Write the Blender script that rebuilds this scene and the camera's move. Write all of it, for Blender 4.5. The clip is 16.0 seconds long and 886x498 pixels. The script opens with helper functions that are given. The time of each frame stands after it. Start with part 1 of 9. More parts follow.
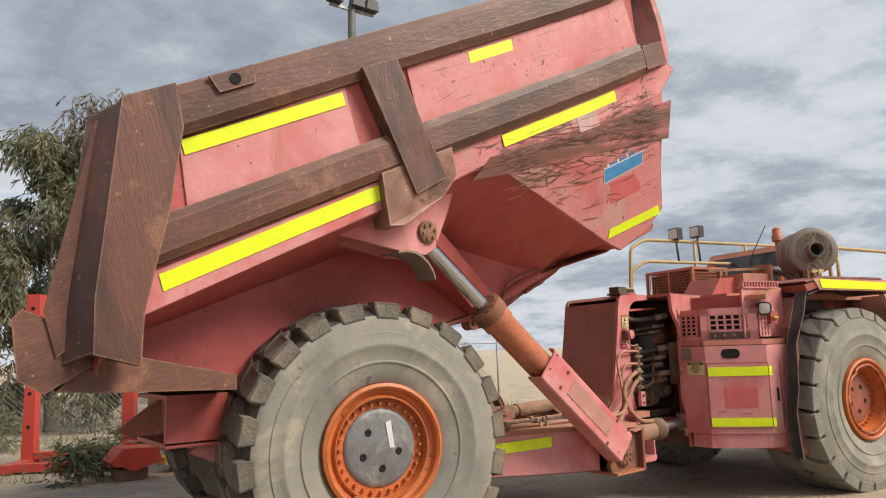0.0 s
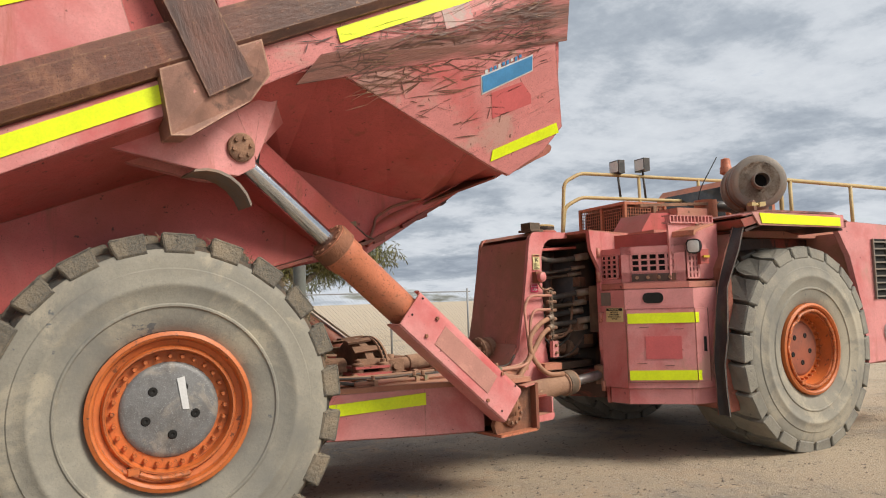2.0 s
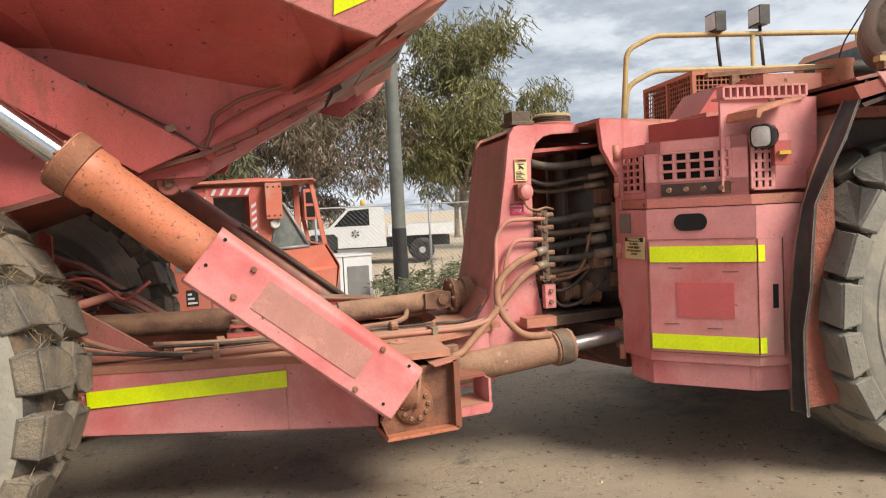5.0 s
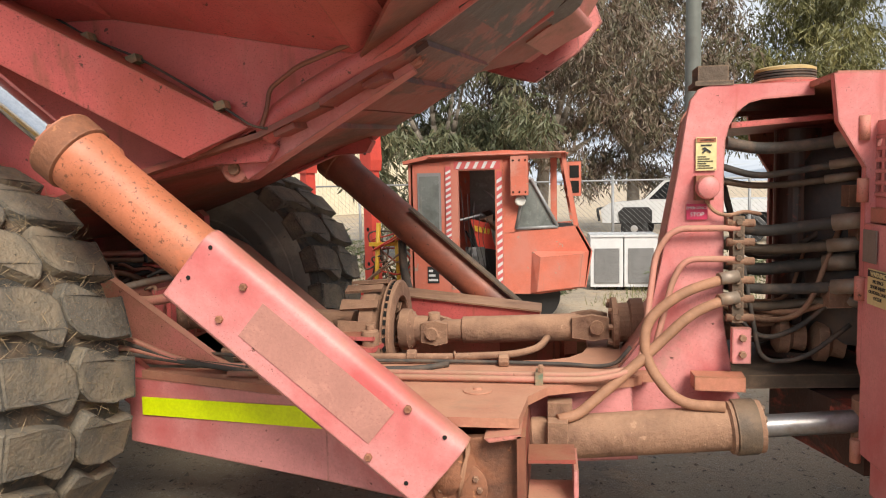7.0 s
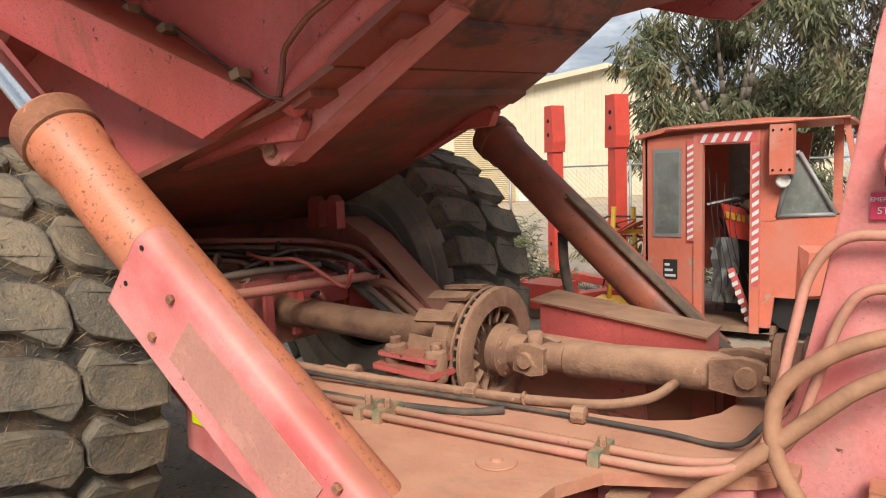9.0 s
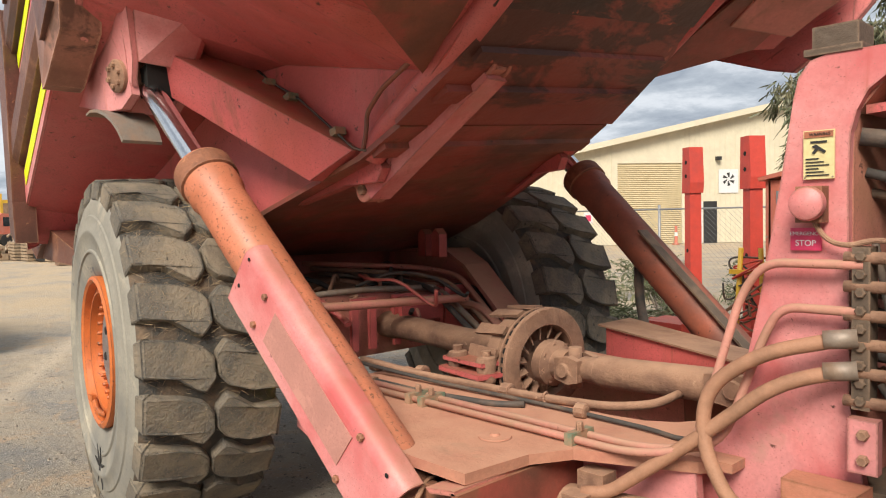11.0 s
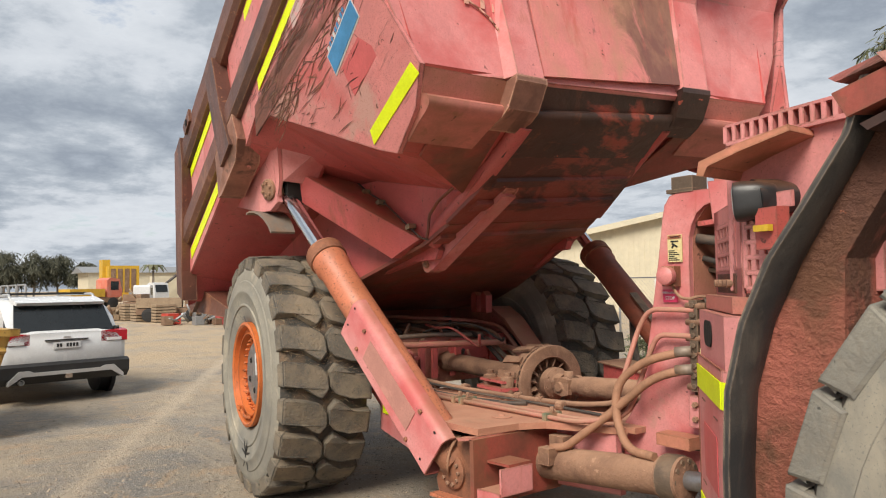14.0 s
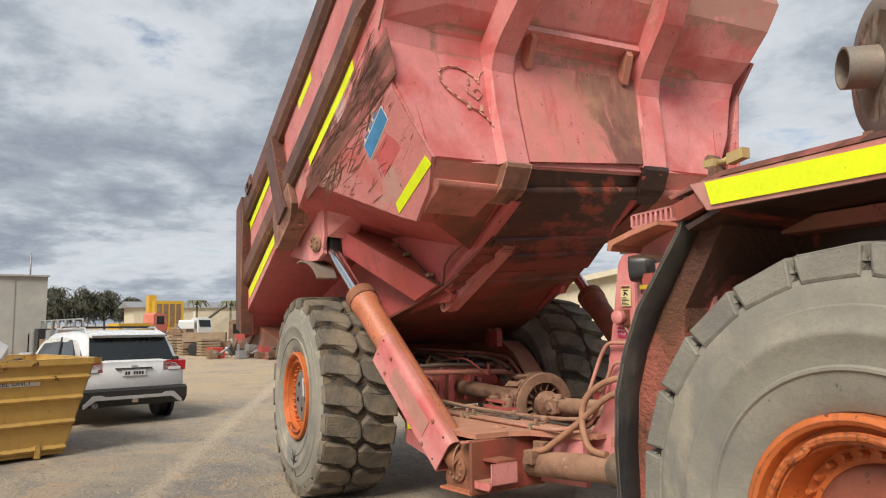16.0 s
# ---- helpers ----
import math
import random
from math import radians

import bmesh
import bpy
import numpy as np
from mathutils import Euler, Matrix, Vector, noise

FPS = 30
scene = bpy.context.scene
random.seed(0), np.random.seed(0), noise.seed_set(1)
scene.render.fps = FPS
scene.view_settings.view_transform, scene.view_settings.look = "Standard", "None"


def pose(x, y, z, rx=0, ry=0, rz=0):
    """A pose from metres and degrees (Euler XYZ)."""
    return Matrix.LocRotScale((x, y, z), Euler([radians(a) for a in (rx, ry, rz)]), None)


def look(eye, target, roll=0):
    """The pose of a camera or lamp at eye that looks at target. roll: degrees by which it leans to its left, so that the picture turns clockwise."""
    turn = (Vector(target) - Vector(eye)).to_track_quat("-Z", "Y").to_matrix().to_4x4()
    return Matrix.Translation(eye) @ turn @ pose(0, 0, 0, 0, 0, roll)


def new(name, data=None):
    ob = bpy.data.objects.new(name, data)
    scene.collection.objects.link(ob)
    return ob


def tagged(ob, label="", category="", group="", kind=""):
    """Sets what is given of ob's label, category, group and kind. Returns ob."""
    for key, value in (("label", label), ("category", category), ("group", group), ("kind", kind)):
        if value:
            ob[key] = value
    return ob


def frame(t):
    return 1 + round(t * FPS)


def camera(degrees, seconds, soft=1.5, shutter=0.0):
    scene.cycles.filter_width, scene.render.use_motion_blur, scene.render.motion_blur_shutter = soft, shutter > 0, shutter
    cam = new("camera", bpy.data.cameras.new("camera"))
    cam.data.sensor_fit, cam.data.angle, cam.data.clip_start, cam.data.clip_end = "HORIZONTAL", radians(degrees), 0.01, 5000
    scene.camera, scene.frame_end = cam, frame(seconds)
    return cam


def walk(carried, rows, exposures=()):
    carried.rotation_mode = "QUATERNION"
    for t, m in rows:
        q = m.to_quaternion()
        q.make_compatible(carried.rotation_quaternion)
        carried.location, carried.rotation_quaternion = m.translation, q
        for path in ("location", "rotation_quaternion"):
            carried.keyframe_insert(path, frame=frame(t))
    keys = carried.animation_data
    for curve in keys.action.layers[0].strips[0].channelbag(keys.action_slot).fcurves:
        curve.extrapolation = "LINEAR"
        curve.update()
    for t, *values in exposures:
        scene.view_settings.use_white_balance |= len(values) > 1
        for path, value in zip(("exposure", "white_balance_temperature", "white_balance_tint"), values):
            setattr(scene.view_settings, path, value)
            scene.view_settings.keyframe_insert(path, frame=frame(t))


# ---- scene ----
cam = camera(62.87, 16.0, soft=1.1)
# seconds, eye, yaw to the left from +y, pitch up, roll
ROWS = [
    (0, 0.048, -0.009, 1.560, -36.76, 8.01, -1.71),
    (0.5, 0.344, -0.040, 1.551, -36.53, 7.62, -1.88),
    (1, 0.672, -0.027, 1.544, -36.35, 6.99, -1.77),
    (1.5, 1.072, 0.050, 1.527, -36.16, 5.97, -1.81),
    (2, 1.509, 0.115, 1.476, -36.24, 4.13, -1.81),
    (2.5, 1.976, 0.234, 1.494, -36.14, 2.21, -1.68),
    (3, 2.414, 0.400, 1.505, -36.02, 0.75, -1.66),
    (3.2, 2.611, 0.437, 1.507, -35.76, 0.33, -1.68),
    (5.3, 4.397, 0.946, 1.630, -14.98, -3.67, -2.05),
    (5.5, 4.522, 1.026, 1.670, -12.48, -4.27, -1.32),
    (6, 4.882, 1.256, 1.694, -6.26, -4.47, -1.11),
    (6.5, 5.248, 1.493, 1.708, 0.87, -4.79, -1.03),
    (7, 5.517, 1.804, 1.698, 8.48, -4.92, -1.18),
    (7.5, 5.761, 2.107, 1.699, 14.87, -5.21, -1.26),
    (8, 5.976, 2.412, 1.689, 21.52, -5.41, -1.39),
    (8.5, 6.085, 2.710, 1.677, 27.61, -5.76, -1.52),
    (9, 6.181, 2.948, 1.682, 33.10, -5.89, -1.91),
    (9.2, 6.259, 3.007, 1.682, 35.35, -5.99, -1.96),
    (11.3, 7.050, 2.668, 1.649, 47.33, -1.96, -1.16),
    (11.5, 7.131, 2.574, 1.663, 48.01, -1.69, -1.26),
    (12, 7.375, 2.369, 1.689, 49.99, -0.53, -1.17),
    (12.5, 7.656, 2.226, 1.679, 50.69, 0.46, -1.15),
    (13, 7.943, 2.110, 1.670, 51.18, 1.64, -1.09),
    (13.5, 8.171, 1.926, 1.653, 51.83, 2.53, -0.90),
    (14, 8.390, 1.805, 1.644, 52.38, 2.83, -0.89),
    (14.5, 8.655, 1.703, 1.638, 52.89, 3.38, -0.97),
    (15, 8.956, 1.551, 1.664, 54.35, 4.13, -0.70),
    (15.5, 9.231, 1.357, 1.686, 54.98, 4.79, -0.63),
    (16, 9.483, 1.232, 1.647, 55.28, 5.76, -0.46),
]
# the clip's camera opens up while it looks into the shade under the tray
LIGHTER = [(0.0, 0.0), (3.0, 0.05), (5.5, 0.32), (9.0, 0.34), (11.5, 0.26), (13.0, 0.15), (14.5, 0.02), (16.0, -0.04)]
walk(cam, [(t, pose(x, y, z, 90 + pitch, 0, yaw) @ pose(0, 0, 0, 0, 0, roll)) for t, x, y, z, yaw, pitch, roll in ROWS], LIGHTER)

# ---- light ----
world = bpy.data.worlds.new("overcast_sky")
scene.world = world
world.use_nodes = True
wn, wl = world.node_tree.nodes, world.node_tree.links
wn.clear()


def wnode(kind, **kw):
    n = wn.new(kind)
    for k, v in kw.items():
        n.inputs[k].default_value = v
    return n


SUN_EL, SUN_AZ = radians(41), radians(150)
sky = wn.new("ShaderNodeTexSky")
sky.sky_type, sky.sun_disc, sky.sun_elevation, sky.sun_rotation = "NISHITA", False, SUN_EL, SUN_AZ
sky.air_density, sky.dust_density = 1.0, 1.5
coord = wn.new("ShaderNodeTexCoord")
sep = wn.new("ShaderNodeSeparateXYZ")
wl.new(coord.outputs["Generated"], sep.inputs[0])
# the cloud sheet lies flat above: directions are divided by their height
hgt = wn.new("ShaderNodeMath")
hgt.operation, hgt.inputs[1].default_value = "MAXIMUM", 0.0
wl.new(sep.outputs["Z"], hgt.inputs[0])
hgt2 = wn.new("ShaderNodeMath")
hgt2.operation, hgt2.inputs[1].default_value = "ADD", 0.18
wl.new(hgt.outputs[0], hgt2.inputs[0])
flat = wn.new("ShaderNodeVectorMath")
flat.operation = "DIVIDE"
cmb = wn.new("ShaderNodeCombineXYZ")
for k in "XYZ":
    wl.new(hgt2.outputs[0], cmb.inputs[k])
wl.new(coord.outputs["Generated"], flat.inputs[0])
wl.new(cmb.outputs[0], flat.inputs[1])


def cloud_noise(scale, detail, rough, dist):
    n = wnode("ShaderNodeTexNoise", Scale=scale, Detail=detail, Roughness=rough, Distortion=dist)
    wl.new(flat.outputs[0], n.inputs["Vector"])
    return n


def wramp(src, *stops):
    r = wn.new("ShaderNodeValToRGB")
    while len(r.color_ramp.elements) < len(stops):
        r.color_ramp.elements.new(0.5)
    for e, (p, c) in zip(r.color_ramp.elements, stops):
        e.position, e.color = p, (*c, 1)
    wl.new(src, r.inputs[0])
    return r


big, fine = cloud_noise(0.8, 9, 0.58, 0.25), cloud_noise(2.0, 9, 0.64, 0.1)
mixn = wn.new("ShaderNodeMath")
mixn.operation, mixn.inputs[1].default_value = "MULTIPLY_ADD", 0.45
wl.new(fine.outputs[0], mixn.inputs[0])
half = wn.new("ShaderNodeMath")
half.operation, half.inputs[1].default_value = "MULTIPLY", 0.62
wl.new(big.outputs[0], half.inputs[0])
wl.new(half.outputs[0], mixn.inputs[2])
cover = wramp(mixn.outputs[0], (0.395, (0, 0, 0)), (0.46, (1, 1, 1)))
shade = wramp(mixn.outputs[0], (0.44, (0.84, 0.88, 0.93)), (0.51, (0.72, 0.765, 0.825)), (0.56, (0.50, 0.555, 0.625)), (0.62, (0.36, 0.41, 0.485)), (0.70, (0.54, 0.60, 0.68)))
bg_sky = wnode("ShaderNodeBackground", Strength=0.12)
wl.new(sky.outputs[0], bg_sky.inputs[0])
bg_cloud = wnode("ShaderNodeBackground", Strength=0.86)
wl.new(shade.outputs[0], bg_cloud.inputs[0])
mixw = wn.new("ShaderNodeMixShader")
wl.new(cover.outputs[0], mixw.inputs[0])
wl.new(bg_sky.outputs[0], mixw.inputs[1])
wl.new(bg_cloud.outputs[0], mixw.inputs[2])
wout = wn.new("ShaderNodeOutputWorld")
wl.new(mixw.outputs[0], wout.inputs[0])

sun = new("sun", bpy.data.lights.new("sun", "SUN"))
sun.data.energy, sun.data.angle, sun.data.color = 4.5, radians(26), (1.0, 0.92, 0.80)
sun.matrix_world = look((0, 0, 30), Vector((0, 0, 30)) - Vector((math.sin(SUN_AZ) * math.cos(SUN_EL), math.cos(SUN_AZ) * math.cos(SUN_EL), math.sin(SUN_EL))))

# ---- materials ----
TIP = 16.2         # degrees by which the tray stands raised from its lowest stance



def material(name, base, rough=0.6, metal=0.0, blotch=None, amount=0.35, scale=2.0, spots=None, spot_amount=0.0, spot_scale=14.0,
             streak=None, streak_amount=0.0, dust=None, dust_amount=0.0, bump=0.15, bump_scale=40.0, vary=0.06, stretch=(1, 1, 1), fleck=None, fleck_amount=0.0, tilt=0.0, edge=None, edge_size=0.012, run=None, run_amount=0.0, patch=None, patch_amount=0.0, patch_scale=0.9, patch_stretch=(1, 1, 1), patch_lean=None):
    """Layers on a base: broad blotches, chipped spots, scratched streaks, dust that settles on upward faces; fine bump."""
    m = bpy.data.materials.new(name)
    m.use_nodes = True
    nt = m.node_tree
    bsdf = nt.nodes["Principled BSDF"]
    bsdf.inputs["Metallic"].default_value = metal
    tc = nt.nodes.new("ShaderNodeTexCoord")
    info = nt.nodes.new("ShaderNodeObjectInfo")
    off = nt.nodes.new("ShaderNodeVectorMath")
    off.operation = "ADD"
    nt.links.new(info.outputs["Location"], off.inputs[1])
    nt.links.new(tc.outputs["Object"], off.inputs[0])
    place = off.outputs[0]

    def noise_at(sc, det=6, ro=0.6, st=(1, 1, 1), dist=0.0):
        mp = nt.nodes.new("ShaderNodeMapping")
        mp.vector_type = "TEXTURE"
        mp.inputs["Rotation"].default_value = (0, -radians(tilt), 0)
        mp.inputs["Scale"].default_value = [1 / (sc * k) for k in st]
        nt.links.new(place, mp.inputs[0])
        n = nt.nodes.new("ShaderNodeTexNoise")
        n.inputs["Scale"].default_value, n.inputs["Detail"].default_value, n.inputs["Roughness"].default_value, n.inputs["Distortion"].default_value = 1.0, det, ro, dist
        nt.links.new(mp.outputs[0], n.inputs["Vector"])
        return n.outputs[0]

    def step(src, lo, hi):
        r = nt.nodes.new("ShaderNodeMapRange")
        r.inputs[1].default_value, r.inputs[2].default_value = lo, hi
        nt.links.new(src, r.inputs[0])
        return r.outputs[0]

    def mix(fac, a, b, power=1.0):
        k = nt.nodes.new("ShaderNodeMix")
        k.data_type = "RGBA"
        if power != 1.0:
            q = nt.nodes.new("ShaderNodeMath")
            q.operation, q.inputs[1].default_value = "MULTIPLY", power
            nt.links.new(fac, q.inputs[0])
            fac = q.outputs[0]
        nt.links.new(fac, k.inputs["Factor"])
        for s, v in (("A", a), ("B", b)):
            sock = [i for i in k.inputs if i.name == s and i.type == "RGBA"][0]
            if isinstance(v, tuple):
                sock.default_value = (*v, 1)
            else:
                nt.links.new(v, sock)
        return [o for o in k.outputs if o.type == "RGBA"][0]

    col = mix(step(noise_at(scale * 3.1, 8, 0.65), 0.3, 0.7), tuple(c * (1 - vary * 2) for c in base), tuple(min(1, c * (1 + vary * 2)) for c in base))
    col = mix(step(noise_at(75, 4, 0.7), 0.35, 0.68), col, tuple(c * 0.58 for c in base), 0.32)
    if patch:
        where = noise_at(patch_scale, 9, 0.68, patch_stretch, 0.5)
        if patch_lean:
            # the patch colour thickens along one way of the sheet
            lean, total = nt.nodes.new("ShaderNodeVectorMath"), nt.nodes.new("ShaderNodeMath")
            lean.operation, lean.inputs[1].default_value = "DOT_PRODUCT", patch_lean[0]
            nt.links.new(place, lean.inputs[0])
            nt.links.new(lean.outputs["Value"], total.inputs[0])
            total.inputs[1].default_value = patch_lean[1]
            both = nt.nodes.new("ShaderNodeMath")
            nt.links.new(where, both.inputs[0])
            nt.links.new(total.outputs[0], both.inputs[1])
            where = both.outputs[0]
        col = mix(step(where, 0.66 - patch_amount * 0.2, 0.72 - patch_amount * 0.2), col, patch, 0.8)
    if run:
        col = mix(step(noise_at(2.4, 7, 0.66, (4, 4, 0.35)), 0.64 - run_amount * 0.22, 0.78 - run_amount * 0.22), col, run, 0.85)
    if blotch:
        col = mix(step(noise_at(scale, 7, 0.62, stretch, 0.3), 0.62 - amount * 0.35, 0.82 - amount * 0.35), col, blotch, 0.85)
    if streak:
        col = mix(step(noise_at(3.0, 9, 0.72, (0.6, 0.6, 9)), 0.60 - streak_amount * 0.2, 0.68 - streak_amount * 0.2), col, streak, 0.9)
    if spots:
        k = noise_at(spot_scale, 4, 0.7)
        col = mix(step(k, 0.74 - spot_amount * 0.25, 0.77 - spot_amount * 0.25), col, spots, 0.95)
    if fleck:
        col = mix(step(noise_at(160, 2, 0.5), 0.66 - fleck_amount * 0.2, 0.72 - fleck_amount * 0.2), col, fleck, 0.8)
    if edge:
        bv, gm, dp = nt.nodes.new("ShaderNodeBevel"), nt.nodes.new("ShaderNodeNewGeometry"), nt.nodes.new("ShaderNodeVectorMath")
        bv.samples, dp.operation = 4, "DOT_PRODUCT"
        bv.inputs["Radius"].default_value = edge_size
        nt.links.new(bv.outputs[0], dp.inputs[0])
        nt.links.new(gm.outputs["Normal"], dp.inputs[1])
        wear = nt.nodes.new("ShaderNodeMath")
        wear.operation = "MULTIPLY"
        nt.links.new(step(dp.outputs["Value"], 0.992, 0.93), wear.inputs[0])
        nt.links.new(step(noise_at(13, 6, 0.7), 0.36, 0.56), wear.inputs[1])
        col = mix(wear.outputs[0], col, edge, 0.9)
    if dust:
        geo = nt.nodes.new("ShaderNodeNewGeometry")
        sx = nt.nodes.new("ShaderNodeSeparateXYZ")
        nt.links.new(geo.outputs["Normal"], sx.inputs[0])
        up = step(sx.outputs["Z"], 0.25, 0.9)
        q = nt.nodes.new("ShaderNodeMath")
        q.operation = "MULTIPLY"
        nt.links.new(up, q.inputs[0])
        nt.links.new(step(noise_at(5, 6, 0.6), 0.25, 0.6), q.inputs[1])
        col = mix(q.outputs[0], col, dust, dust_amount)
    nt.links.new(col, bsdf.inputs["Base Color"])
    rr = nt.nodes.new("ShaderNodeMapRange")
    rr.inputs[3].default_value, rr.inputs[4].default_value = max(0.05, rough - 0.12), min(1, rough + 0.12)
    nt.links.new(noise_at(9, 5), rr.inputs[0])
    nt.links.new(rr.outputs[0], bsdf.inputs["Roughness"])
    if bump:
        b = nt.nodes.new("ShaderNodeBump")
        b.inputs["Strength"].default_value, b.inputs["Distance"].default_value = bump, 0.02
        nt.links.new(noise_at(bump_scale, 6, 0.65, stretch), b.inputs["Height"])
        nt.links.new(b.outputs[0], bsdf.inputs["Normal"])
    return m


DIRT = (0.30, 0.150, 0.085)
ALONG = 24.8       # the way in which the raised tray's rails run
pink = material("faded_pink_red_paint", (0.66, 0.265, 0.255), 0.5, blotch=(0.50, 0.085, 0.085), amount=0.42, scale=1.6, spots=(0.11, 0.042, 0.03), spot_amount=0.24, spot_scale=21, dust=DIRT, dust_amount=0.75, bump=0.05, edge=(0.22, 0.10, 0.065), run=(0.40, 0.13, 0.09), run_amount=0.12, fleck=(0.42, 0.15, 0.13), fleck_amount=0.10, patch=(0.46, 0.25, 0.20), patch_amount=0.55)
red = material("red_paint", (0.54, 0.112, 0.106), 0.5, blotch=(0.37, 0.078, 0.055), amount=0.4, scale=1.3, spots=(0.09, 0.035, 0.025), spot_amount=0.33, spot_scale=17, dust=DIRT, dust_amount=0.8, bump=0.1, edge=(0.17, 0.07, 0.045), run=(0.25, 0.085, 0.05), run_amount=0.25, fleck=(0.24, 0.06, 0.05), fleck_amount=0.30, patch=(0.50, 0.13, 0.12), patch_amount=0.6, patch_scale=0.7)
scraped = material("scraped_pink_paint", (0.64, 0.230, 0.218), 0.5, blotch=(0.52, 0.095, 0.09), amount=0.36, scale=1.6, streak=(0.15, 0.066, 0.048), streak_amount=0.06, spots=(0.12, 0.05, 0.035), spot_amount=0.40, spot_scale=15, bump=0.1, edge=(0.13, 0.06, 0.042), edge_size=0.02, tilt=ALONG, fleck=(0.34, 0.12, 0.10), fleck_amount=0.30, patch=(0.50, 0.30, 0.25), patch_amount=0.4, patch_scale=1.7)
gouged = material("gouged_bare_paint", (0.52, 0.160, 0.15), 0.6, blotch=(0.15, 0.068, 0.045), amount=0.75, scale=2.6, stretch=(0.5, 1, 3.4), streak=(0.085, 0.040, 0.030), streak_amount=0.40, spots=(0.07, 0.03, 0.02), spot_amount=0.2, spot_scale=12, bump=0.3, bump_scale=25, tilt=ALONG - 6)
rusty = material("rubbed_rust_brown_steel", (0.160, 0.066, 0.045), 0.5, blotch=(0.062, 0.031, 0.025), amount=0.55, scale=1.3, stretch=(0.6, 1, 1.8), run=(0.24, 0.085, 0.05), run_amount=0.35, streak=(0.23, 0.10, 0.06), streak_amount=0.06, fleck=(0.07, 0.03, 0.022), fleck_amount=0.35, patch=(0.27, 0.125, 0.075), patch_amount=0.55, patch_scale=1.6, spots=(0.33, 0.16, 0.08), spot_amount=0.36, spot_scale=19, bump=0.25, bump_scale=22, tilt=ALONG, edge=(0.34, 0.19, 0.11), edge_size=0.018)
rustup = material("rust_brown_post_steel", (0.160, 0.066, 0.045), 0.5, fleck=(0.07, 0.03, 0.022), fleck_amount=0.35, patch=(0.27, 0.125, 0.075), patch_amount=0.55, patch_scale=1.6, blotch=(0.055, 0.030, 0.026), amount=0.55, scale=1.8, stretch=(2.4, 1, 0.5), run=(0.25, 0.115, 0.065), run_amount=0.25, spots=(0.33, 0.16, 0.08), spot_amount=0.36, spot_scale=19, bump=0.25, bump_scale=22, tilt=TIP, edge=(0.34, 0.19, 0.11), edge_size=0.018)
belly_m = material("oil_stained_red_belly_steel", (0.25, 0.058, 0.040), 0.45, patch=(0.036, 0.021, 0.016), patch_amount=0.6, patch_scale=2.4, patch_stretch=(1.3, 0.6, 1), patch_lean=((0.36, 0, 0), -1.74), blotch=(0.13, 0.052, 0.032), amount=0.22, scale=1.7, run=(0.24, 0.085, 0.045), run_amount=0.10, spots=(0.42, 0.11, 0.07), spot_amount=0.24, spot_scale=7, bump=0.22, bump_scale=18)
# brown grows towards the top: dust, plus the fold's shade in the colour
wallpaint = material("dust_and_shade_pink_front_paint", (0.64, 0.235, 0.225), 0.5, blotch=(0.50, 0.085, 0.080), amount=0.46, scale=1.9, patch=(0.33, 0.185, 0.135), patch_amount=0.55, patch_scale=1.5, patch_lean=((0, 0.03, 0.24), -1.08), spots=(0.11, 0.042, 0.03), spot_amount=0.28, spot_scale=17, run=(0.42, 0.15, 0.11), run_amount=0.18, bump=0.06, edge=(0.30, 0.16, 0.11), edge_size=0.02, fleck=(0.42, 0.15, 0.13), fleck_amount=0.1)
centre_m = material("grease_streaked_pink_paint", (0.60, 0.20, 0.185), 0.5, blotch=(0.40, 0.21, 0.13), amount=0.50, scale=2.1, stretch=(1.2, 1.2, 0.6), patch=(0.085, 0.048, 0.030), patch_amount=0.6, patch_scale=2.0, patch_stretch=(1.3, 1.3, 0.35), patch_lean=((0, 0.36, -0.02), -1.86), run=(0.46, 0.095, 0.08), run_amount=0.35, spots=(0.14, 0.06, 0.04), spot_amount=0.32, spot_scale=16, bump=0.12)
tubered = material("rust_browned_pink_tube", (0.58, 0.20, 0.165), 0.5, blotch=(0.25, 0.115, 0.065), amount=0.55, scale=2.6, stretch=(1, 0.5, 1), patch=(0.060, 0.034, 0.022), patch_amount=0.35, patch_scale=2.2, run=(0.30, 0.14, 0.08), run_amount=0.4, spots=(0.10, 0.05, 0.03), spot_amount=0.25, bump=0.12, edge=(0.22, 0.10, 0.06))
pipedust = material("dust_coated_pink_pipe", (0.50, 0.215, 0.165), 0.75, blotch=(0.34, 0.19, 0.12), amount=0.6, scale=5, dust=(0.42, 0.25, 0.165), dust_amount=0.95, spots=(0.20, 0.10, 0.06), spot_amount=0.3, spot_scale=24, bump=0.2)
footpaint = material("rubbed_tan_and_pink_steel", (0.34, 0.165, 0.115), 0.55, blotch=(0.16, 0.075, 0.05), amount=0.5, scale=3, patch=(0.07, 0.04, 0.027), patch_amount=0.62, patch_scale=3.2, spots=(0.60, 0.26, 0.22), spot_amount=0.3, spot_scale=9, bump=0.15, edge=(0.56, 0.34, 0.23), edge_size=0.02)
collarpaint = material("rust_brown_ram_collar", (0.26, 0.105, 0.055), 0.75, blotch=(0.10, 0.045, 0.028), amount=0.5, scale=7, spots=(0.40, 0.17, 0.08), spot_amount=0.35, spot_scale=22, bump=0.4, bump_scale=40, edge=(0.36, 0.17, 0.10))
groove = material("dark_groove_with_dirt", (0.050, 0.042, 0.035), 0.9, blotch=(0.15, 0.105, 0.068), amount=0.42, scale=5, spots=(0.24, 0.17, 0.11), spot_amount=0.30, spot_scale=26, bump=0.8, bump_scale=60)
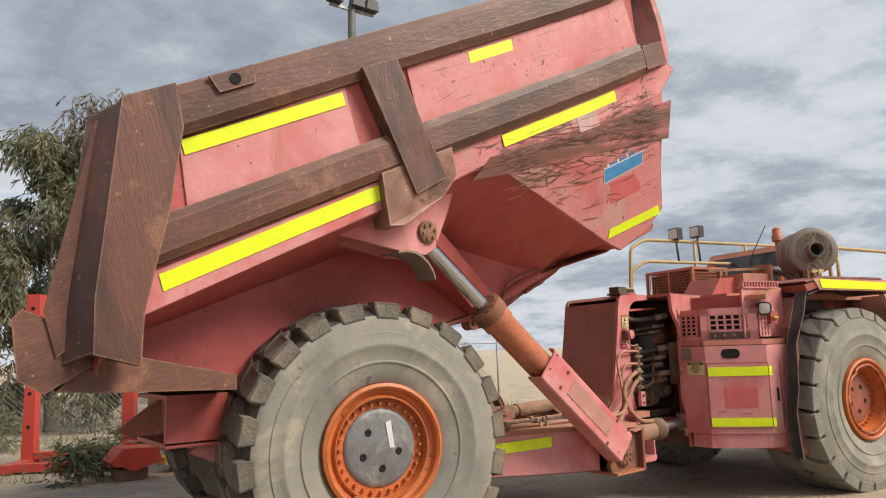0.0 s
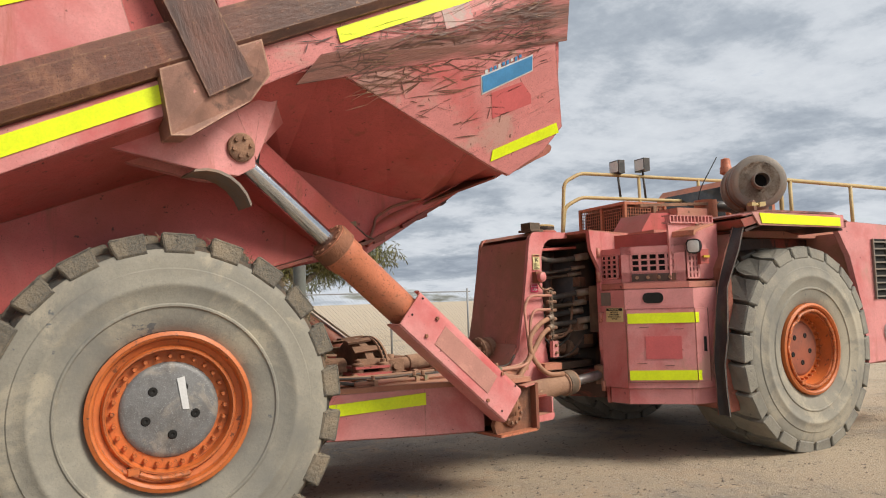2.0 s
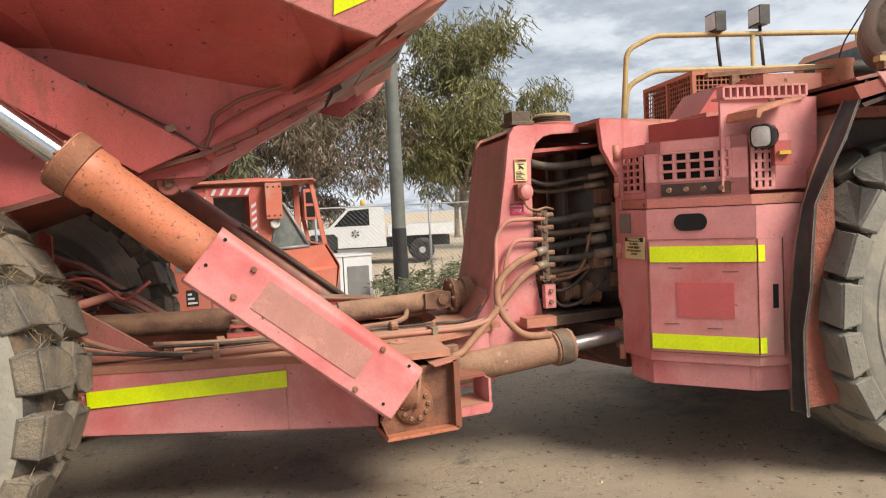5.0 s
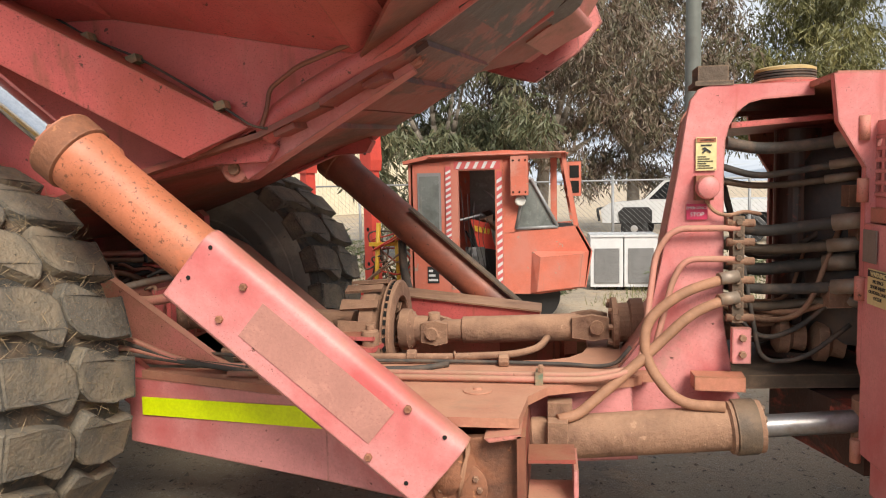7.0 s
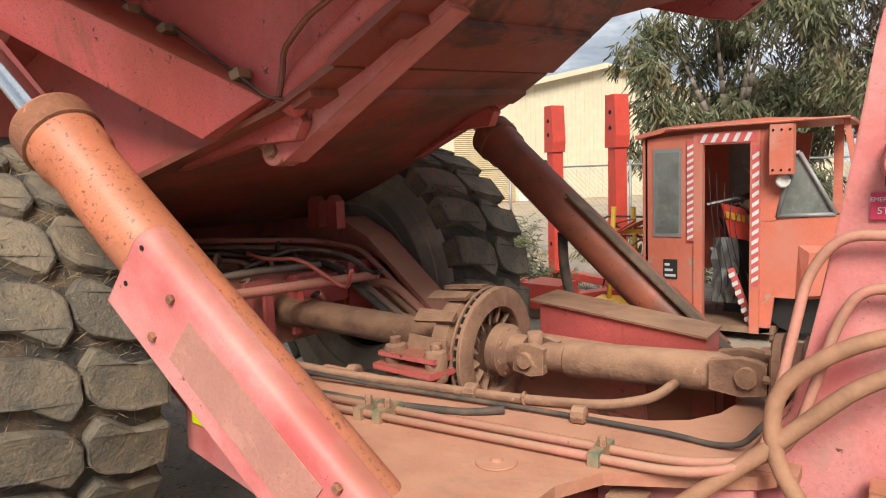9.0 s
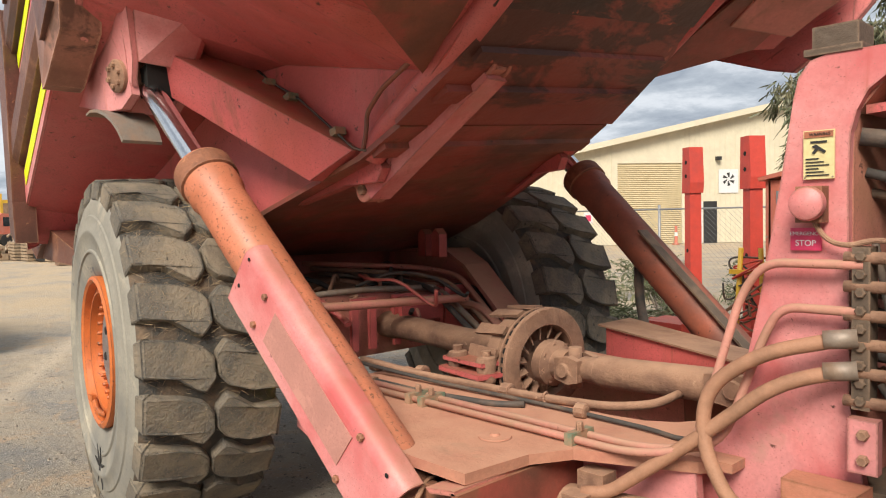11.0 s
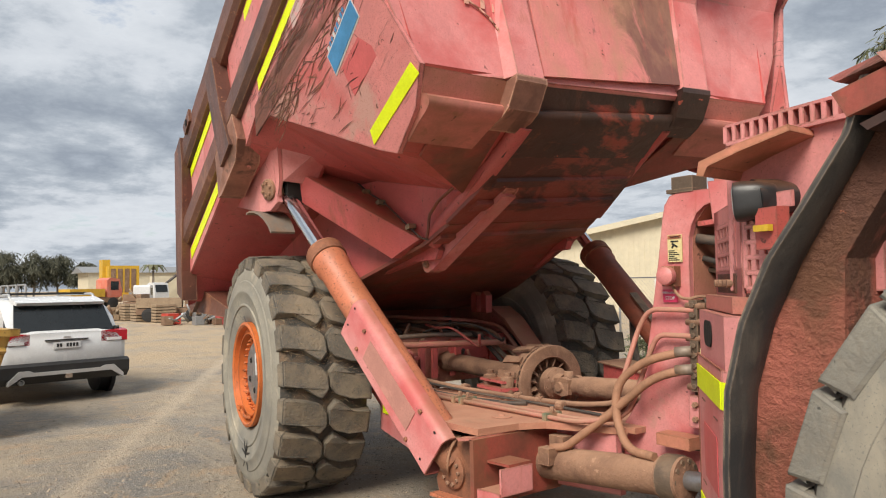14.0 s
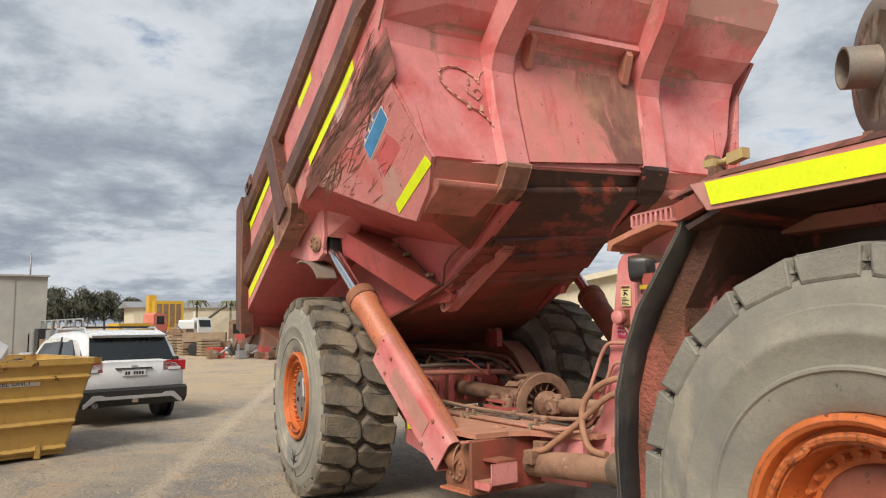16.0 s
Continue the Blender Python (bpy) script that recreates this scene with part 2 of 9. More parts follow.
# greasy steel; near-black also paints shade in the hitch and under the mudguard
grimy = material("grease_and_shade_red_steel", (0.060, 0.030, 0.022), 0.42, patch=(0.40, 0.080, 0.052), patch_amount=0.55, patch_scale=2.2, patch_stretch=(1.6, 0.6, 1), run=(0.20, 0.075, 0.035), run_amount=0.35, blotch=(0.028, 0.017, 0.014), amount=0.42, scale=2.6, spots=(0.46, 0.11, 0.07), spot_amount=0.30, spot_scale=8, bump=0.25, bump_scale=18)
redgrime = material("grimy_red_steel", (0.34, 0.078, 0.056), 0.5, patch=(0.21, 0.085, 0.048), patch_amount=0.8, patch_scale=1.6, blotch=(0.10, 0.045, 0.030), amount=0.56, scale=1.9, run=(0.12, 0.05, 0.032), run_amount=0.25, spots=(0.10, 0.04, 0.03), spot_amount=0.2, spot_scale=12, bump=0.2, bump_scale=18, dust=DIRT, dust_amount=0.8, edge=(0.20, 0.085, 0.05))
stained = material("rust_stained_pink_paint", (0.60, 0.185, 0.175), 0.5, blotch=(0.46, 0.10, 0.085), amount=0.5, scale=2.2, run=(0.26, 0.13, 0.06), run_amount=0.75, spots=(0.06, 0.03, 0.02), spot_amount=0.2, spot_scale=7, bump=0.12, patch=(0.060, 0.032, 0.020), patch_amount=0.78, patch_scale=1.5, patch_stretch=(1.6, 1.6, 0.45))
scrapedplate = material("scraped_brown_plate", (0.36, 0.155, 0.10), 0.6, blotch=(0.56, 0.21, 0.19), amount=0.45, scale=3, run=(0.20, 0.09, 0.05), run_amount=0.4, spots=(0.12, 0.05, 0.03), spot_amount=0.3, bump=0.2)
# dark patches thicken towards the panel's top
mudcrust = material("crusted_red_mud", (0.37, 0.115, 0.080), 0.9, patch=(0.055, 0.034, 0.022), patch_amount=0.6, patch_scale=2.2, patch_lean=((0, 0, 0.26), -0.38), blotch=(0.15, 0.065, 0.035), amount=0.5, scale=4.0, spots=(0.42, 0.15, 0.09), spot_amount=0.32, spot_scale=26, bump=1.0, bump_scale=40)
dirty = material("dust_caked_steel", (0.30, 0.168, 0.105), 0.85, blotch=(0.12, 0.060, 0.040), amount=0.50, scale=4, spots=(0.40, 0.235, 0.15), spot_amount=0.40, spot_scale=20, bump=0.5, bump_scale=34, dust=(0.40, 0.235, 0.148), dust_amount=0.85, edge=(0.44, 0.25, 0.16), edge_size=0.006, fleck=(0.20, 0.10, 0.06), fleck_amount=0.30)
pinkdirt = material("dusty_pink_frame_paint", (0.56, 0.20, 0.16), 0.65, blotch=(0.36, 0.165, 0.10), amount=0.6, scale=2.4, spots=(0.12, 0.05, 0.035), spot_amount=0.36, spot_scale=18, dust=(0.44, 0.235, 0.15), dust_amount=0.9, bump=0.2, edge=(0.20, 0.09, 0.055), fleck=(0.28, 0.12, 0.08), fleck_amount=0.30, patch=(0.54, 0.17, 0.145), patch_amount=0.6, patch_scale=2.0)
orange = material("worn_orange_paint", (0.56, 0.185, 0.098), 0.5, blotch=(0.40, 0.130, 0.060), amount=0.45, scale=2.4, spots=(0.17, 0.066, 0.036), spot_amount=0.60, spot_scale=58, patch=(0.40, 0.15, 0.085), patch_amount=0.6, patch_scale=2.2, edge=(0.2, 0.08, 0.045), dust=DIRT, dust_amount=0.4, bump=0.12)
brownram = material("brown_red_ram_paint", (0.36, 0.10, 0.055), 0.5, edge=(0.12, 0.05, 0.03), blotch=(0.15, 0.06, 0.042), amount=0.6, scale=1.8, spots=(0.10, 0.045, 0.03), spot_amount=0.4, spot_scale=24, bump=0.12)
rimor = material("orange_rim_paint", (0.58, 0.150, 0.036), 0.5, blotch=(0.44, 0.115, 0.03), amount=0.4, scale=4, spots=(0.14, 0.05, 0.025), spot_amount=0.46, spot_scale=22, edge=(0.16, 0.055, 0.025), run=(0.22, 0.075, 0.03), run_amount=0.3, bump=0.15)
hubgrey = material("grey_hub_steel", (0.20, 0.20, 0.20), 0.5, metal=0.3, blotch=(0.13, 0.12, 0.115), amount=0.45, scale=6, fleck=(0.34, 0.34, 0.34), fleck_amount=0.25, patch=(0.32, 0.29, 0.25), patch_amount=0.6, patch_scale=4, bump=0.2)
rubber = material("dusty_grey_rubber", (0.27, 0.25, 0.205), 0.85, blotch=(0.165, 0.160, 0.145), amount=0.45, scale=1.9, spots=(0.11, 0.115, 0.12), spot_amount=0.27, spot_scale=7, bump=0.2, bump_scale=30, fleck=(0.19, 0.18, 0.155), fleck_amount=0.22, patch=(0.38, 0.335, 0.255), patch_amount=0.75, patch_scale=1.6)
tread = material("worn_tread_rubber", (0.135, 0.120, 0.098), 0.85, blotch=(0.26, 0.208, 0.145), amount=0.55, scale=4.5, fleck=(0.24, 0.185, 0.12), fleck_amount=0.35, edge=(0.045, 0.042, 0.038), edge_size=0.014, spots=(0.045, 0.042, 0.037), spot_amount=0.36, spot_scale=16, bump=0.7, bump_scale=45)
cleantread = material("worn_grey_tread_rubber", (0.25, 0.232, 0.192), 0.85, blotch=(0.155, 0.15, 0.135), amount=0.45, scale=3, edge=(0.12, 0.112, 0.10), edge_size=0.012, spots=(0.08, 0.078, 0.072), spot_amount=0.3, spot_scale=18, patch=(0.25, 0.215, 0.165), patch_amount=0.6, patch_scale=3, bump=0.4)
# dark base between the tread blocks, with brown dirt in blotches
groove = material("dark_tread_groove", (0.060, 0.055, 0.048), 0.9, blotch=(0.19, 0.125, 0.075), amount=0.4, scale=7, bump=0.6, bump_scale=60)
blackrub = material("black_rubber_sheet", (0.030, 0.030, 0.031), 0.48, edge=(0.22, 0.17, 0.13), edge_size=0.01, run=(0.10, 0.085, 0.07), run_amount=0.3, blotch=(0.085, 0.072, 0.06), amount=0.4, scale=3, spots=(0.20, 0.15, 0.11), spot_amount=0.08, bump=0.3, bump_scale=20)
dullrod = material("dull_scored_rod", (0.30, 0.29, 0.29), 0.4, metal=0.7, blotch=(0.2, 0.15, 0.12), amount=0.4, scale=6, bump=0.05)
chrome = material("chromed_rod", (0.72, 0.73, 0.75), 0.14, metal=1.0, bump=0.0, vary=0.03)
hi_vis = material("yellow_reflective_tape", (0.78, 0.92, 0.004), 0.42, vary=0.05, spots=(0.35, 0.38, 0.02), spot_amount=0.02, bump=0.05, bump_scale=90)
blue = material("blue_sticker", (0.06, 0.26, 0.52), 0.5, vary=0.08, bump=0.02, spots=(0.5, 0.55, 0.6), spot_amount=0.1, spot_scale=30)
scored = material("scored_bare_primer", (0.62, 0.33, 0.25), 0.7, blotch=(0.22, 0.09, 0.06), amount=0.5, scale=12, bump=0.2)
faint = material("faded_grey_sticker_paper", (0.50, 0.36, 0.33), 0.6, patch=(0.62, 0.26, 0.25), patch_amount=0.8, patch_scale=14, bump=0.1)
white = material("white_sticker", (0.66, 0.66, 0.66), 0.5, vary=0.05, bump=0.02)
ltred = material("square_of_redder_paint", (0.58, 0.115, 0.115), 0.5, vary=0.05, bump=0.04, spots=(0.55, 0.22, 0.21), spot_amount=0.1)
deckdust = material("dust_covered_red_deck", (0.44, 0.205, 0.130), 0.85, blotch=(0.36, 0.125, 0.085), amount=0.45, scale=2.6, patch=(0.30, 0.17, 0.11), patch_amount=0.5, patch_scale=4, dust=(0.50, 0.265, 0.17), dust_amount=0.75, spots=(0.20, 0.10, 0.06), spot_amount=0.2, bump=0.25, bump_scale=30)
patchpaint = material("dull_brown_primer_paint", (0.46, 0.215, 0.175), 0.6, patch=(0.52, 0.25, 0.20), patch_amount=0.6, patch_scale=5, fleck=(0.36, 0.15, 0.12), fleck_amount=0.2, bump=0.04)
hose = material("dusty_tan_hose", (0.36, 0.185, 0.11), 0.75, blotch=(0.20, 0.105, 0.06), amount=0.45, scale=5, bump=0.2, bump_scale=60)
hoseblk = material("dusty_black_hose", (0.060, 0.052, 0.046), 0.75, blotch=(0.17, 0.115, 0.08), amount=0.4, scale=6, bump=0.2, bump_scale=60)
steel = material("bare_fitting_steel", (0.30, 0.24, 0.19), 0.55, metal=0.25, blotch=(0.25, 0.16, 0.1), amount=0.45, scale=9, bump=0.15)
# near-black that paints the shade inside openings; also the aerial and small bolts
dark = material("void_shade_and_black_trim", (0.007, 0.006, 0.005), 0.9, vary=0.2, bump=0.2)
oilblue = material("grimy_grey_tank_paint", (0.055, 0.052, 0.052), 0.6, blotch=(0.13, 0.085, 0.06), amount=0.5, scale=4, bump=0.2)
cream = material("cream_yellow_pipe_paint", (0.46, 0.34, 0.15), 0.6, blotch=(0.34, 0.2, 0.09), amount=0.3, scale=5, bump=0.1)
muffler_m = material("weathered_muffler_steel", (0.23, 0.20, 0.17), 0.6, metal=0.2, blotch=(0.30, 0.17, 0.1), amount=0.35, scale=3, spots=(0.12, 0.08, 0.06), spot_amount=0.2, bump=0.15)
signy = material("yellow_label", (0.70, 0.60, 0.30), 0.5, vary=0.05, bump=0.02)
signr = material("magenta_red_label", (0.55, 0.03, 0.10), 0.5, vary=0.05, bump=0.02)
ink = material("black_ink", (0.02, 0.02, 0.02), 0.6, bump=0)
green = material("green_clip_paint", (0.15, 0.20, 0.13), 0.7, blotch=(0.36, 0.20, 0.12), amount=0.75, scale=22, bump=0.2)
glass = material("dusty_window_glass", (0.045, 0.055, 0.06), 0.12, bump=0.0, vary=0.1, blotch=(0.13, 0.13, 0.12), amount=0.2, scale=3)
lampblk = material("black_lamp_housing", (0.018, 0.018, 0.019), 0.42, vary=0.15, dust=DIRT, dust_amount=0.5, bump=0.05)
darkstop = material("dark_greasy_and_shade_steel", (0.10, 0.070, 0.048), 0.7, blotch=(0.19, 0.125, 0.08), amount=0.4, scale=6, edge=(0.26, 0.17, 0.11), bump=0.3)
hoodpaint = material("rusty_orange_pink_hood", (0.56, 0.22, 0.14), 0.6, blotch=(0.34, 0.15, 0.08), amount=0.5, scale=5, edge=(0.22, 0.10, 0.05), spots=(0.14, 0.06, 0.035), spot_amount=0.4, dust=DIRT, dust_amount=0.5, bump=0.2)
lampglass = material("lamp_glass", (0.68, 0.68, 0.65), 0.3, bump=0.1, vary=0.1)

# ---- mesh helpers ----
CY = 5.45          # the truck's middle line
HINGE = Vector((2.361, CY, 1.520))
tray_turn = Matrix.Translation(HINGE) @ Matrix.Rotation(radians(-TIP), 4, "Y") @ Matrix.Translation(-HINGE)
NOSE = Vector((6.45, CY, 0.0))
front_turn = Matrix.Translation(NOSE) @ Matrix.Rotation(radians(-10.0), 4, "Z") @ Matrix.Translation(-NOSE)
WHERE = {}


def thing(name, at, label, category, group="", kind=""):
    e = new(name)
    e.location = at
    e.empty_display_size = 0.2
    WHERE[e] = Vector(at)
    return tagged(e, label, category, group, kind)


def part(name, bm, mat, parent=None, label="", turn=None, bevel=0.0, smooth=False, seg=1):
    """Links a bmesh as one mesh object, its origin in its own middle, under a thing or a part."""
    if turn is not None:
        bm.transform(turn)
    if bevel:
        edges = [e for e in bm.edges if len(e.link_faces) == 2 and e.calc_face_angle(0) > 0.5]
        if edges:
            bmesh.ops.bevel(bm, geom=edges, offset=bevel, segments=seg, affect="EDGES", clamp_overlap=True)
    bmesh.ops.recalc_face_normals(bm, faces=bm.faces[:])
    lo = Vector([min(v.co[i] for v in bm.verts) for i in range(3)])
    hi = Vector([max(v.co[i] for v in bm.verts) for i in range(3)])
    mid = (lo + hi) / 2
    bmesh.ops.translate(bm, verts=bm.verts[:], vec=-mid)
    if smooth:
        for f in bm.faces:
            f.smooth = True
        for e in bm.edges:
            e.smooth = e.calc_face_angle(0) < 0.7
    me = bpy.data.meshes.new(name)
    bm.to_mesh(me)
    bm.free()
    me.materials.append(mat)
    ob = new(name, me)
    WHERE[ob] = mid
    if parent is not None:
        ob.parent = parent
        ob.location = mid - WHERE[parent]
    else:
        ob.location = mid
    if label:
        tagged(ob, label)
    return ob


def box(lo, hi, bm=None):
    bm = bm or bmesh.new()
    lo, hi = Vector(lo), Vector(hi)
    vs = [bm.verts.new((x, y, z)) for z in (lo.z, hi.z) for y in (lo.y, hi.y) for x in (lo.x, hi.x)]
    for f in ((0, 2, 3, 1), (4, 5, 7, 6), (0, 1, 5, 4), (2, 6, 7, 3), (0, 4, 6, 2), (1, 3, 7, 5)):
        bm.faces.new([vs[i] for i in f])
    return bm


def prism(pts, axis, lo, hi, bm=None):
    """A flat outline drawn out along an axis. The outline is in the other two axes, in x, y, z order."""
    bm = bm or bmesh.new()
    n = "xyz".index(axis)

    def at(p, d):
        q = list(p)
        q.insert(n, d)
        return q
    a = [bm.verts.new(at(p, lo)) for p in pts]
    b = [bm.verts.new(at(p, hi)) for p in pts]
    bm.faces.new(a)
    bm.faces.new(b[::-1])
    for i in range(len(pts)):
        j = (i + 1) % len(pts)
        bm.faces.new((a[i], b[i], b[j], a[j]))
    return bm


def frame_of(d):
    d = Vector(d).normalized()
    u = d.cross((0, 0, 1)) if abs(d.z) < 0.95 else d.cross((1, 0, 0))
    u.normalize()
    return d, u, d.cross(u)


def lathe(at, way, profile, seg=32, bm=None, cap=True):
    """Turns (radius, distance along the way) rows round the line through at."""
    bm = bm or bmesh.new()
    at = Vector(at)
    d, u, v = frame_of(way)
    rings = []
    for r, s in profile:
        if r < 1e-5:
            rings.append([bm.verts.new(at + d * s)])
        else:
            rings.append([bm.verts.new(at + d * s + (u * math.cos(a) + v * math.sin(a)) * r) for a in (2 * math.pi * i / seg for i in range(seg))])
    for a, b in zip(rings, rings[1:]):
        for i in range(seg):
            j = (i + 1) % seg
            if len(a) == 1 and len(b) > 1:
                bm.faces.new((a[0], b[j], b[i]))
            elif len(b) == 1 and len(a) > 1:
                bm.faces.new((a[i], a[j], b[0]))
            elif len(a) > 1:
                bm.faces.new((a[i], a[j], b[j], b[i]))
    if cap:
        for ring in (rings[0], rings[-1]):
            if len(ring) > 1:
                bm.faces.new(ring)
    return bm


def rod(a, b, r, seg=20, r2=None, bm=None):
    a, b = Vector(a), Vector(b)
    bm = lathe(a, b - a, [(r, 0), (r2 if r2 is not None else r, (b - a).length)], seg, bm)
    for f in bm.faces:
        f.smooth = len(f.verts) == 4 and seg > 6
    return bm


def rounded(points, radius, steps=5):
    """A polyline with its corners rounded."""
    pts = [Vector(p) for p in points]
    out = [pts[0]]
    for a, b, c in zip(pts, pts[1:], pts[2:]):
        r = min(radius, (b - a).length * 0.48, (c - b).length * 0.48)
        p, q = b + (a - b).normalized() * r, b + (c - b).normalized() * r
        for i in range(steps + 1):
            t = i / steps
            out.append(p * (1 - t) ** 2 + b * 2 * t * (1 - t) + q * t * t)
    return out + [pts[-1]]


def tube(points, r, seg=10, bend=0.08, bm=None):
    bm = bm or bmesh.new()
    pts = rounded(points, bend)
    d, u, v = frame_of(pts[1] - pts[0])
    rings = []
    for i, p in enumerate(pts):
        t = (pts[min(i + 1, len(pts) - 1)] - pts[max(i - 1, 0)]).normalized()
        u = (u - t * u.dot(t)).normalized()
        v = t.cross(u)
        rings.append([bm.verts.new(p + (u * math.cos(a) + v * math.sin(a)) * r) for a in (2 * math.pi * k / seg for k in range(seg))])
    for a, b in zip(rings, rings[1:]):
        for i in range(seg):
            bm.faces.new((a[i], a[(i + 1) % seg], b[(i + 1) % seg], b[i])).smooth = True
    bm.faces.new(rings[0][::-1])
    bm.faces.new(rings[-1])
    return bm


def slab(corners, thick, bm=None):
    """A flat plate from its corners in space, thickened to both sides."""
    bm = bm or bmesh.new()
    c = [Vector(p) for p in corners]
    n = (c[1] - c[0]).cross(c[2] - c[0]).normalized() * thick / 2
    a = [bm.verts.new(p + n) for p in c]
    b = [bm.verts.new(p - n) for p in c]
    bm.faces.new(a)
    bm.faces.new(b[::-1])
    for i in range(len(c)):
        j = (i + 1) % len(c)
        bm.faces.new((a[i], b[i], b[j], a[j]))
    return bm


SLEW = radians(-8.0)     # the rear half stands turned by this against the x axis
AXIS = Vector((2.645, 5.83, 0.0))
_n = Vector((-math.sin(SLEW), math.cos(SLEW), 0.0))
MIRROR = Matrix.Translation(AXIS) @ Matrix(((1 - 2 * _n.x * _n.x, -2 * _n.x * _n.y, 0, 0), (-2 * _n.x * _n.y, 1 - 2 * _n.y * _n.y, 0, 0), (0, 0, 1, 0), (0, 0, 0, 1))) @ Matrix.Translation(-AXIS)


def mirrored(m):
    """The same on the other side of the rear half."""
    return MIRROR @ m


def slewed(at):
    """A turn by the rear half's slew about a place."""
    return Matrix.Translation(at) @ Matrix.Rotation(SLEW, 4, "Z") @ Matrix.Translation(-Vector(at))


def bolt(at, way, r, h, parent, mat=dirty, name="bolt", turn=None):
    return part(name, lathe(at, way, [(r, 0), (r, h * 0.7), (r * 0.8, h), (0, h)], 6, cap=False), mat, parent, turn=turn)

# ---- ground ----


TRACK = math.atan2(3.0, -5.9)


def ground_material():
    m = bpy.data.materials.new("dusty_worn_asphalt")
    m.use_nodes = True
    nt = m.node_tree
    b = nt.nodes["Principled BSDF"]
    b.inputs["Roughness"].default_value = 0.9
    tc = nt.nodes.new("ShaderNodeTexCoord")

    def nz(scale, det=8, ro=0.6, st=(1, 1, 1), dist=0.0, rot=0.0):
        mp = nt.nodes.new("ShaderNodeMapping")
        mp.inputs["Scale"].default_value = [scale * k for k in st]
        mp.inputs["Rotation"].default_value = (0, 0, rot)
        nt.links.new(tc.outputs["Object"], mp.inputs[0])
        n = nt.nodes.new("ShaderNodeTexNoise")
        for k, v in (("Scale", 1.0), ("Detail", det), ("Roughness", ro), ("Distortion", dist)):
            n.inputs[k].default_value = v
        nt.links.new(mp.outputs[0], n.inputs["Vector"])
        return n.outputs[0]

    def rng(src, lo, hi):
        r = nt.nodes.new("ShaderNodeMapRange")
        r.inputs[1].default_value, r.inputs[2].default_value = lo, hi
        nt.links.new(src, r.inputs[0])
        return r.outputs[0]

    def mx(fac, a, c):
        k = nt.nodes.new("ShaderNodeMix")
        k.data_type = "RGBA"
        nt.links.new(fac, k.inputs["Factor"])
        for s, v in (("A", a), ("B", c)):
            sock = [i for i in k.inputs if i.name == s and i.type == "RGBA"][0]
            if isinstance(v, tuple):
                sock.default_value = (*v, 1)
            else:
                nt.links.new(v, sock)
        return [o for o in k.outputs if o.type == "RGBA"][0]
    col = mx(rng(nz(120, 4, 0.75), 0.40, 0.62), (0.17, 0.157, 0.142), (0.32, 0.30, 0.272))
    col = mx(rng(nz(0.5, 9, 0.62, dist=0.6), 0.40, 0.60), col, (0.41, 0.33, 0.235))
    col = mx(rng(nz(0.9, 9, 0.72, (0.45, 1.7, 1), 0.8, 0.5), 0.48, 0.74), col, (0.47, 0.385, 0.285))
    col = mx(rng(nz(3.0, 9, 0.75), 0.58, 0.70), col, (0.125, 0.112, 0.098))
    col = mx(rng(nz(1.4, 10, 0.72, (1, 1, 1), 1.2), 0.53, 0.60), col, (0.43, 0.315, 0.215))
    sandy = nt.nodes.new("ShaderNodeSeparateXYZ")
    nt.links.new(tc.outputs["Object"], sandy.inputs[0])
    wide = nt.nodes.new("ShaderNodeMath")
    wide.operation = "MULTIPLY"
    nt.links.new(rng(sandy.outputs["X"], 3.5, 7.5), wide.inputs[0])
    nt.links.new(rng(nz(1.1, 9, 0.7, dist=0.5), 0.36, 0.52), wide.inputs[1])
    col = mx(wide.outputs[0], col, (0.50, 0.40, 0.285))
    back = nt.nodes.new("ShaderNodeMath")
    back.operation = "MULTIPLY"
    nt.links.new(rng(sandy.outputs["X"], -1.0, -9.0), back.inputs[0])
    nt.links.new(rng(nz(0.6, 9, 0.68, dist=0.5), 0.38, 0.56), back.inputs[1])
    col = mx(back.outputs[0], col, (0.46, 0.345, 0.22))
    # pale dusty track left by wheels across the yard, with ragged sides
    mp2 = nt.nodes.new("ShaderNodeMapping")
    mp2.vector_type = "TEXTURE"
    mp2.inputs["Location"].default_value, mp2.inputs["Rotation"].default_value = (1.28, 3.31, 0), (0, 0, TRACK)
    nt.links.new(tc.outputs["Object"], mp2.inputs[0])
    sp = nt.nodes.new("ShaderNodeSeparateXYZ")
    nt.links.new(mp2.outputs[0], sp.inputs[0])

    def calc(op, a, b2):
        k = nt.nodes.new("ShaderNodeMath")
        k.operation = op
        for i, v in ((0, a), (1, b2)):
            if isinstance(v, float):
                k.inputs[i].default_value = v
            else:
                nt.links.new(v, k.inputs[i])
        return k.outputs[0]
    side = calc("ADD", calc("ABSOLUTE", sp.outputs["Y"], 0.0), calc("MULTIPLY", nz(2.2, 9, 0.75), 0.55))
    col = mx(calc("MULTIPLY", rng(side, 0.46, 0.30), 0.75), col, (0.52, 0.42, 0.31))
    col = mx(rng(nz(42, 5, 0.7), 0.585, 0.64), col, (0.52, 0.46, 0.38))
    col = mx(rng(nz(17, 6, 0.75), 0.59, 0.65), col, (0.085, 0.075, 0.066))
    nt.links.new(col, b.inputs["Base Color"])
    bp = nt.nodes.new("ShaderNodeBump")
    bp.inputs["Strength"].default_value, bp.inputs["Distance"].default_value = 0.9, 0.04
    nt.links.new(nz(22, 10, 0.8), bp.inputs["Height"])
    nt.links.new(bp.outputs[0], b.inputs["Normal"])
    return m


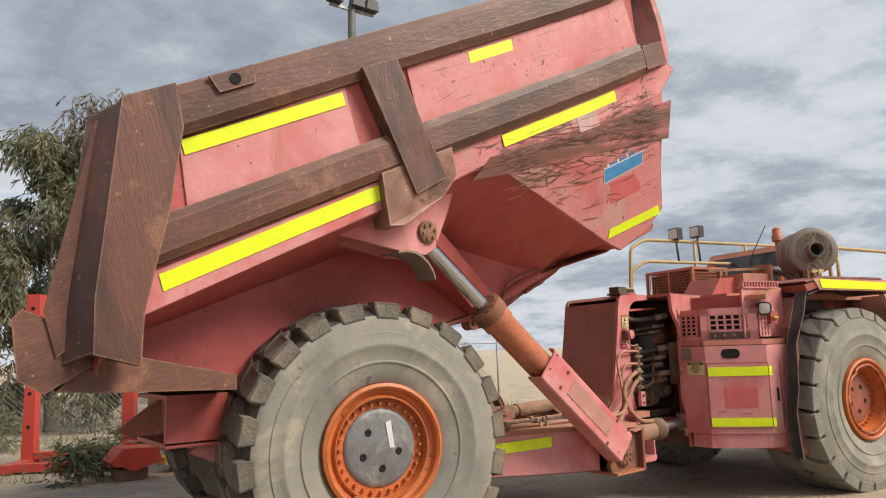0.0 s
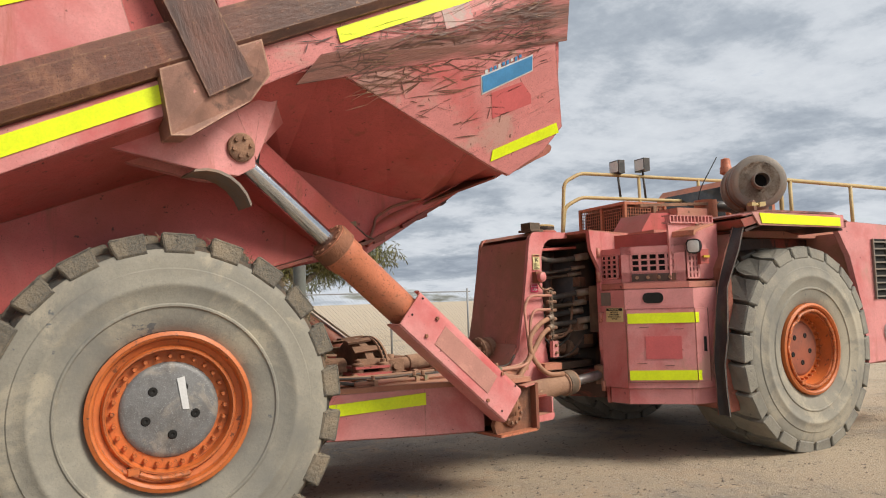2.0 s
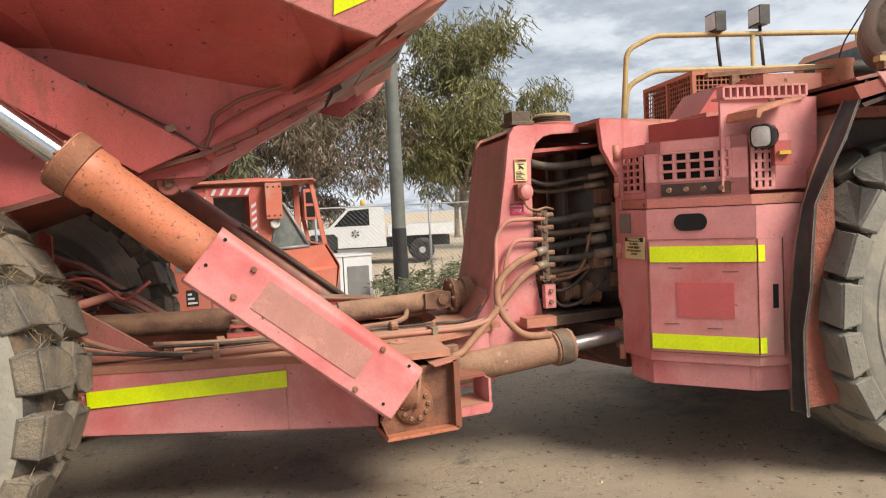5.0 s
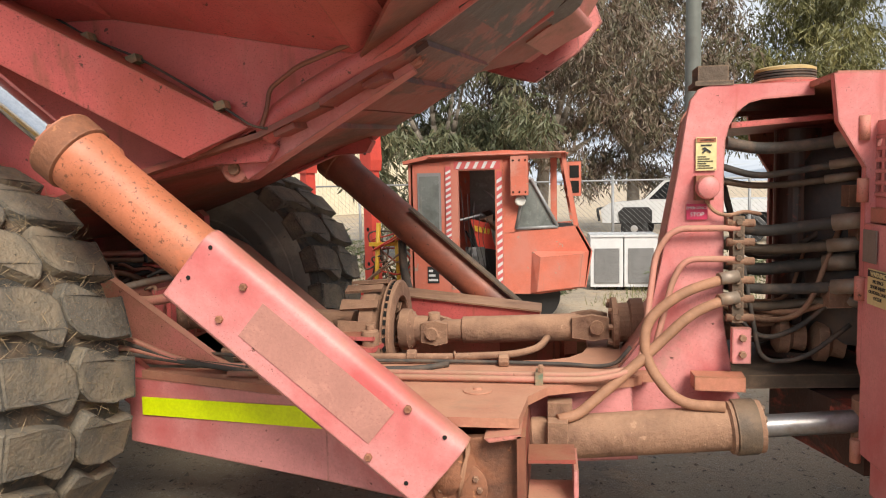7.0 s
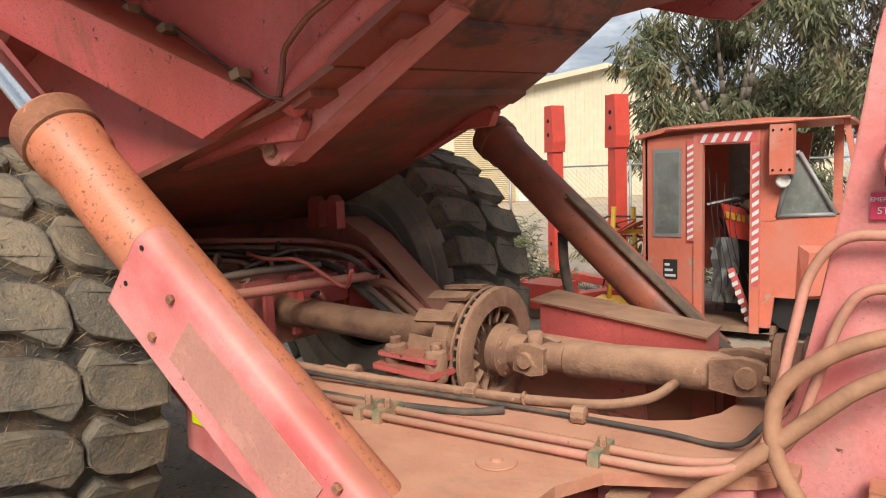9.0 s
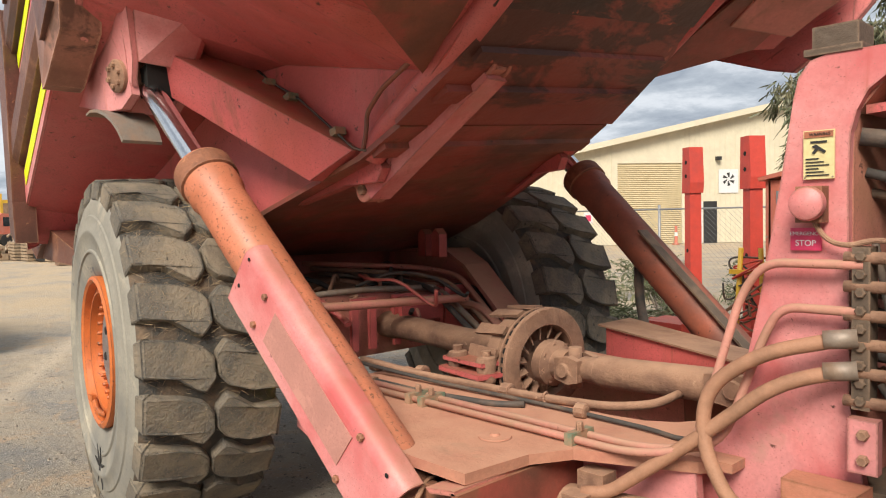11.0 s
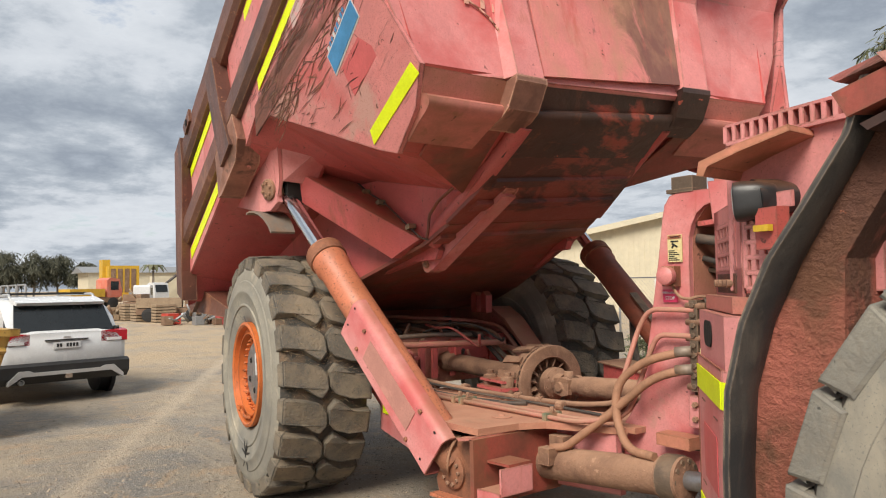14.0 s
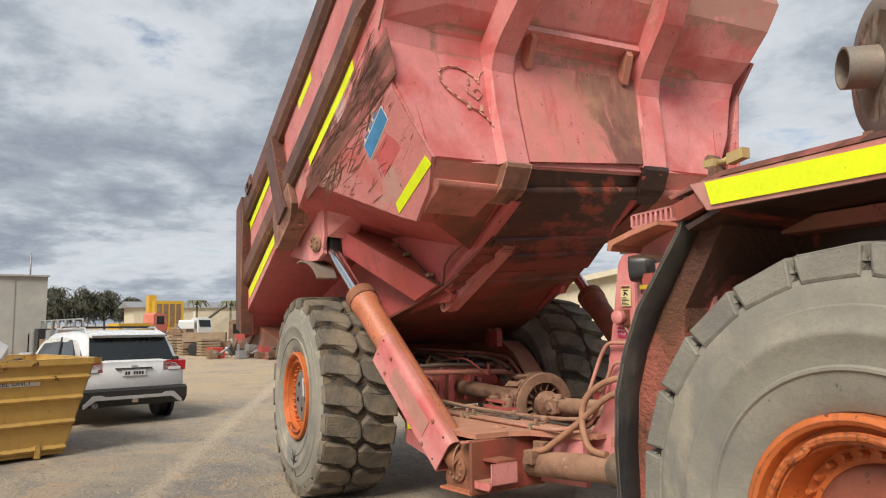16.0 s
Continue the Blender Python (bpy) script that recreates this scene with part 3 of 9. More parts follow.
def ground():
    """One sheet: fine near the truck, wide cells out to the horizon."""
    bm = bmesh.new()
    xs = [-2000, -600, -200, -80, -40] + [-20 + i * 0.5 for i in range(81)] + [40, 80, 200, 600, 2000]
    ys = [-2000, -600, -200, -60] + [-10 + i * 0.5 for i in range(81)] + [60, 200, 600, 2000]
    grid = []
    for y in ys:
        row = []
        for x in xs:
            near = -20 < x < 20 and -10 < y < 30
            z = noise.noise((x * 0.35, y * 0.35, 0)) * 0.02 + noise.noise((x * 1.4, y * 1.4, 5)) * 0.012 - 0.015 if near else -0.02
            row.append(bm.verts.new((x, y, z)))
        grid.append(row)
    for a, b in zip(grid, grid[1:]):
        for i in range(len(xs) - 1):
            bm.faces.new((a[i], a[i + 1], b[i + 1], b[i]))
    for f in bm.faces:
        f.smooth = True
    me = bpy.data.meshes.new("ground")
    bm.to_mesh(me)
    bm.free()
    me.materials.append(ground_material())
    return tagged(new("ground", me), "worn grey asphalt yard with pale dirt and dust", "ground", kind="structure")


ground()

# ---- the haul truck ----
truck = thing("haul_truck", (5.4, CY, 0.0), "faded pink-red underground mining dump truck with its rusty tray raised", "dump truck")

RW, TW = 0.975, 0.74     # tyre radius and width


def tyre_profile(side):
    """(radius, distance across) rows from the outer bead over the tread to the inner bead."""
    w = TW / 2
    rows = [(0.415, -w + 0.09), (0.43, -w + 0.045), (0.455, -w + 0.03), (0.50, -w + 0.014), (0.555, -w + 0.002), (0.562, -w - 0.008), (0.572, -w - 0.008), (0.58, -w), (0.66, -w - 0.010), (0.672, -w - 0.018), (0.69, -w - 0.018), (0.702, -w - 0.008),
            (0.765, -w - 0.002), (0.772, -w + 0.006), (0.83, -w + 0.014), (0.875, -w + 0.030), (0.903, -w + 0.07), (0.915, -w + 0.2), (0.918, 0)]
    return rows + [(r, -a) for r, a in rows[-2::-1]]


def lug_mesh(name, shape, mat):
    """One tread block, its foot on the carcass, bent round the tyre."""
    bm = bmesh.new()

    def at(u, v, r, k=1.0):
        a = u * k / RW
        return bm.verts.new((math.sin(a) * r, v, math.cos(a) * r - 0.93))
    # shoulder of the block, reaching down the sidewall
    (u0, v0, d0), (u1, v1, d1), body = shape[0], shape[1], shape[2:]
    (ua, va, da), (ub, vb, db) = body[-1], body[0]
    out_, in_ = [at(ua, va, RW - da), at(ub, vb, RW - db), at(u1, v1, RW - d1), at(u0, v0, RW - d0)], [at(ua, va * 0.8, 0.88, 1.05), at(ub, vb * 0.8, 0.88, 1.05), at(u1, v1 * 0.9, RW - d1 - 0.02, 1.1), at(u0, v0 * 0.9, RW - d0 - 0.02, 1.1)]
    bm.faces.new(out_)
    for i in range(4):
        j = (i + 1) % 4
        bm.faces.new((in_[i], in_[j], out_[j], out_[i]))
    bmesh.ops.bevel(bm, geom=[e for e in bm.edges if all(v in out_ for v in e.verts)], offset=0.007, segments=1, affect="EDGES")
    tops, feet = [], []
    soft = rounded([Vector(p) for p in body + body[:2]], 0.016, 2)[1:]
    shape = [tuple(p) for i, p in enumerate(soft[:-1]) if i == 0 or (p - soft[i - 1]).length > 0.004]
    for u, v, drop in shape:
        r1 = RW - drop + 0.004 * math.sin(u * 40 + v * 23)
        tops.append(at(u, v * 0.985, r1, 0.97))
        feet.append(at(u, v, min(0.905, r1 - 0.03), 1.06))
    bm.faces.new(tops)
    n = len(shape)
    for i in range(n):
        j = (i + 1) % n
        bm.faces.new((feet[i], feet[j], tops[j], tops[i]))
    edges = [e for e in bm.edges if all(v in tops for v in e.verts)]
    bmesh.ops.bevel(bm, geom=edges, offset=0.008, segments=1, affect="EDGES")
    bmesh.ops.recalc_face_normals(bm, faces=bm.faces[:])
    me = bpy.data.meshes.new(name)
    bm.to_mesh(me)
    bm.free()
    me.materials.append(mat)
    return me


P = 2 * math.pi * RW / 22
BLOCK = [(-0.27, -0.356, 0.115), (0.30, -0.356, 0.115), (0.30, -0.342, 0.010), (0.33, -0.20, 0.0), (0.58, -0.10, 0.0), (0.66, -0.055, 0.0), (0.45, 0.0, 0.0), (0.06, -0.012, 0.0), (-0.12, -0.06, 0.0), (-0.24, -0.17, 0.0), (-0.32, -0.342, 0.010)]
WORN = [(u * (1.32 if abs(v) > 0.15 else 1.0), v, d) for u, v, d in BLOCK]
LUGS = {m: [lug_mesh("lug", [(w * u * 1.10 * P, w * v, d) for u, v, d in block], m) for w in (1, -1)] for m, block in ((tread, BLOCK), (cleantread, WORN))}


def wheel(hub, side, spin, hub_mat, turn=Matrix.Identity(4), sink=0.0, lug_mat=tread):
    """A wheel whose outer face looks along side (-1: towards -y)."""
    hub = turn @ Vector(hub)
    out = (turn.to_3x3() @ Vector((0, side, 0))).normalized()
    w = part("wheel", lathe(hub, out, [(0.30, -0.45), (0.30, -0.16), (0, -0.16)], 32), dirty, truck, "wheel with a wide dusty tyre on an orange rim")
    ty = part("tyre", lathe(hub, out, [(r, -a - 0.35 + 0.0) for r, a in tyre_profile(side)], 72, cap=False), rubber, w, "dusty grey off-road tyre with deep worn tread", smooth=True)
    part("tread_base", lathe(hub, out, [(r + 0.002, -a - 0.35) for r, a in tyre_profile(side) if r > 0.85], 72, cap=False), groove, ty, "dark grooves with brown dirt between the tread blocks", smooth=True)
    # rim: flange, dished well with the hub deep inside, loose lock ring and bolt circle
    prof = [(0.425, -0.045), (0.428, 0.014), (0.405, 0.024), (0.39, 0.012), (0.382, -0.03), (0.350, -0.04), (0.338, -0.012), (0.328, -0.012), (0.325, sink - 0.11), (0.318, sink - 0.135), (0.255, sink - 0.135), (0.25, -0.16)]
    part("rim", lathe(hub, out, prof, 48, cap=False), rimor, w, "orange painted rim with a lock ring", smooth=True)
    d, u, v = frame_of(out)
    ring = []
    for i in range(61):
        a = 2 * math.pi * i / 60 * 0.985 + 1.1
        r = 0.352 + 0.010 * noise.noise((math.cos(a) * 2.1, math.sin(a) * 2.1, hub.x)) - (0.012 if i in (20, 21, 22, 41, 42) else 0)
        ring.append(hub + (u * math.cos(a) + v * math.sin(a)) * r + out * (0.004 + 0.012 * noise.noise((math.cos(a) * 3, math.sin(a) * 3, 4))))
    part("lock_ring", tube(ring, 0.015, 8, 0.0), rimor, w, "chipped orange lock ring", smooth=True)
    part("hub_plate", lathe(hub, out, [(0.262, -0.17), (0.258, sink - 0.13), (0.248, sink - 0.12), (0.225, sink - 0.115), (0, sink - 0.11)], 40), hub_mat, w, "round hub cover with bolts", smooth=True)
    for i in range(28):
        a = 2 * math.pi * i / 28
        bolt(hub + (u * math.cos(a) + v * math.sin(a)) * 0.290 + out * (sink - 0.135), out, 0.0135, 0.035, w, rimor, "wheel_bolt")
    for i in range(5):
        a = 2 * math.pi * i / 5 + 0.4
        part("hub_hole", lathe(hub + (u * math.cos(a) + v * math.sin(a)) * 0.135 + out * (sink - 0.1135), out, [(0.026, 0), (0.022, 0.006), (0.012, 0.006), (0, 0.0)], 12, cap=False), dark, w)
    part("lock_ring_lug", box((-0.03, -0.012, -0.018), (0.03, 0.012, 0.018)), rimor, w, turn=Matrix.Translation(hub + u * 0.352 * math.cos(1.0) + v * 0.352 * math.sin(1.0) + out * 0.012), bevel=0.006)
    part("tread_base", lathe(hub, out, [(0.880, -0.045), (0.912, -0.075), (0.9215, -0.16), (0.9245, -0.35), (0.9215, -0.54), (0.912, -0.625), (0.880, -0.655)], 72, cap=False), groove, w, "dark tread grooves with patches of brown dirt", smooth=True)
    # tread blocks
    face = Matrix.Rotation(0, 4, "Z")
    ax = out * -1
    tilt = turn.to_3x3().to_4x4()
    for i in range(22):
        for k in (0, 1):
            a = spin + 2 * math.pi * (i + 0.5 * k) / 22
            spinm = tilt @ Matrix.Rotation(a, 4, "Y")
            ob = new("tread_block", LUGS[lug_mat][k])
            mid = hub + out * -0.35 + (spinm @ Vector((0, 0, 0.93)))
            ob.parent = w
            ob.matrix_local = Matrix.Translation(mid - WHERE[w]) @ spinm
    return w


RH = Vector((2.645, 4.18, 0.935))
FH = front_turn.inverted() @ Vector((8.24, 3.58, 0.935))
rear_near = wheel(RH, -1, 0.05, hubgrey, slewed(RH), 0.055)
rear_far = wheel(MIRROR @ RH, 1, 0.12, hubgrey, slewed(MIRROR @ RH))
FW = Vector((8.322, 3.612, 0.925))
FWF = FW + Vector((0.108, 0.994, 0)) * (2 * (CY - FH.y))


def steered(at):
    return Matrix.Translation(at) @ Matrix.Rotation(radians(-6.2), 4, "Z") @ Matrix.Translation(-at)


front_near = wheel(FW, -1, 0.2, brownram, steered(FW), lug_mat=cleantread)
front_far = wheel(FWF, 1, 0.0, pink, steered(FWF), lug_mat=cleantread)
# dry grass and crumbs of soil caught in the near rear tread
tg = random.Random(3)
tv, tf = [], []
tm = slewed(RH)
for _ in range(2600):
    a = radians(tg.gauss(38, 26))
    y = RH.y + 0.35 + tg.uniform(-0.33, 0.33)
    r = tg.uniform(0.922, 0.968 + 0.016 * (tg.random() < 0.25))
    c = Vector((RH.x + math.cos(a) * r, y, RH.z + math.sin(a) * r))
    d = Vector((tg.uniform(-1, 1) * 0.6, tg.uniform(-1, 1), tg.uniform(-1, 1) * 0.6)).normalized() * tg.uniform(0.01, 0.055)
    w = Vector((tg.uniform(-1, 1), 0.2, tg.uniform(-1, 1))).normalized() * tg.uniform(0.0008, 0.002)
    k = len(tv)
    tv += [tm @ p - WHERE[rear_near] for p in (c - d, c + w, c + d, c - w)]
    tf.append((k, k + 1, k + 2, k + 3))
tme = bpy.data.meshes.new("caught_grass")
tme.from_pydata(tv, [], tf)
tme.materials.append(material("dry_straw", (0.30, 0.22, 0.13), 0.9, vary=0.25, bump=0))
tgo = new("caught_grass", tme)
tgo.parent = rear_near
tagged(tgo, "dry grass caught in the tread", kind="stuff")
# white paint bar on the hub and dark painted star on the sidewall
part("paint_mark", slab([(2.68, 4.233, 1.10), (2.72, 4.233, 1.11), (2.745, 4.233, 0.93), (2.71, 4.233, 0.93)], 0.002), white, rear_near, "pale paint stripe across the hub", turn=slewed(RH))
for i, a in enumerate((0.3, 1.2, 2.0, 2.9, 4.1, 5.2)):
    c = Vector((2.71, 4.150, 0.30))
    part("paint_mark", slab([c, c + Vector((math.cos(a - 0.2) * 0.05, 0, math.sin(a - 0.2) * 0.05)), c + Vector((math.cos(a) * 0.13, 0, math.sin(a) * 0.13)), c + Vector((math.cos(a + 0.25) * 0.045, 0, math.sin(a + 0.25) * 0.045))], 0.004), ink, rear_near, "dark star-shaped paint mark", turn=slewed(RH))


def tray_of():
    return bpy.data.objects.get("tray")


def strip(a, b, h, y, parent, turn, mat=hi_vis, name="reflective_tape", label="bright yellow reflective tape strip"):
    """A thin strip on a side face: from a to b (x, z of its top edge), h high, standing proud at y."""
    (x0, z0), (x1, z1) = a, b
    bm = bmesh.new()
    n = max(1, int(abs(x1 - x0) / 0.3))
    slabbed = [(x0 + (x1 - x0) * i / n, z0 + (z1 - z0) * i / n) for i in range(n + 1)]
    for (xa, za), (xb, zb) in zip(slabbed, slabbed[1:]):
        slab([(xa, y, za), (xb, y, zb), (xb, y, zb - h), (xa, y, za - h)], 0.004, bm)
    bmesh.ops.remove_doubles(bm, verts=bm.verts[:], dist=0.0005)
    if parent is tray_of():
        widen(bm)
    return part(name, bm, mat, parent, label, turn=turn)


# -- the tray: drawn in its lowest stance, then raised --
YS = 3.96             # near side plane
W = CY - YS


def top_z(x):
    return 3.30 + (x - 1.37) * 0.155


def edge_z(x):
    """The lower edge of the side wall."""
    pts = ((0.95, 1.92), (1.20, 2.13), (3.45, 2.50), (3.82, 2.54), (5.04, 1.70), (5.22, 1.60), (5.62, 1.67), (5.80, 1.82), (7, 1.82))
    for (a, p), (b, q) in zip(pts, pts[1:]):
        if a <= x <= b:
            return p + (q - p) * (x - a) / (b - a)
    return pts[0][1]


def belly(x):
    pts = ((0.95, 1.90), (1.62, 1.60), (2.3, 1.44), (4.3, 1.40), (5.0, 1.53), (5.62, 1.66), (5.80, 1.82), (7, 1.83))
    for (a, p), (b, q) in zip(pts, pts[1:]):
        if a <= x <= b:
            return p + (q - p) * (x - a) / (b - a)
    return pts[0][1]


def flank(x):
    """Where the slanted flank meets the upright wall of the belly box."""
    pts = ((0.95, 1.93), (1.2, 2.02), (3.3, 2.22), (3.685, 2.15), (4.83, 1.57), (5.62, 1.67), (5.8, 1.83), (7, 1.86))
    for (a, p), (b, q) in zip(pts, pts[1:]):
        if a <= x <= b:
            return p + (q - p) * (x - a) / (b - a)
    return pts[0][1]


def near_side(p):
    """The tray's near side runs at a slant, and its front cheeks draw in below."""
    d = CY - p.y
    w = min(1.0, max(0.0, (d - 1.0) / 0.42))
    x, z = min(max(p.x, 0.8), 6.1), p.z
    side = 4.22 - (x - 1.38) * 0.121 + (0.33 * max(0.0, 2.6 - z) if x > 3.6 else 0.33 * max(0.0, 2.6 - z) * max(0.0, (x - 3.0) / 0.6))
    y = p.y - w * (CY - side - W)
    k = min(1.0, max(0.0, (p.x - 5.0) / 0.6))
    low = min(1.0, max(0.0, (2.6 - z) / 0.4))
    return Vector((p.x + k * (0.04 * max(0.0, y - 3.95) - 0.135), y, p.z + 0.055 * k * low))


FAR = tray_turn.inverted() @ MIRROR @ tray_turn


def widen(bm):
    """Sets the near half on its slant and the far half as its mirror image."""
    for v in bm.verts:
        if v.co.y <= CY:
            v.co = near_side(v.co)
        else:
            v.co = FAR @ near_side(Vector((v.co.x, 2 * CY - v.co.y, v.co.z)))
            fore = min(1.0, max(0.0, (v.co.x - 3.6) / 2.2))
            low = min(1.0, max(0.0, (2.3 - v.co.z) / 0.5)) * min(1.0, max(0.0, (v.co.x - 3.4) / 0.8))
            v.co.y -= 0.18 * fore + 0.06 * low
            v.co.z += 0.09 * low
    return bm


def hull():
    """The outer skin below and beside: side walls, slanted flanks, belly."""
    bm = bmesh.new()
    rows = []
    for x in (0.95, 1.2, 1.62, 2.3, 2.9, 3.45, 3.82, 4.2, 4.6, 4.83, 5.04, 5.22, 5.62, 5.80):
        zt = top_z(max(x, 1.37)) if x >= 1.37 else 1.93 + (x - 0.95) * (top_z(1.37) - 1.93) / 0.42
        zb, zf = belly(x), flank(x)
        yi = YS + 0.89 if x < 4.6 else YS + 0.89 - 0.10 * min(1, (x - 4.6) / 0.4)
        ring = [(YS + 0.10, zt - 0.02), (YS, zt - 0.05), (YS, edge_z(x)), (yi, max(zf, zb + 0.02)), (yi, zb + 0.004)]
        ring += [(2 * CY - y, z) for y, z in ring[::-1]]
        rows.append([bm.verts.new((x, y, z)) for y, z in ring])
    for a, b in zip(rows, rows[1:]):
        for i in range(len(a) - 1):
            bm.faces.new((a[i], a[i + 1], b[i + 1], b[i]))
    return bm


tray = part("tray", widen(hull()), red, truck, "raised dump tray, pink-red with rust-brown rubbing rails", turn=tray_turn)


def tp(name, bm, mat, label="", bevel=0.0, smooth=False, both=False, seg=1):
    """A part of the tray; both: also on the far side."""
    widen(bm)
    if both:
        other = bm.copy()
        part(name, other, mat, tray, label, turn=mirrored(tray_turn), bevel=bevel, smooth=smooth, seg=seg)
    return part(name, bm, mat, tray, label, turn=tray_turn, bevel=bevel, smooth=smooth, seg=seg)


T = 0.02
# upper side panels, recessed between rails
tp("side_panel", prism([(1.62, 2.62), (2.80, 2.84), (2.80, 3.26), (1.68, 3.06)], "y", YS - 0.012, YS + T), pink, "faded pink side panel", both=True)
tp("side_panel", prism([(3.28, 2.88), (5.70, 3.24), (5.66, 3.72), (3.30, 3.36)], "y", YS - 0.012, YS + T), scraped, "scratched pink side panel", both=True)
tp("side_panel", prism([(1.25, 2.14), (3.02, 2.44), (3.02, 2.62), (1.32, 2.36)], "y", YS - 0.014, YS + T), pink, "narrow pink panel below the rub rail", both=True)
tp("side_panel", prism([(3.40, 2.48), (3.80, 2.565), (5.04, 1.685), (5.22, 1.585), (5.63, 1.655), (5.82, 1.80), (5.76, 2.36), (5.82, 2.83), (6.06, 3.02), (5.98, 3.10), (3.42, 2.72)], "y", YS - 0.014, YS + T), scraped, "large pink side panel scraped down to bare metal", both=True)
tp("gouge_band", prism([(3.62, 2.46), (5.86, 2.42), (5.93, 2.76), (4.6, 2.66), (3.80, 2.60)], "y", YS - 0.0165, YS - 0.004), gouged, "band of deep brown scrapes", both=False)
# rub rails
def rail(x0, z0, x1, z1, h, proud=0.085):
    bm = bmesh.new()
    for i in range(13):
        t = i / 12
        x, z = x0 + (x1 - x0) * t, z0 + (z1 - z0) * t
        w = noise.noise((x * 1.7, h * 9, 0)) * 0.006
        ring = [(YS + 0.01, z), (YS - proud * 0.7 + w, z + 0.005), (YS - proud + w, z - h * 0.2), (YS - proud + w * 2, z - h * 0.8), (YS - proud * 0.6, z - h), (YS + 0.01, z - h - 0.01)]
        row = [bm.verts.new((x, y, zz)) for y, zz in ring]
        if i:
            for k in range(len(row) - 1):
                bm.faces.new((prev[k], prev[k + 1], row[k + 1], row[k]))
            bm.faces.new((prev[-1], prev[0], row[0], row[-1]))
        else:
            bm.faces.new(row)
        prev = row
    bm.faces.new(prev[::-1])
    return bm


tp("top_rail", rail(1.40, 3.325, 5.49, 3.945, 0.28), rusty, "worn rust-brown top rail", both=True)
tp("middle_rail", rail(1.38, 2.645, 5.652, 3.265, 0.25), rusty, "worn rust-brown middle rub rail", both=True)
# rounded rail ends that turn round the front corners
for z, x, h in ((3.95, 5.49, 0.29), (3.27, 5.652, 0.27)):
    bm = bmesh.new()
    prev = None
    for i in range(8):
        a = i / 7 * math.pi / 2
        c = Vector((x, YS + 0.22))
        px, py = c.x + math.sin(a) * 0.52, c.y - math.cos(a) * 0.31
        qx, qy = c.x + math.sin(a) * 0.38, c.y - math.cos(a) * 0.19
        zz = z + (px - x) * 0.12
        row = [bm.verts.new(p) for p in ((qx, qy, zz), (px, py, zz - 0.03), (px, py, zz - h + 0.04), (qx, qy, zz - h))]
        if prev:
            for k in range(4):
                bm.faces.new((prev[k], prev[(k + 1) % 4], row[(k + 1) % 4], row[k]))
        else:
            bm.faces.new(row)
        prev = row
    bm.faces.new(prev[::-1])
    tp("corner_rail", bm, rusty, "rounded rust-brown corner of a rail", smooth=True)
# slanted rear post and upright post
tp("rear_post", prism([(1.42, 3.345), (1.72, 3.385), (1.70, 3.13), (1.50, 2.66), (1.37, 2.41), (1.24, 2.16), (1.15, 1.88), (0.94, 2.01), (1.02, 2.30), (1.22, 2.82)], "y", YS - 0.10, YS + 0.05), rustup, "slanted rust-brown rear post", bevel=0.015, both=True)
cheek = bmesh.new()
prev = None
for x, z in ((1.44, 3.335), (1.23, 2.82), (1.03, 2.30), (0.95, 2.02)):
    row = [cheek.verts.new(p) for p in ((x, YS - 0.085, z), (x - 0.16, YS + 0.34, z - 0.03), (x - 0.10, YS + 0.37, z - 0.03), (x + 0.06, YS - 0.05, z))]
    if prev:
        for k in range(4):
            cheek.faces.new((prev[k], prev[(k + 1) % 4], row[(k + 1) % 4], row[k]))
    else:
        cheek.faces.new(row)
    prev = row
cheek.faces.new(prev[::-1])
tp("rear_cheek", cheek, rustup, "rusty plate flaring in at the tray's open rear", bevel=0.008, both=True)
tp("upright_post", prism([(2.90, 3.34), (3.17, 3.38), (3.24, 2.88), (3.33, 2.52), (3.06, 2.45), (2.99, 2.85)], "y", YS - 0.115, YS + 0.05), rustup, "upright rust-brown post", bevel=0.014, both=True)
tp("post_foot", prism([(2.86, 2.64), (3.44, 2.72), (3.44, 2.52), (3.30, 2.40), (2.92, 2.27), (2.82, 2.29)], "y", YS - 0.085, YS + 0.12), footpaint, "thick bracket at the foot of the post", bevel=0.012, both=True)
tp("rail_lug", prism([(1.91, 3.40), (2.19, 3.44), (2.18, 3.33), (1.95, 3.295)], "y", YS - 0.105, YS - 0.08), rusty, bevel=0.006, both=True)
tp("lug_hole", lathe((2.06, YS - 0.106, 3.365), (0, -1, 0), [(0.034, 0), (0.034, 0.006), (0.026, 0.006), (0.0, 0.004)], 14, cap=False), dark)
tp("rail_hook", prism([(5.98, 3.99), (6.22, 4.06), (6.14, 3.90)], "y", YS + 0.10, YS + 0.14), rusty)
# inner skin and floor, open at the top and rear
inner = bmesh.new()
prev = None
for x in (0.80, 1.3, 2.0, 3.0, 4.0, 5.0, 5.62):
    zt = top_z(max(x, 1.37)) - 0.03 if x >= 1.3 else 2.3
    ring = [(YS + 0.10, zt), (YS + 0.10, edge_z(max(x, 0.95)) + 0.12), (YS + 0.95, flank(max(x, 0.95)) + 0.10)]
    ring += [(2 * CY - y, z) for y, z in ring[::-1]]
    row = [inner.verts.new((x, y, z)) for y, z in ring]
    if prev:
        for i in range(len(row) - 1):
            inner.faces.new((prev[i], prev[i + 1], row[i + 1], row[i]))
    prev = row
tp("tray_lining", inner, rusty, "rusty inner lining of the tray")
tp("tail_lip", prism([(0.95, 2.14), (0.71, 2.34), (0.65, 2.30), (0.60, 1.98), (0.70, 1.87), (1.02, 1.96)], "y", YS + 0.2, 2 * CY - YS - 0.2), rusty, "upturned rusty tail lip", bevel=0.012)
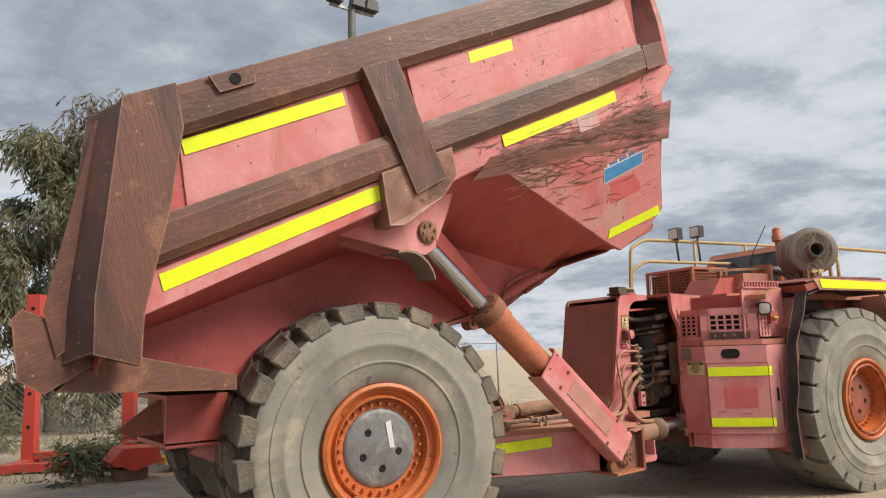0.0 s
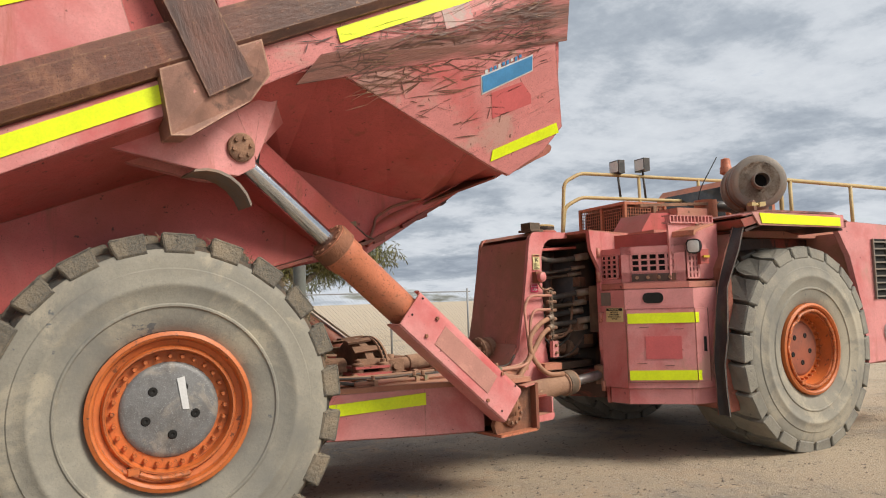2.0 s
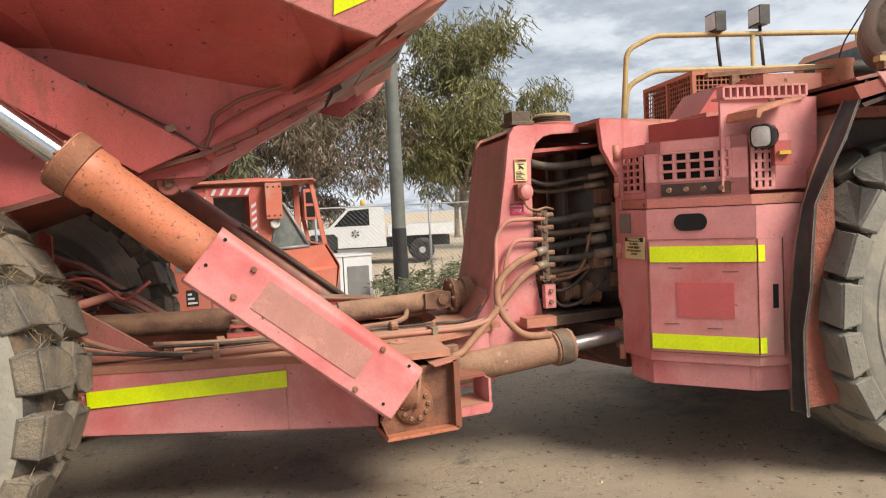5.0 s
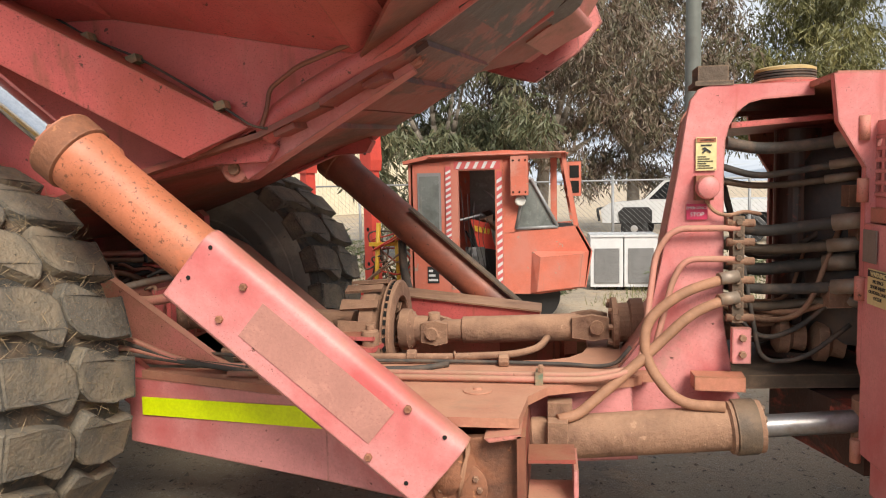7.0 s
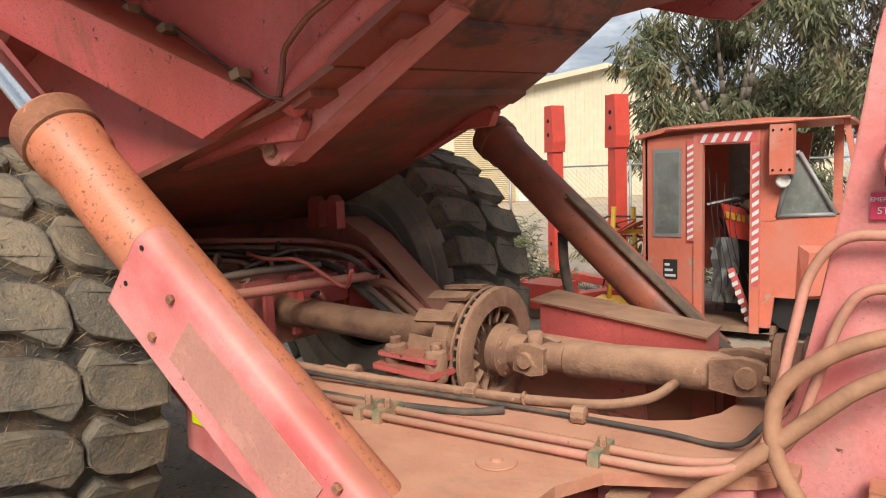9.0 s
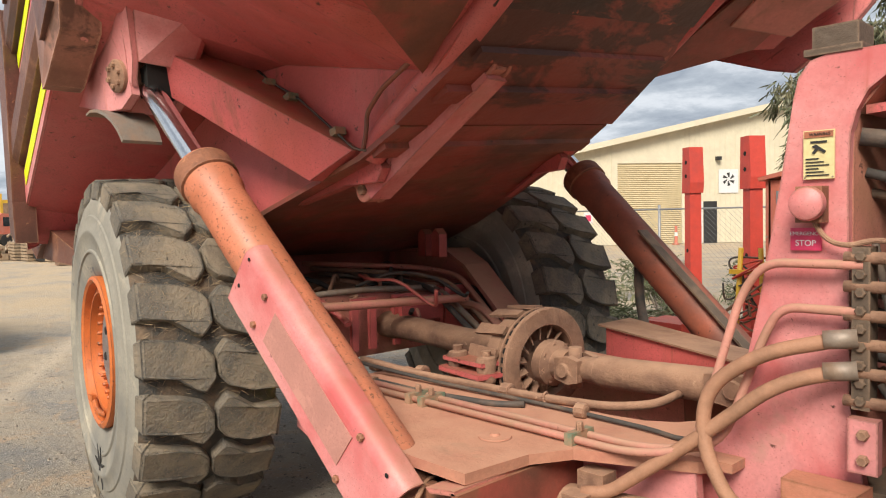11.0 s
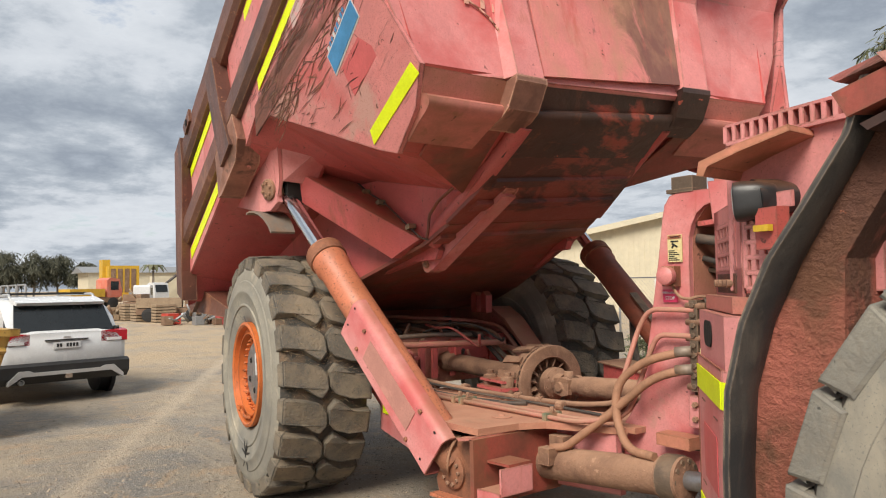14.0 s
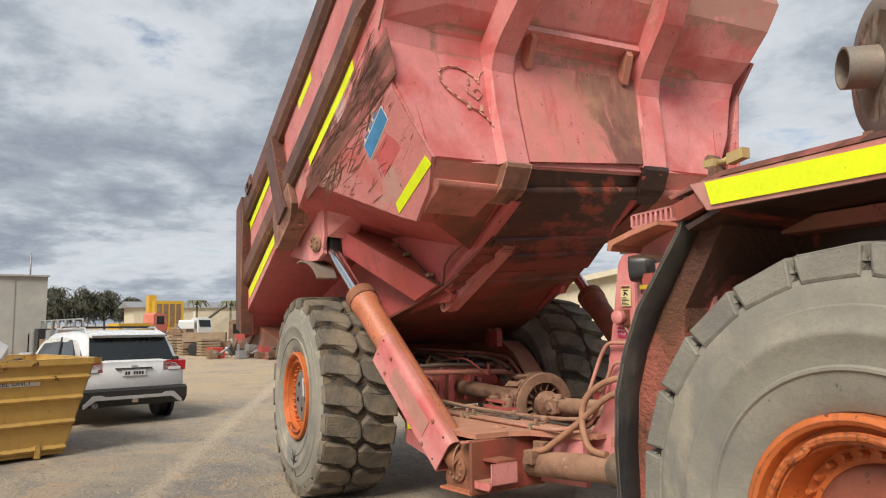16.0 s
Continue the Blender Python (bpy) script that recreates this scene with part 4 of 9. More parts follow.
tp("tail_beam", prism([(1.02, 2.02), (0.76, 1.86), (0.98, 1.78), (1.70, 1.55), (1.72, 1.64)], "y", YS + 0.34, 2 * CY - YS - 0.34), rusty, "rusty beam under the tail", bevel=0.01)

# front wall: upright plate folded forward at the top, two ribs, lower beams
nose_pts = [(5.78, 1.81), (5.80, 2.30), (5.83, 2.74), (5.88, 2.88), (6.09, 3.00), (6.38, 3.22), (6.56, 3.46), (6.50, 4.02)]
fw = bmesh.new()
prev = None
for x, z in nose_pts:
    back = 0.48 * max(0.0, min(1.0, (z - 2.9) / 0.5))
    flare = min(0.34, 0.5 * max(0.0, z - 2.80))
    row = [fw.verts.new((x + bx, y, z)) for y, bx in ((YS, -back), (YS + 0.30, -back * 0.35), (2 * CY - YS - 0.30, -back * 0.35), (2 * CY - YS + flare, -back * 0.5))] + [fw.verts.new((x - 0.06 - back, y, z)) for y in (2 * CY - YS + flare, YS)]
    if prev:
        for k in range(6):
            fw.faces.new((prev[k], prev[(k + 1) % 6], row[(k + 1) % 6], row[k]))
    else:
        fw.faces.new(row)
    prev = row
fw.faces.new(prev[::-1])
tp("front_wall", fw, wallpaint, "pink front wall of the tray, folded forward at the top")


def rib(y):
    """A standing front rib with a hollow front edge that follows the fold."""
    ridge = [(5.88, 1.80), (5.89, 2.30), (5.92, 2.60), (5.99, 2.72), (6.10, 2.80), (6.40, 2.96), (6.66, 3.20), (6.74, 3.42), (6.56, 3.44)] + [(x - 0.02, z) for x, z in nose_pts[5::-1]]
    bm = prism(ridge, "y", y - 0.10, y + 0.10)
    for v in bm.verts:
        if v.co.x < nose_pts[0][0] + 0.06 or abs(v.co.y - y) > 0.2:
            v.co.y += 0.06 if v.co.y > y else -0.06
    return bm


for y, m, lab in ((4.64, footpaint, "worn and greasy foot of a rib"), (2 * CY - 4.64, grimy, "greasy dark foot of a rib")):
    tp("front_rib", rib(y), wallpaint, "upright pink stiffening rib", bevel=0.018)
    tp("rib_foot", prism([(5.78, 1.80), (5.885, 1.80), (5.878, 1.768), (5.765, 1.648), (5.70, 1.622), (5.58, 1.606), (5.60, 1.66)], "y", y - 0.115, y + 0.115), m, lab, bevel=0.014, seg=2)
for y0, y1, m, pm, low in ((YS + 0.012, 4.53, pinkdirt, tubered, 0.0), (4.75, 2 * CY - 4.75, grimy, grimy, 0.035), (2 * CY - 4.53, 2 * CY - YS - 0.012, pinkdirt, tubered, 0.0)):
    tp("nose_channel", prism([(5.805, 1.80), (5.70, 1.695), (5.66, 1.72), (5.77, 1.82)], "y", y0, y1), m, "flat lower beam of the front wall")
    tp("nose_tube", prism([(5.70, 1.70), (5.727, 1.69), (5.738, 1.672), (5.732, 1.65), (5.71, 1.632), (5.66, 1.619 - low * 0.2), (5.55, 1.609 - low * 0.6), (5.36, 1.592 - low), (5.36, 1.61 - low), (5.62, 1.68)], "y", y0, y1), pm, "rounded sheet along the lower front edge", smooth=True)
# plate under the nose, from the side's tip to the rib
for s in (1, -1):
    yy = [y if s == 1 else 2 * CY - y for y in (4.14, 4.14, 4.62, 4.78)]
    tp("under_nose_plate", slab([(5.21, yy[0], 1.592), (5.61, yy[1], 1.632), (5.61, yy[2], 1.632), (4.85, yy[3], 1.548)], 0.014), redgrime, "rust-brown plate under the nose")
tp("centre_panel", slab([(5.865, 4.76, 1.83), (5.865, 6.14, 1.83), (5.915, 6.14, 2.74), (5.915, 4.76, 2.74)], 0.01), centre_m, "rust-streaked middle of the front wall")
tp("step_plate", prism([(5.87, 2.90), (6.10, 2.90), (6.11, 2.945), (5.90, 2.955)], "y", 4.775, 6.125), pink, "ledge between the ribs", bevel=0.006)
for y in (4.88, 6.02):
    tp("ledge_hook", prism([(5.85, 2.90), (6.09, 2.90), (6.10, 2.84), (6.02, 2.74), (5.95, 2.66), (5.91, 2.76)], "y", y - 0.028, y + 0.028), pinkdirt, "bent hook under the ledge", bevel=0.008)
for i in range(3):
    y = 5.0 + i * 0.31
    tp("ledge_slot", box((5.90, y, 2.892), (6.06, y + 0.24, 2.899)), dark)
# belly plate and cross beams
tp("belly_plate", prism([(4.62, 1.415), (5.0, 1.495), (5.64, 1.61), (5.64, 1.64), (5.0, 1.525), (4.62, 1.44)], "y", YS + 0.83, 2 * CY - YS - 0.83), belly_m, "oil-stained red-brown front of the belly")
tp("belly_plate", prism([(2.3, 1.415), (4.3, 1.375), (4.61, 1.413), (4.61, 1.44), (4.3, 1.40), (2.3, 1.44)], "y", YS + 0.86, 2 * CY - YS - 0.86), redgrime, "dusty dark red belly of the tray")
for x, z, w in ((4.42, 1.40, 0.05), (4.86, 1.475, 0.05), (5.12, 1.525, 0.035)):
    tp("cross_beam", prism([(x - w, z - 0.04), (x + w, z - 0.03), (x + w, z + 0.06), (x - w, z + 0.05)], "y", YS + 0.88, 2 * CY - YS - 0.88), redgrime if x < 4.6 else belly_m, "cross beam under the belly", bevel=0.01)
# keel beam tapering along each flank, rounded skid edge and its weld
for s in (1, -1):
    def ym(y):
        return y if s == 1 else 2 * CY - y
    kb = bmesh.new()
    near = [(3.30, 4.25, 2.44), (4.29, 4.795, 1.427), (3.986, 4.745, 1.383), (3.15, 4.25, 2.30)]
    va = [kb.verts.new((x, ym(y), z)) for x, y, z in near]
    vb = [kb.verts.new((x, ym(4.88), z)) for x, y, z in near]
    kb.faces.new(va)
    kb.faces.new(vb[::-1])
    for i in range(4):
        kb.faces.new((va[i], va[(i + 1) % 4], vb[(i + 1) % 4], vb[i]))
    tp("keel_beam", kb, red, "red box beam sloping along the tray's flank", bevel=0.02, seg=2)
    tp("skid_edge", tube([(4.31, ym(4.90), 1.405), (4.46, ym(4.875), 1.46), (4.95, ym(4.83), 1.555), (5.64, ym(4.76), 1.655)], 0.062, 14, 0.05), red, "rounded red skid edge under the tray", smooth=True)
    tp("weld_seam", tube([(4.335, ym(4.825), 1.42), (4.39, ym(4.82), 1.49), (4.42, ym(4.815), 1.555), (4.58, ym(4.79), 1.60), (4.83, ym(4.745), 1.60)], 0.011, 8, 0.04), redgrime, "raised weld seam", smooth=True)
    tp("belly_gusset", prism([(3.70, 1.40), (4.30, 1.41), (4.34, 1.33), (4.28, 1.28), (4.05, 1.34), (3.6, 1.38)], "y", min(ym(4.91), ym(4.96)), max(ym(4.91), ym(4.96))), red, "lower gusset plate", bevel=0.006)
    # pivot bracket of the lifting ram
    for y0, y1 in ((4.13, 4.19), (4.47, 4.52)):
        tp("ram_bracket", prism([(2.55, 2.33), (3.05, 2.44), (3.46, 2.40), (3.36, 2.16), (3.34, 2.06), (3.22, 2.03), (3.08, 2.07)], "y", min(ym(y0), ym(y1)), max(ym(y0), ym(y1))), pink, "pink pivot bracket of the lifting ram", bevel=0.01)
    front_plate = [(3.62, ym(4.17), 2.50), (3.86, ym(4.52), 2.42), (3.47, ym(4.50), 2.17), (3.44, ym(4.17), 2.20)]
    tp("bracket_front", slab(front_plate, 0.03), pink, "pink plate closing the bracket's front", bevel=0.008)
    tp("bracket_web", prism([(3.30, 2.40), (3.62, 2.50), (3.44, 2.20), (3.36, 2.10)], "y", min(ym(4.13), ym(4.17)), max(ym(4.13), ym(4.17))), pink, bevel=0.006)
    tp("bracket_web", prism([(3.40, 2.36), (3.86, 2.42), (3.47, 2.17), (3.34, 2.05)], "y", min(ym(4.49), ym(4.53)), max(ym(4.49), ym(4.53))), red, bevel=0.006)
    # black block paints the shade inside the slot
    tp("slot_void", prism([(3.32, 2.20), (3.44, 2.19), (3.38, 2.04), (3.30, 2.06)], "y", min(ym(4.22), ym(4.45)), max(ym(4.22), ym(4.45))), dark, "black block for the shade in the slot round the rod eye")
    yo = ym(4.125)
    tp("pivot_cap", lathe((3.275, yo, 2.185), (0, -s, 0), [(0.085, -0.02), (0.085, 0.02), (0.075, 0.03), (0.0, 0.03)], 24), dirty, "round bolted pivot cap", smooth=True)
    for i in range(6):
        a = i * math.pi / 3
        tp("cap_bolt", lathe((3.275 + math.cos(a) * 0.055, yo - s * 0.03, 2.185 + math.sin(a) * 0.055), (0, -s, 0), [(0.014, 0), (0.012, 0.018), (0, 0.018)], 6, cap=False), dirty)
    # bent rubber guard behind the bracket
    g = bmesh.new()
    prev = None
    for i in range(7):
        a = i / 6 * 1.5
        px, pz = 2.95 + math.sin(a) * 0.29, 1.83 + math.cos(a) * 0.28
        row = [g.verts.new(p) for p in ((px, ym(4.06), pz), (px, ym(4.36), pz), (px - 0.012, ym(4.36), pz - 0.012), (px - 0.012, ym(4.06), pz - 0.012))]
        if prev:
            for k in range(4):
                g.faces.new((prev[k], prev[(k + 1) % 4], row[(k + 1) % 4], row[k]))
        else:
            g.faces.new(row)
        prev = row
    g.faces.new(prev[::-1])
    tp("rubber_guard", g, muffler_m, "bent dark guard plate behind the pivot", smooth=True)
# stowed prop bar on the near flank only
bar_a, bar_b = Vector((4.096, 5.03, 1.305)), Vector((5.035, 5.03, 1.545))
ax = (bar_b - bar_a).normalized()
up = Vector((-ax.z, 0, ax.x))
q = [bar_a + ax * 0.03 + up * 0.075, bar_b - ax * 0.03 + up * 0.075, bar_b - ax * 0.03 - up * 0.075, bar_a + ax * 0.03 - up * 0.075]
tp("prop_bar", prism([(p.x, p.z) for p in q], "y", 4.965, 5.085), pink, "stowed pink prop bar bolted under the tray", bevel=0.008)
for c, s in ((bar_a, -1), (bar_b, 1)):
    for y in (4.972, 5.062):
        tp("bar_eye", lathe((c.x, y, c.z), (0, 1, 0), [(0.060, 0), (0.064, 0.004), (0.064, 0.016), (0.060, 0.02)], 18), pinkdirt)
    hang = c + up * 0.13 + ax * 0.03 * s
    tp("eye_lug", prism([(c.x - 0.055, c.z - 0.01), (c.x - 0.03, c.z - 0.055), (c.x + 0.03, c.z - 0.055), (c.x + 0.055, c.z), (hang.x + 0.09, hang.z), (hang.x - 0.09, hang.z)], "y", 4.995, 5.055), pinkdirt, "dusty lug that holds the bar", bevel=0.006)
    tp("bar_pin", lathe((c.x, 4.95, c.z), (0, 1, 0), [(0.0, 0), (0.024, 0), (0.028, 0.006), (0.028, 0.05)], 10, cap=False), dirty)
for t in (0.11, 0.89):
    c = bar_a.lerp(bar_b, t)
    tp("bar_hole", lathe((c.x, 4.964, c.z + 0.02), (0, -1, 0), [(0.018, 0), (0.016, 0.003), (0, 0.003)], 12, cap=False), dark)
# thin wire and its clips on the keel beam
tp("sensor_wire", tube([(3.50, 4.83, 2.25), (3.70, 4.83, 2.03), (3.90, 4.82, 1.87), (4.2, 4.79, 1.555), (4.30, 4.80, 1.43), (4.36, 4.82, 1.40)], 0.006, 6), hoseblk, "thin wire along the beam")
for x, z in ((3.70, 2.03), (3.88, 1.87), (4.20, 1.555)):
    tp("wire_clip", box((x - 0.025, 4.775, z - 0.02), (x + 0.025, 4.835, z + 0.015)), green, "small green clip")
# tape, stickers and marks on the side
for side in (1, -1):
    mt = tray_turn if side == 1 else mirrored(tray_turn)
    strip((1.69, 3.07), (2.77, 3.22), 0.09, YS - 0.017, tray, mt)
    strip((3.83, 3.385), (4.63, 3.50), 0.085, YS - 0.017, tray, mt)
    strip((4.67, 3.505), (5.09, 3.565), 0.085, YS - 0.017, tray, mt)
    strip((1.38, 2.34), (2.90, 2.58), 0.10, YS - 0.018, tray, mt)
    strip((3.94, 2.74), (5.215, 2.93), 0.09, YS - 0.018, tray, mt)
    part("reflective_tape", widen(slab([(5.005, YS - 0.018, 1.735), (5.035, YS - 0.018, 1.808), (5.76, YS - 0.018, 1.838), (5.785, YS - 0.018, 1.762)], 0.004)), hi_vis, tray, "bright yellow reflective tape strip", turn=mt)
strip((4.95, 2.318), (5.52, 2.365), 0.125, YS - 0.018, tray, tray_turn, white, "sticker_edge", "torn white edge of a sticker")
strip((4.957, 2.309), (5.512, 2.354), 0.105, YS - 0.021, tray, tray_turn, blue, "blue_sticker", "blue rectangular sticker with illegible print")
for i in range(9):
    x = 4.985 + i * 0.047
    strip((x, 2.352 + (x - 5.03) * 0.10), (x + 0.028, 2.355 + (x - 5.03) * 0.10), 0.022 + 0.012 * (i % 2), YS - 0.018, tray, tray_turn, blue if i % 3 else white, "print_bar", "pale worn lettering")
strip((4.70, 2.77), (4.93, 2.80), 0.13, YS - 0.017, tray, tray_turn, faint, "torn_sticker", "faded remains of a torn pale sticker")
strip((5.045, 2.19), (5.50, 2.19), 0.17, YS - 0.0165, tray, tray_turn, ltred, "paint_patch", "square of redder paint where a sign was")
# carved heart on the front wall, its letters as plain bars
def on_wall(y, z):
    return (5.783 + (z - 1.81) * 0.05 + 0.113 * max(0.0, y - 4.25) + 0.010, y, z)


heart = []
for i in range(33):
    a = 2 * math.pi * i / 32
    hx, hz = 16 * math.sin(a) ** 3, 13 * math.cos(a) - 5 * math.cos(2 * a) - 2 * math.cos(3 * a) - math.cos(4 * a)
    heart.append((hx, hz))
tp("scratched_heart", tube([on_wall(4.465 + hx * 0.0130 - hz * 0.0032, 2.405 + hz * 0.0187) for hx, hz in heart], 0.0062, 6, 0.0), scored, "heart outline scratched into the paint")
tp("scratched_heart", tube([on_wall(4.42 + hx * 0.0026 - hz * 0.0006, 2.395 + hz * 0.0036) for hx, hz in heart], 0.0045, 6, 0.0), scored, "small heart scratched inside the large one")
for y, z, w in ((4.385, 2.475, 0.018), (4.52, 2.475, 0.035), (4.355, 2.245, 0.035), (4.43, 2.23, 0.035), (4.50, 2.215, 0.018), (4.555, 2.20, 0.035)):
    p = [on_wall(y, z), on_wall(y + w * 0.6, z), on_wall(y + w * 0.6 + 0.006, z + 0.062), on_wall(y + 0.006, z + 0.062)]
    tp("scratch_bar", slab(p, 0.004), scored)
# crossed scratches on the panels
random.seed(4)
for i in range(26):
    x, z = random.uniform(3.5, 5.45), random.uniform(-0.02, 0.34)
    z += 2.94 + (x - 3.3) * 0.148
    a = random.choice((0.18, 0.2, -0.6, 1.5, 1.4, 0.4)) + random.uniform(-0.2, 0.2)
    l = random.uniform(0.06, 0.28) * (0.5 if abs(a) > 1 else 1)
    d, n = Vector((math.cos(a), 0, math.sin(a))) * l, Vector((-math.sin(a), 0, math.cos(a))) * random.uniform(0.0015, 0.004)
    c = Vector((x, YS - 0.0135, z))
    tp("scratch", slab([c - d / 2, c - n, c + d / 2, c + n], 0.003), rusty)
marks = bmesh.new()
for i in range(460):
    x = random.uniform(3.7, 5.75)
    z = random.gauss(2.56, 0.12) + (x - 5) * 0.10 if i < 350 else random.uniform(1.95, 2.75)
    if z < edge_z(x) + 0.06:
        continue
    a = random.gauss(0.05, 0.22) if i % 5 else random.uniform(0.9, 1.9)
    l = random.uniform(0.05, 0.26) * (0.5 if abs(a) > 0.8 else 1)
    bend = random.uniform(-0.22, 0.22)
    wd = random.uniform(0.0012, 0.0038)
    p, prev = Vector((x - l / 2, YS - 0.0185, z)), None
    for k in range(6):
        d = Vector((math.cos(a + bend * k / 5), 0, math.sin(a + bend * k / 5)))
        nrm = Vector((-d.z, 0, d.x)) * wd * 1.25 * math.sin(math.pi * (k + 0.25) / 5.5)
        row = [marks.verts.new(p + nrm), marks.verts.new(p - nrm)]
        if prev:
            marks.faces.new((prev[0], prev[1], row[1], row[0]))
        prev = row
        p = p + d * l / 5
for v in marks.verts:
    v.co.x = min(v.co.x, 5.76)
tagged(tp("scratch", marks, rusty, "fine brown scratches in the paint"), kind="stuff")
for i in range(120):
    x = random.uniform(4.0, 5.9)
    z = random.uniform(2.34, 2.80) + (x - 5) * 0.08
    a = random.uniform(-0.25, 0.35)
    l = random.uniform(0.1, 0.4)
    d, n = Vector((math.cos(a), 0, math.sin(a))) * l, Vector((-math.sin(a), 0, math.cos(a))) * random.uniform(0.0012, 0.004)
    c = Vector((min(x, 5.6), YS - 0.0185, z))
    tp("scratch", slab([c - d / 2, c - n, c + d / 2, c + n], 0.003), rusty)

# grit, pebbles and crumbs of asphalt on the yard, thick where the truck stands
def grit():
    rg = random.Random(12)
    vs, fs = [], []
    for i in range(5200):
        x, y = (rg.gauss(2.6, 2.4), rg.gauss(3.0, 1.6)) if i % 3 else (rg.uniform(-4, 11), rg.uniform(0.5, 9))
        s = rg.choice((0.006, 0.008, 0.010, 0.014)) * rg.uniform(0.7, 1.4)
        z = noise.noise((x * 0.35, y * 0.35, 0)) * 0.02 + noise.noise((x * 1.4, y * 1.4, 5)) * 0.012 - 0.015
        k = len(vs)
        a = rg.uniform(0, 6.28)
        for j in range(4):
            r = s * rg.uniform(0.7, 1.25)
            vs.append((x + r * math.cos(a + j * 1.57), y + r * math.sin(a + j * 1.57), z - 0.002))
        vs.append((x + rg.uniform(-0.3, 0.3) * s, y + rg.uniform(-0.3, 0.3) * s, z + s * rg.uniform(0.5, 1.0)))
        fs += [(k + j, k + (j + 1) % 4, k + 4) for j in range(4)]
    me = bpy.data.meshes.new("grit")
    me.from_pydata(vs, [], fs)
    me.materials.append(material("yard_grit", (0.34, 0.27, 0.20), 0.9, blotch=(0.12, 0.105, 0.09), amount=0.5, scale=5, vary=0.3, bump=0.1))
    tagged(new("grit", me), "loose grit and small stones on the asphalt", "grit", kind="stuff")


grit()

# -- lifting rams --
part_of = part


def ram(s):
    flip = MIRROR if s == -1 else None

    def part(*args, **kw):
        return part_of(*args, turn=flip, **kw)
    base = Vector((5.18, 4.36, 0.65))
    pin = tray_turn @ Vector((3.275, 4.33, 2.185))
    if s == -1:
        pin += Vector((-0.24, 0, 0.08))
    way = (pin - base).normalized()
    side = Vector((0, -1, 0))
    upw = way.cross(side)
    if upw.z < 0:
        upw = -upw
    more = 0.13 if s == -1 else 0.0
    top = base + way * (1.95 + more)
    r = part("lifting_ram", lathe(base, way, [(0.10, 0.14), (0.115, 0.15), (0.115, 1.74 + more), (0.128, 1.76 + more), (0.128, 1.86 + more), (0.118, 1.87 + more), (0.118, 1.90 + more), (0.135, 1.91 + more), (0.135, 1.95 + more), (0.06, 1.955 + more)], 32), orange if s == 1 else brownram, truck, "orange hydraulic lifting ram, speckled with rust", smooth=True)
    part("ram_collar", lathe(top - way * 0.11, way, [(0.118, 0), (0.140, 0.01), (0.140, 0.10), (0.125, 0.115), (0.07, 0.12)], 32), collarpaint, r, "rusty bolted collar", smooth=True)
    part("ram_foot", lathe(base, way, [(0.085, -0.02), (0.098, 0.0), (0.104, 0.10), (0.104, 0.145)], 28), collarpaint, r, "rust-brown lower eye of the ram", smooth=True)
    d, u, v = frame_of(way)
    for i in range(12):
        a = i * math.pi / 6
        part("collar_bolt", rod(top + (u * math.cos(a) + v * math.sin(a)) * 0.112, top + (u * math.cos(a) + v * math.sin(a)) * 0.112 + way * 0.014, 0.012, 6), collarpaint, r)
    part("chrome_rod", rod(top - way * 0.1, pin, 0.058, 28), chrome, r, "bright chromed piston rod", smooth=True)
    part("rod_eye", lathe(pin + side * 0.11, -side, [(0.085, 0), (0.085, 0.22)], 24), dirty, r)
    # bent cover plate over the lower half
    a0, a1, hw, dpt = 0.06, 1.24, 0.150, 0.135
    def bend(rad):
        return [(hw - 0.055 + rad * math.sin(i * math.pi / 14), -dpt + 0.055 - rad * math.cos(i * math.pi / 14)) for i in range(8)]
    prof = [(-hw, 0.02), (-hw, -dpt + 0.012), (-hw + 0.012, -dpt)] + bend(0.055) + [(hw, -0.05)]
    inner = [(hw - 0.012, -0.05)] + bend(0.043)[::-1] + [(-hw + 0.018, -dpt + 0.012), (-hw + 0.012, -dpt + 0.018), (-hw + 0.012, 0.02)]
    g = bmesh.new()
    rows = []
    for t in (a0, a1):
        rows.append([g.verts.new(base + way * t + upw * p + side * -q) for p, q in prof + inner])
    n = len(rows[0])
    for i in range(n):
        j = (i + 1) % n
        g.faces.new((rows[0][i], rows[0][j], rows[1][j], rows[1][i]))
    g.faces.new(rows[0])
    g.faces.new(rows[1][::-1])
    if s == 1:
        cover = part("ram_cover", g, pink, r, "pink bent sheet cover over the ram", smooth=True)
        o = side * (dpt + 0.003)
        part("worn_patch", slab([base + way * t + upw * p + o for t, p in ((0.33, -0.075), (0.33, 0.075), (0.93, 0.075), (0.93, -0.075))], 0.003), patchpaint, r, "rectangle of dull brown primer")
        for t, p in ((1.02, 0.075), (1.02, -0.075), (0.30, 0.115), (0.30, -0.115)):
            bolt(base + way * t + upw * p + side * dpt, side, 0.015, 0.014, r, collarpaint)
        for t, p in ((1.20, 0.11), (1.20, -0.03), (0.14, 0.12), (0.14, -0.10)):
            part("cover_hole", lathe(base + way * t + upw * p + side * (dpt + 0.001), side, [(0.0085, 0), (0.008, 0.002), (0, 0.002)], 10, cap=False), dark, r)
    else:
        part("ram_shield", slab([base + way * 0.05 + upw * 0.13 - side * 0.04, base + way * 0.05 + upw * 0.13 - side * 0.11, base + way * 1.30 + upw * 0.13 - side * 0.11, base + way * 1.30 + upw * 0.13 - side * 0.04], 0.012), darkstop, r, "thin dark shield plate along the ram")
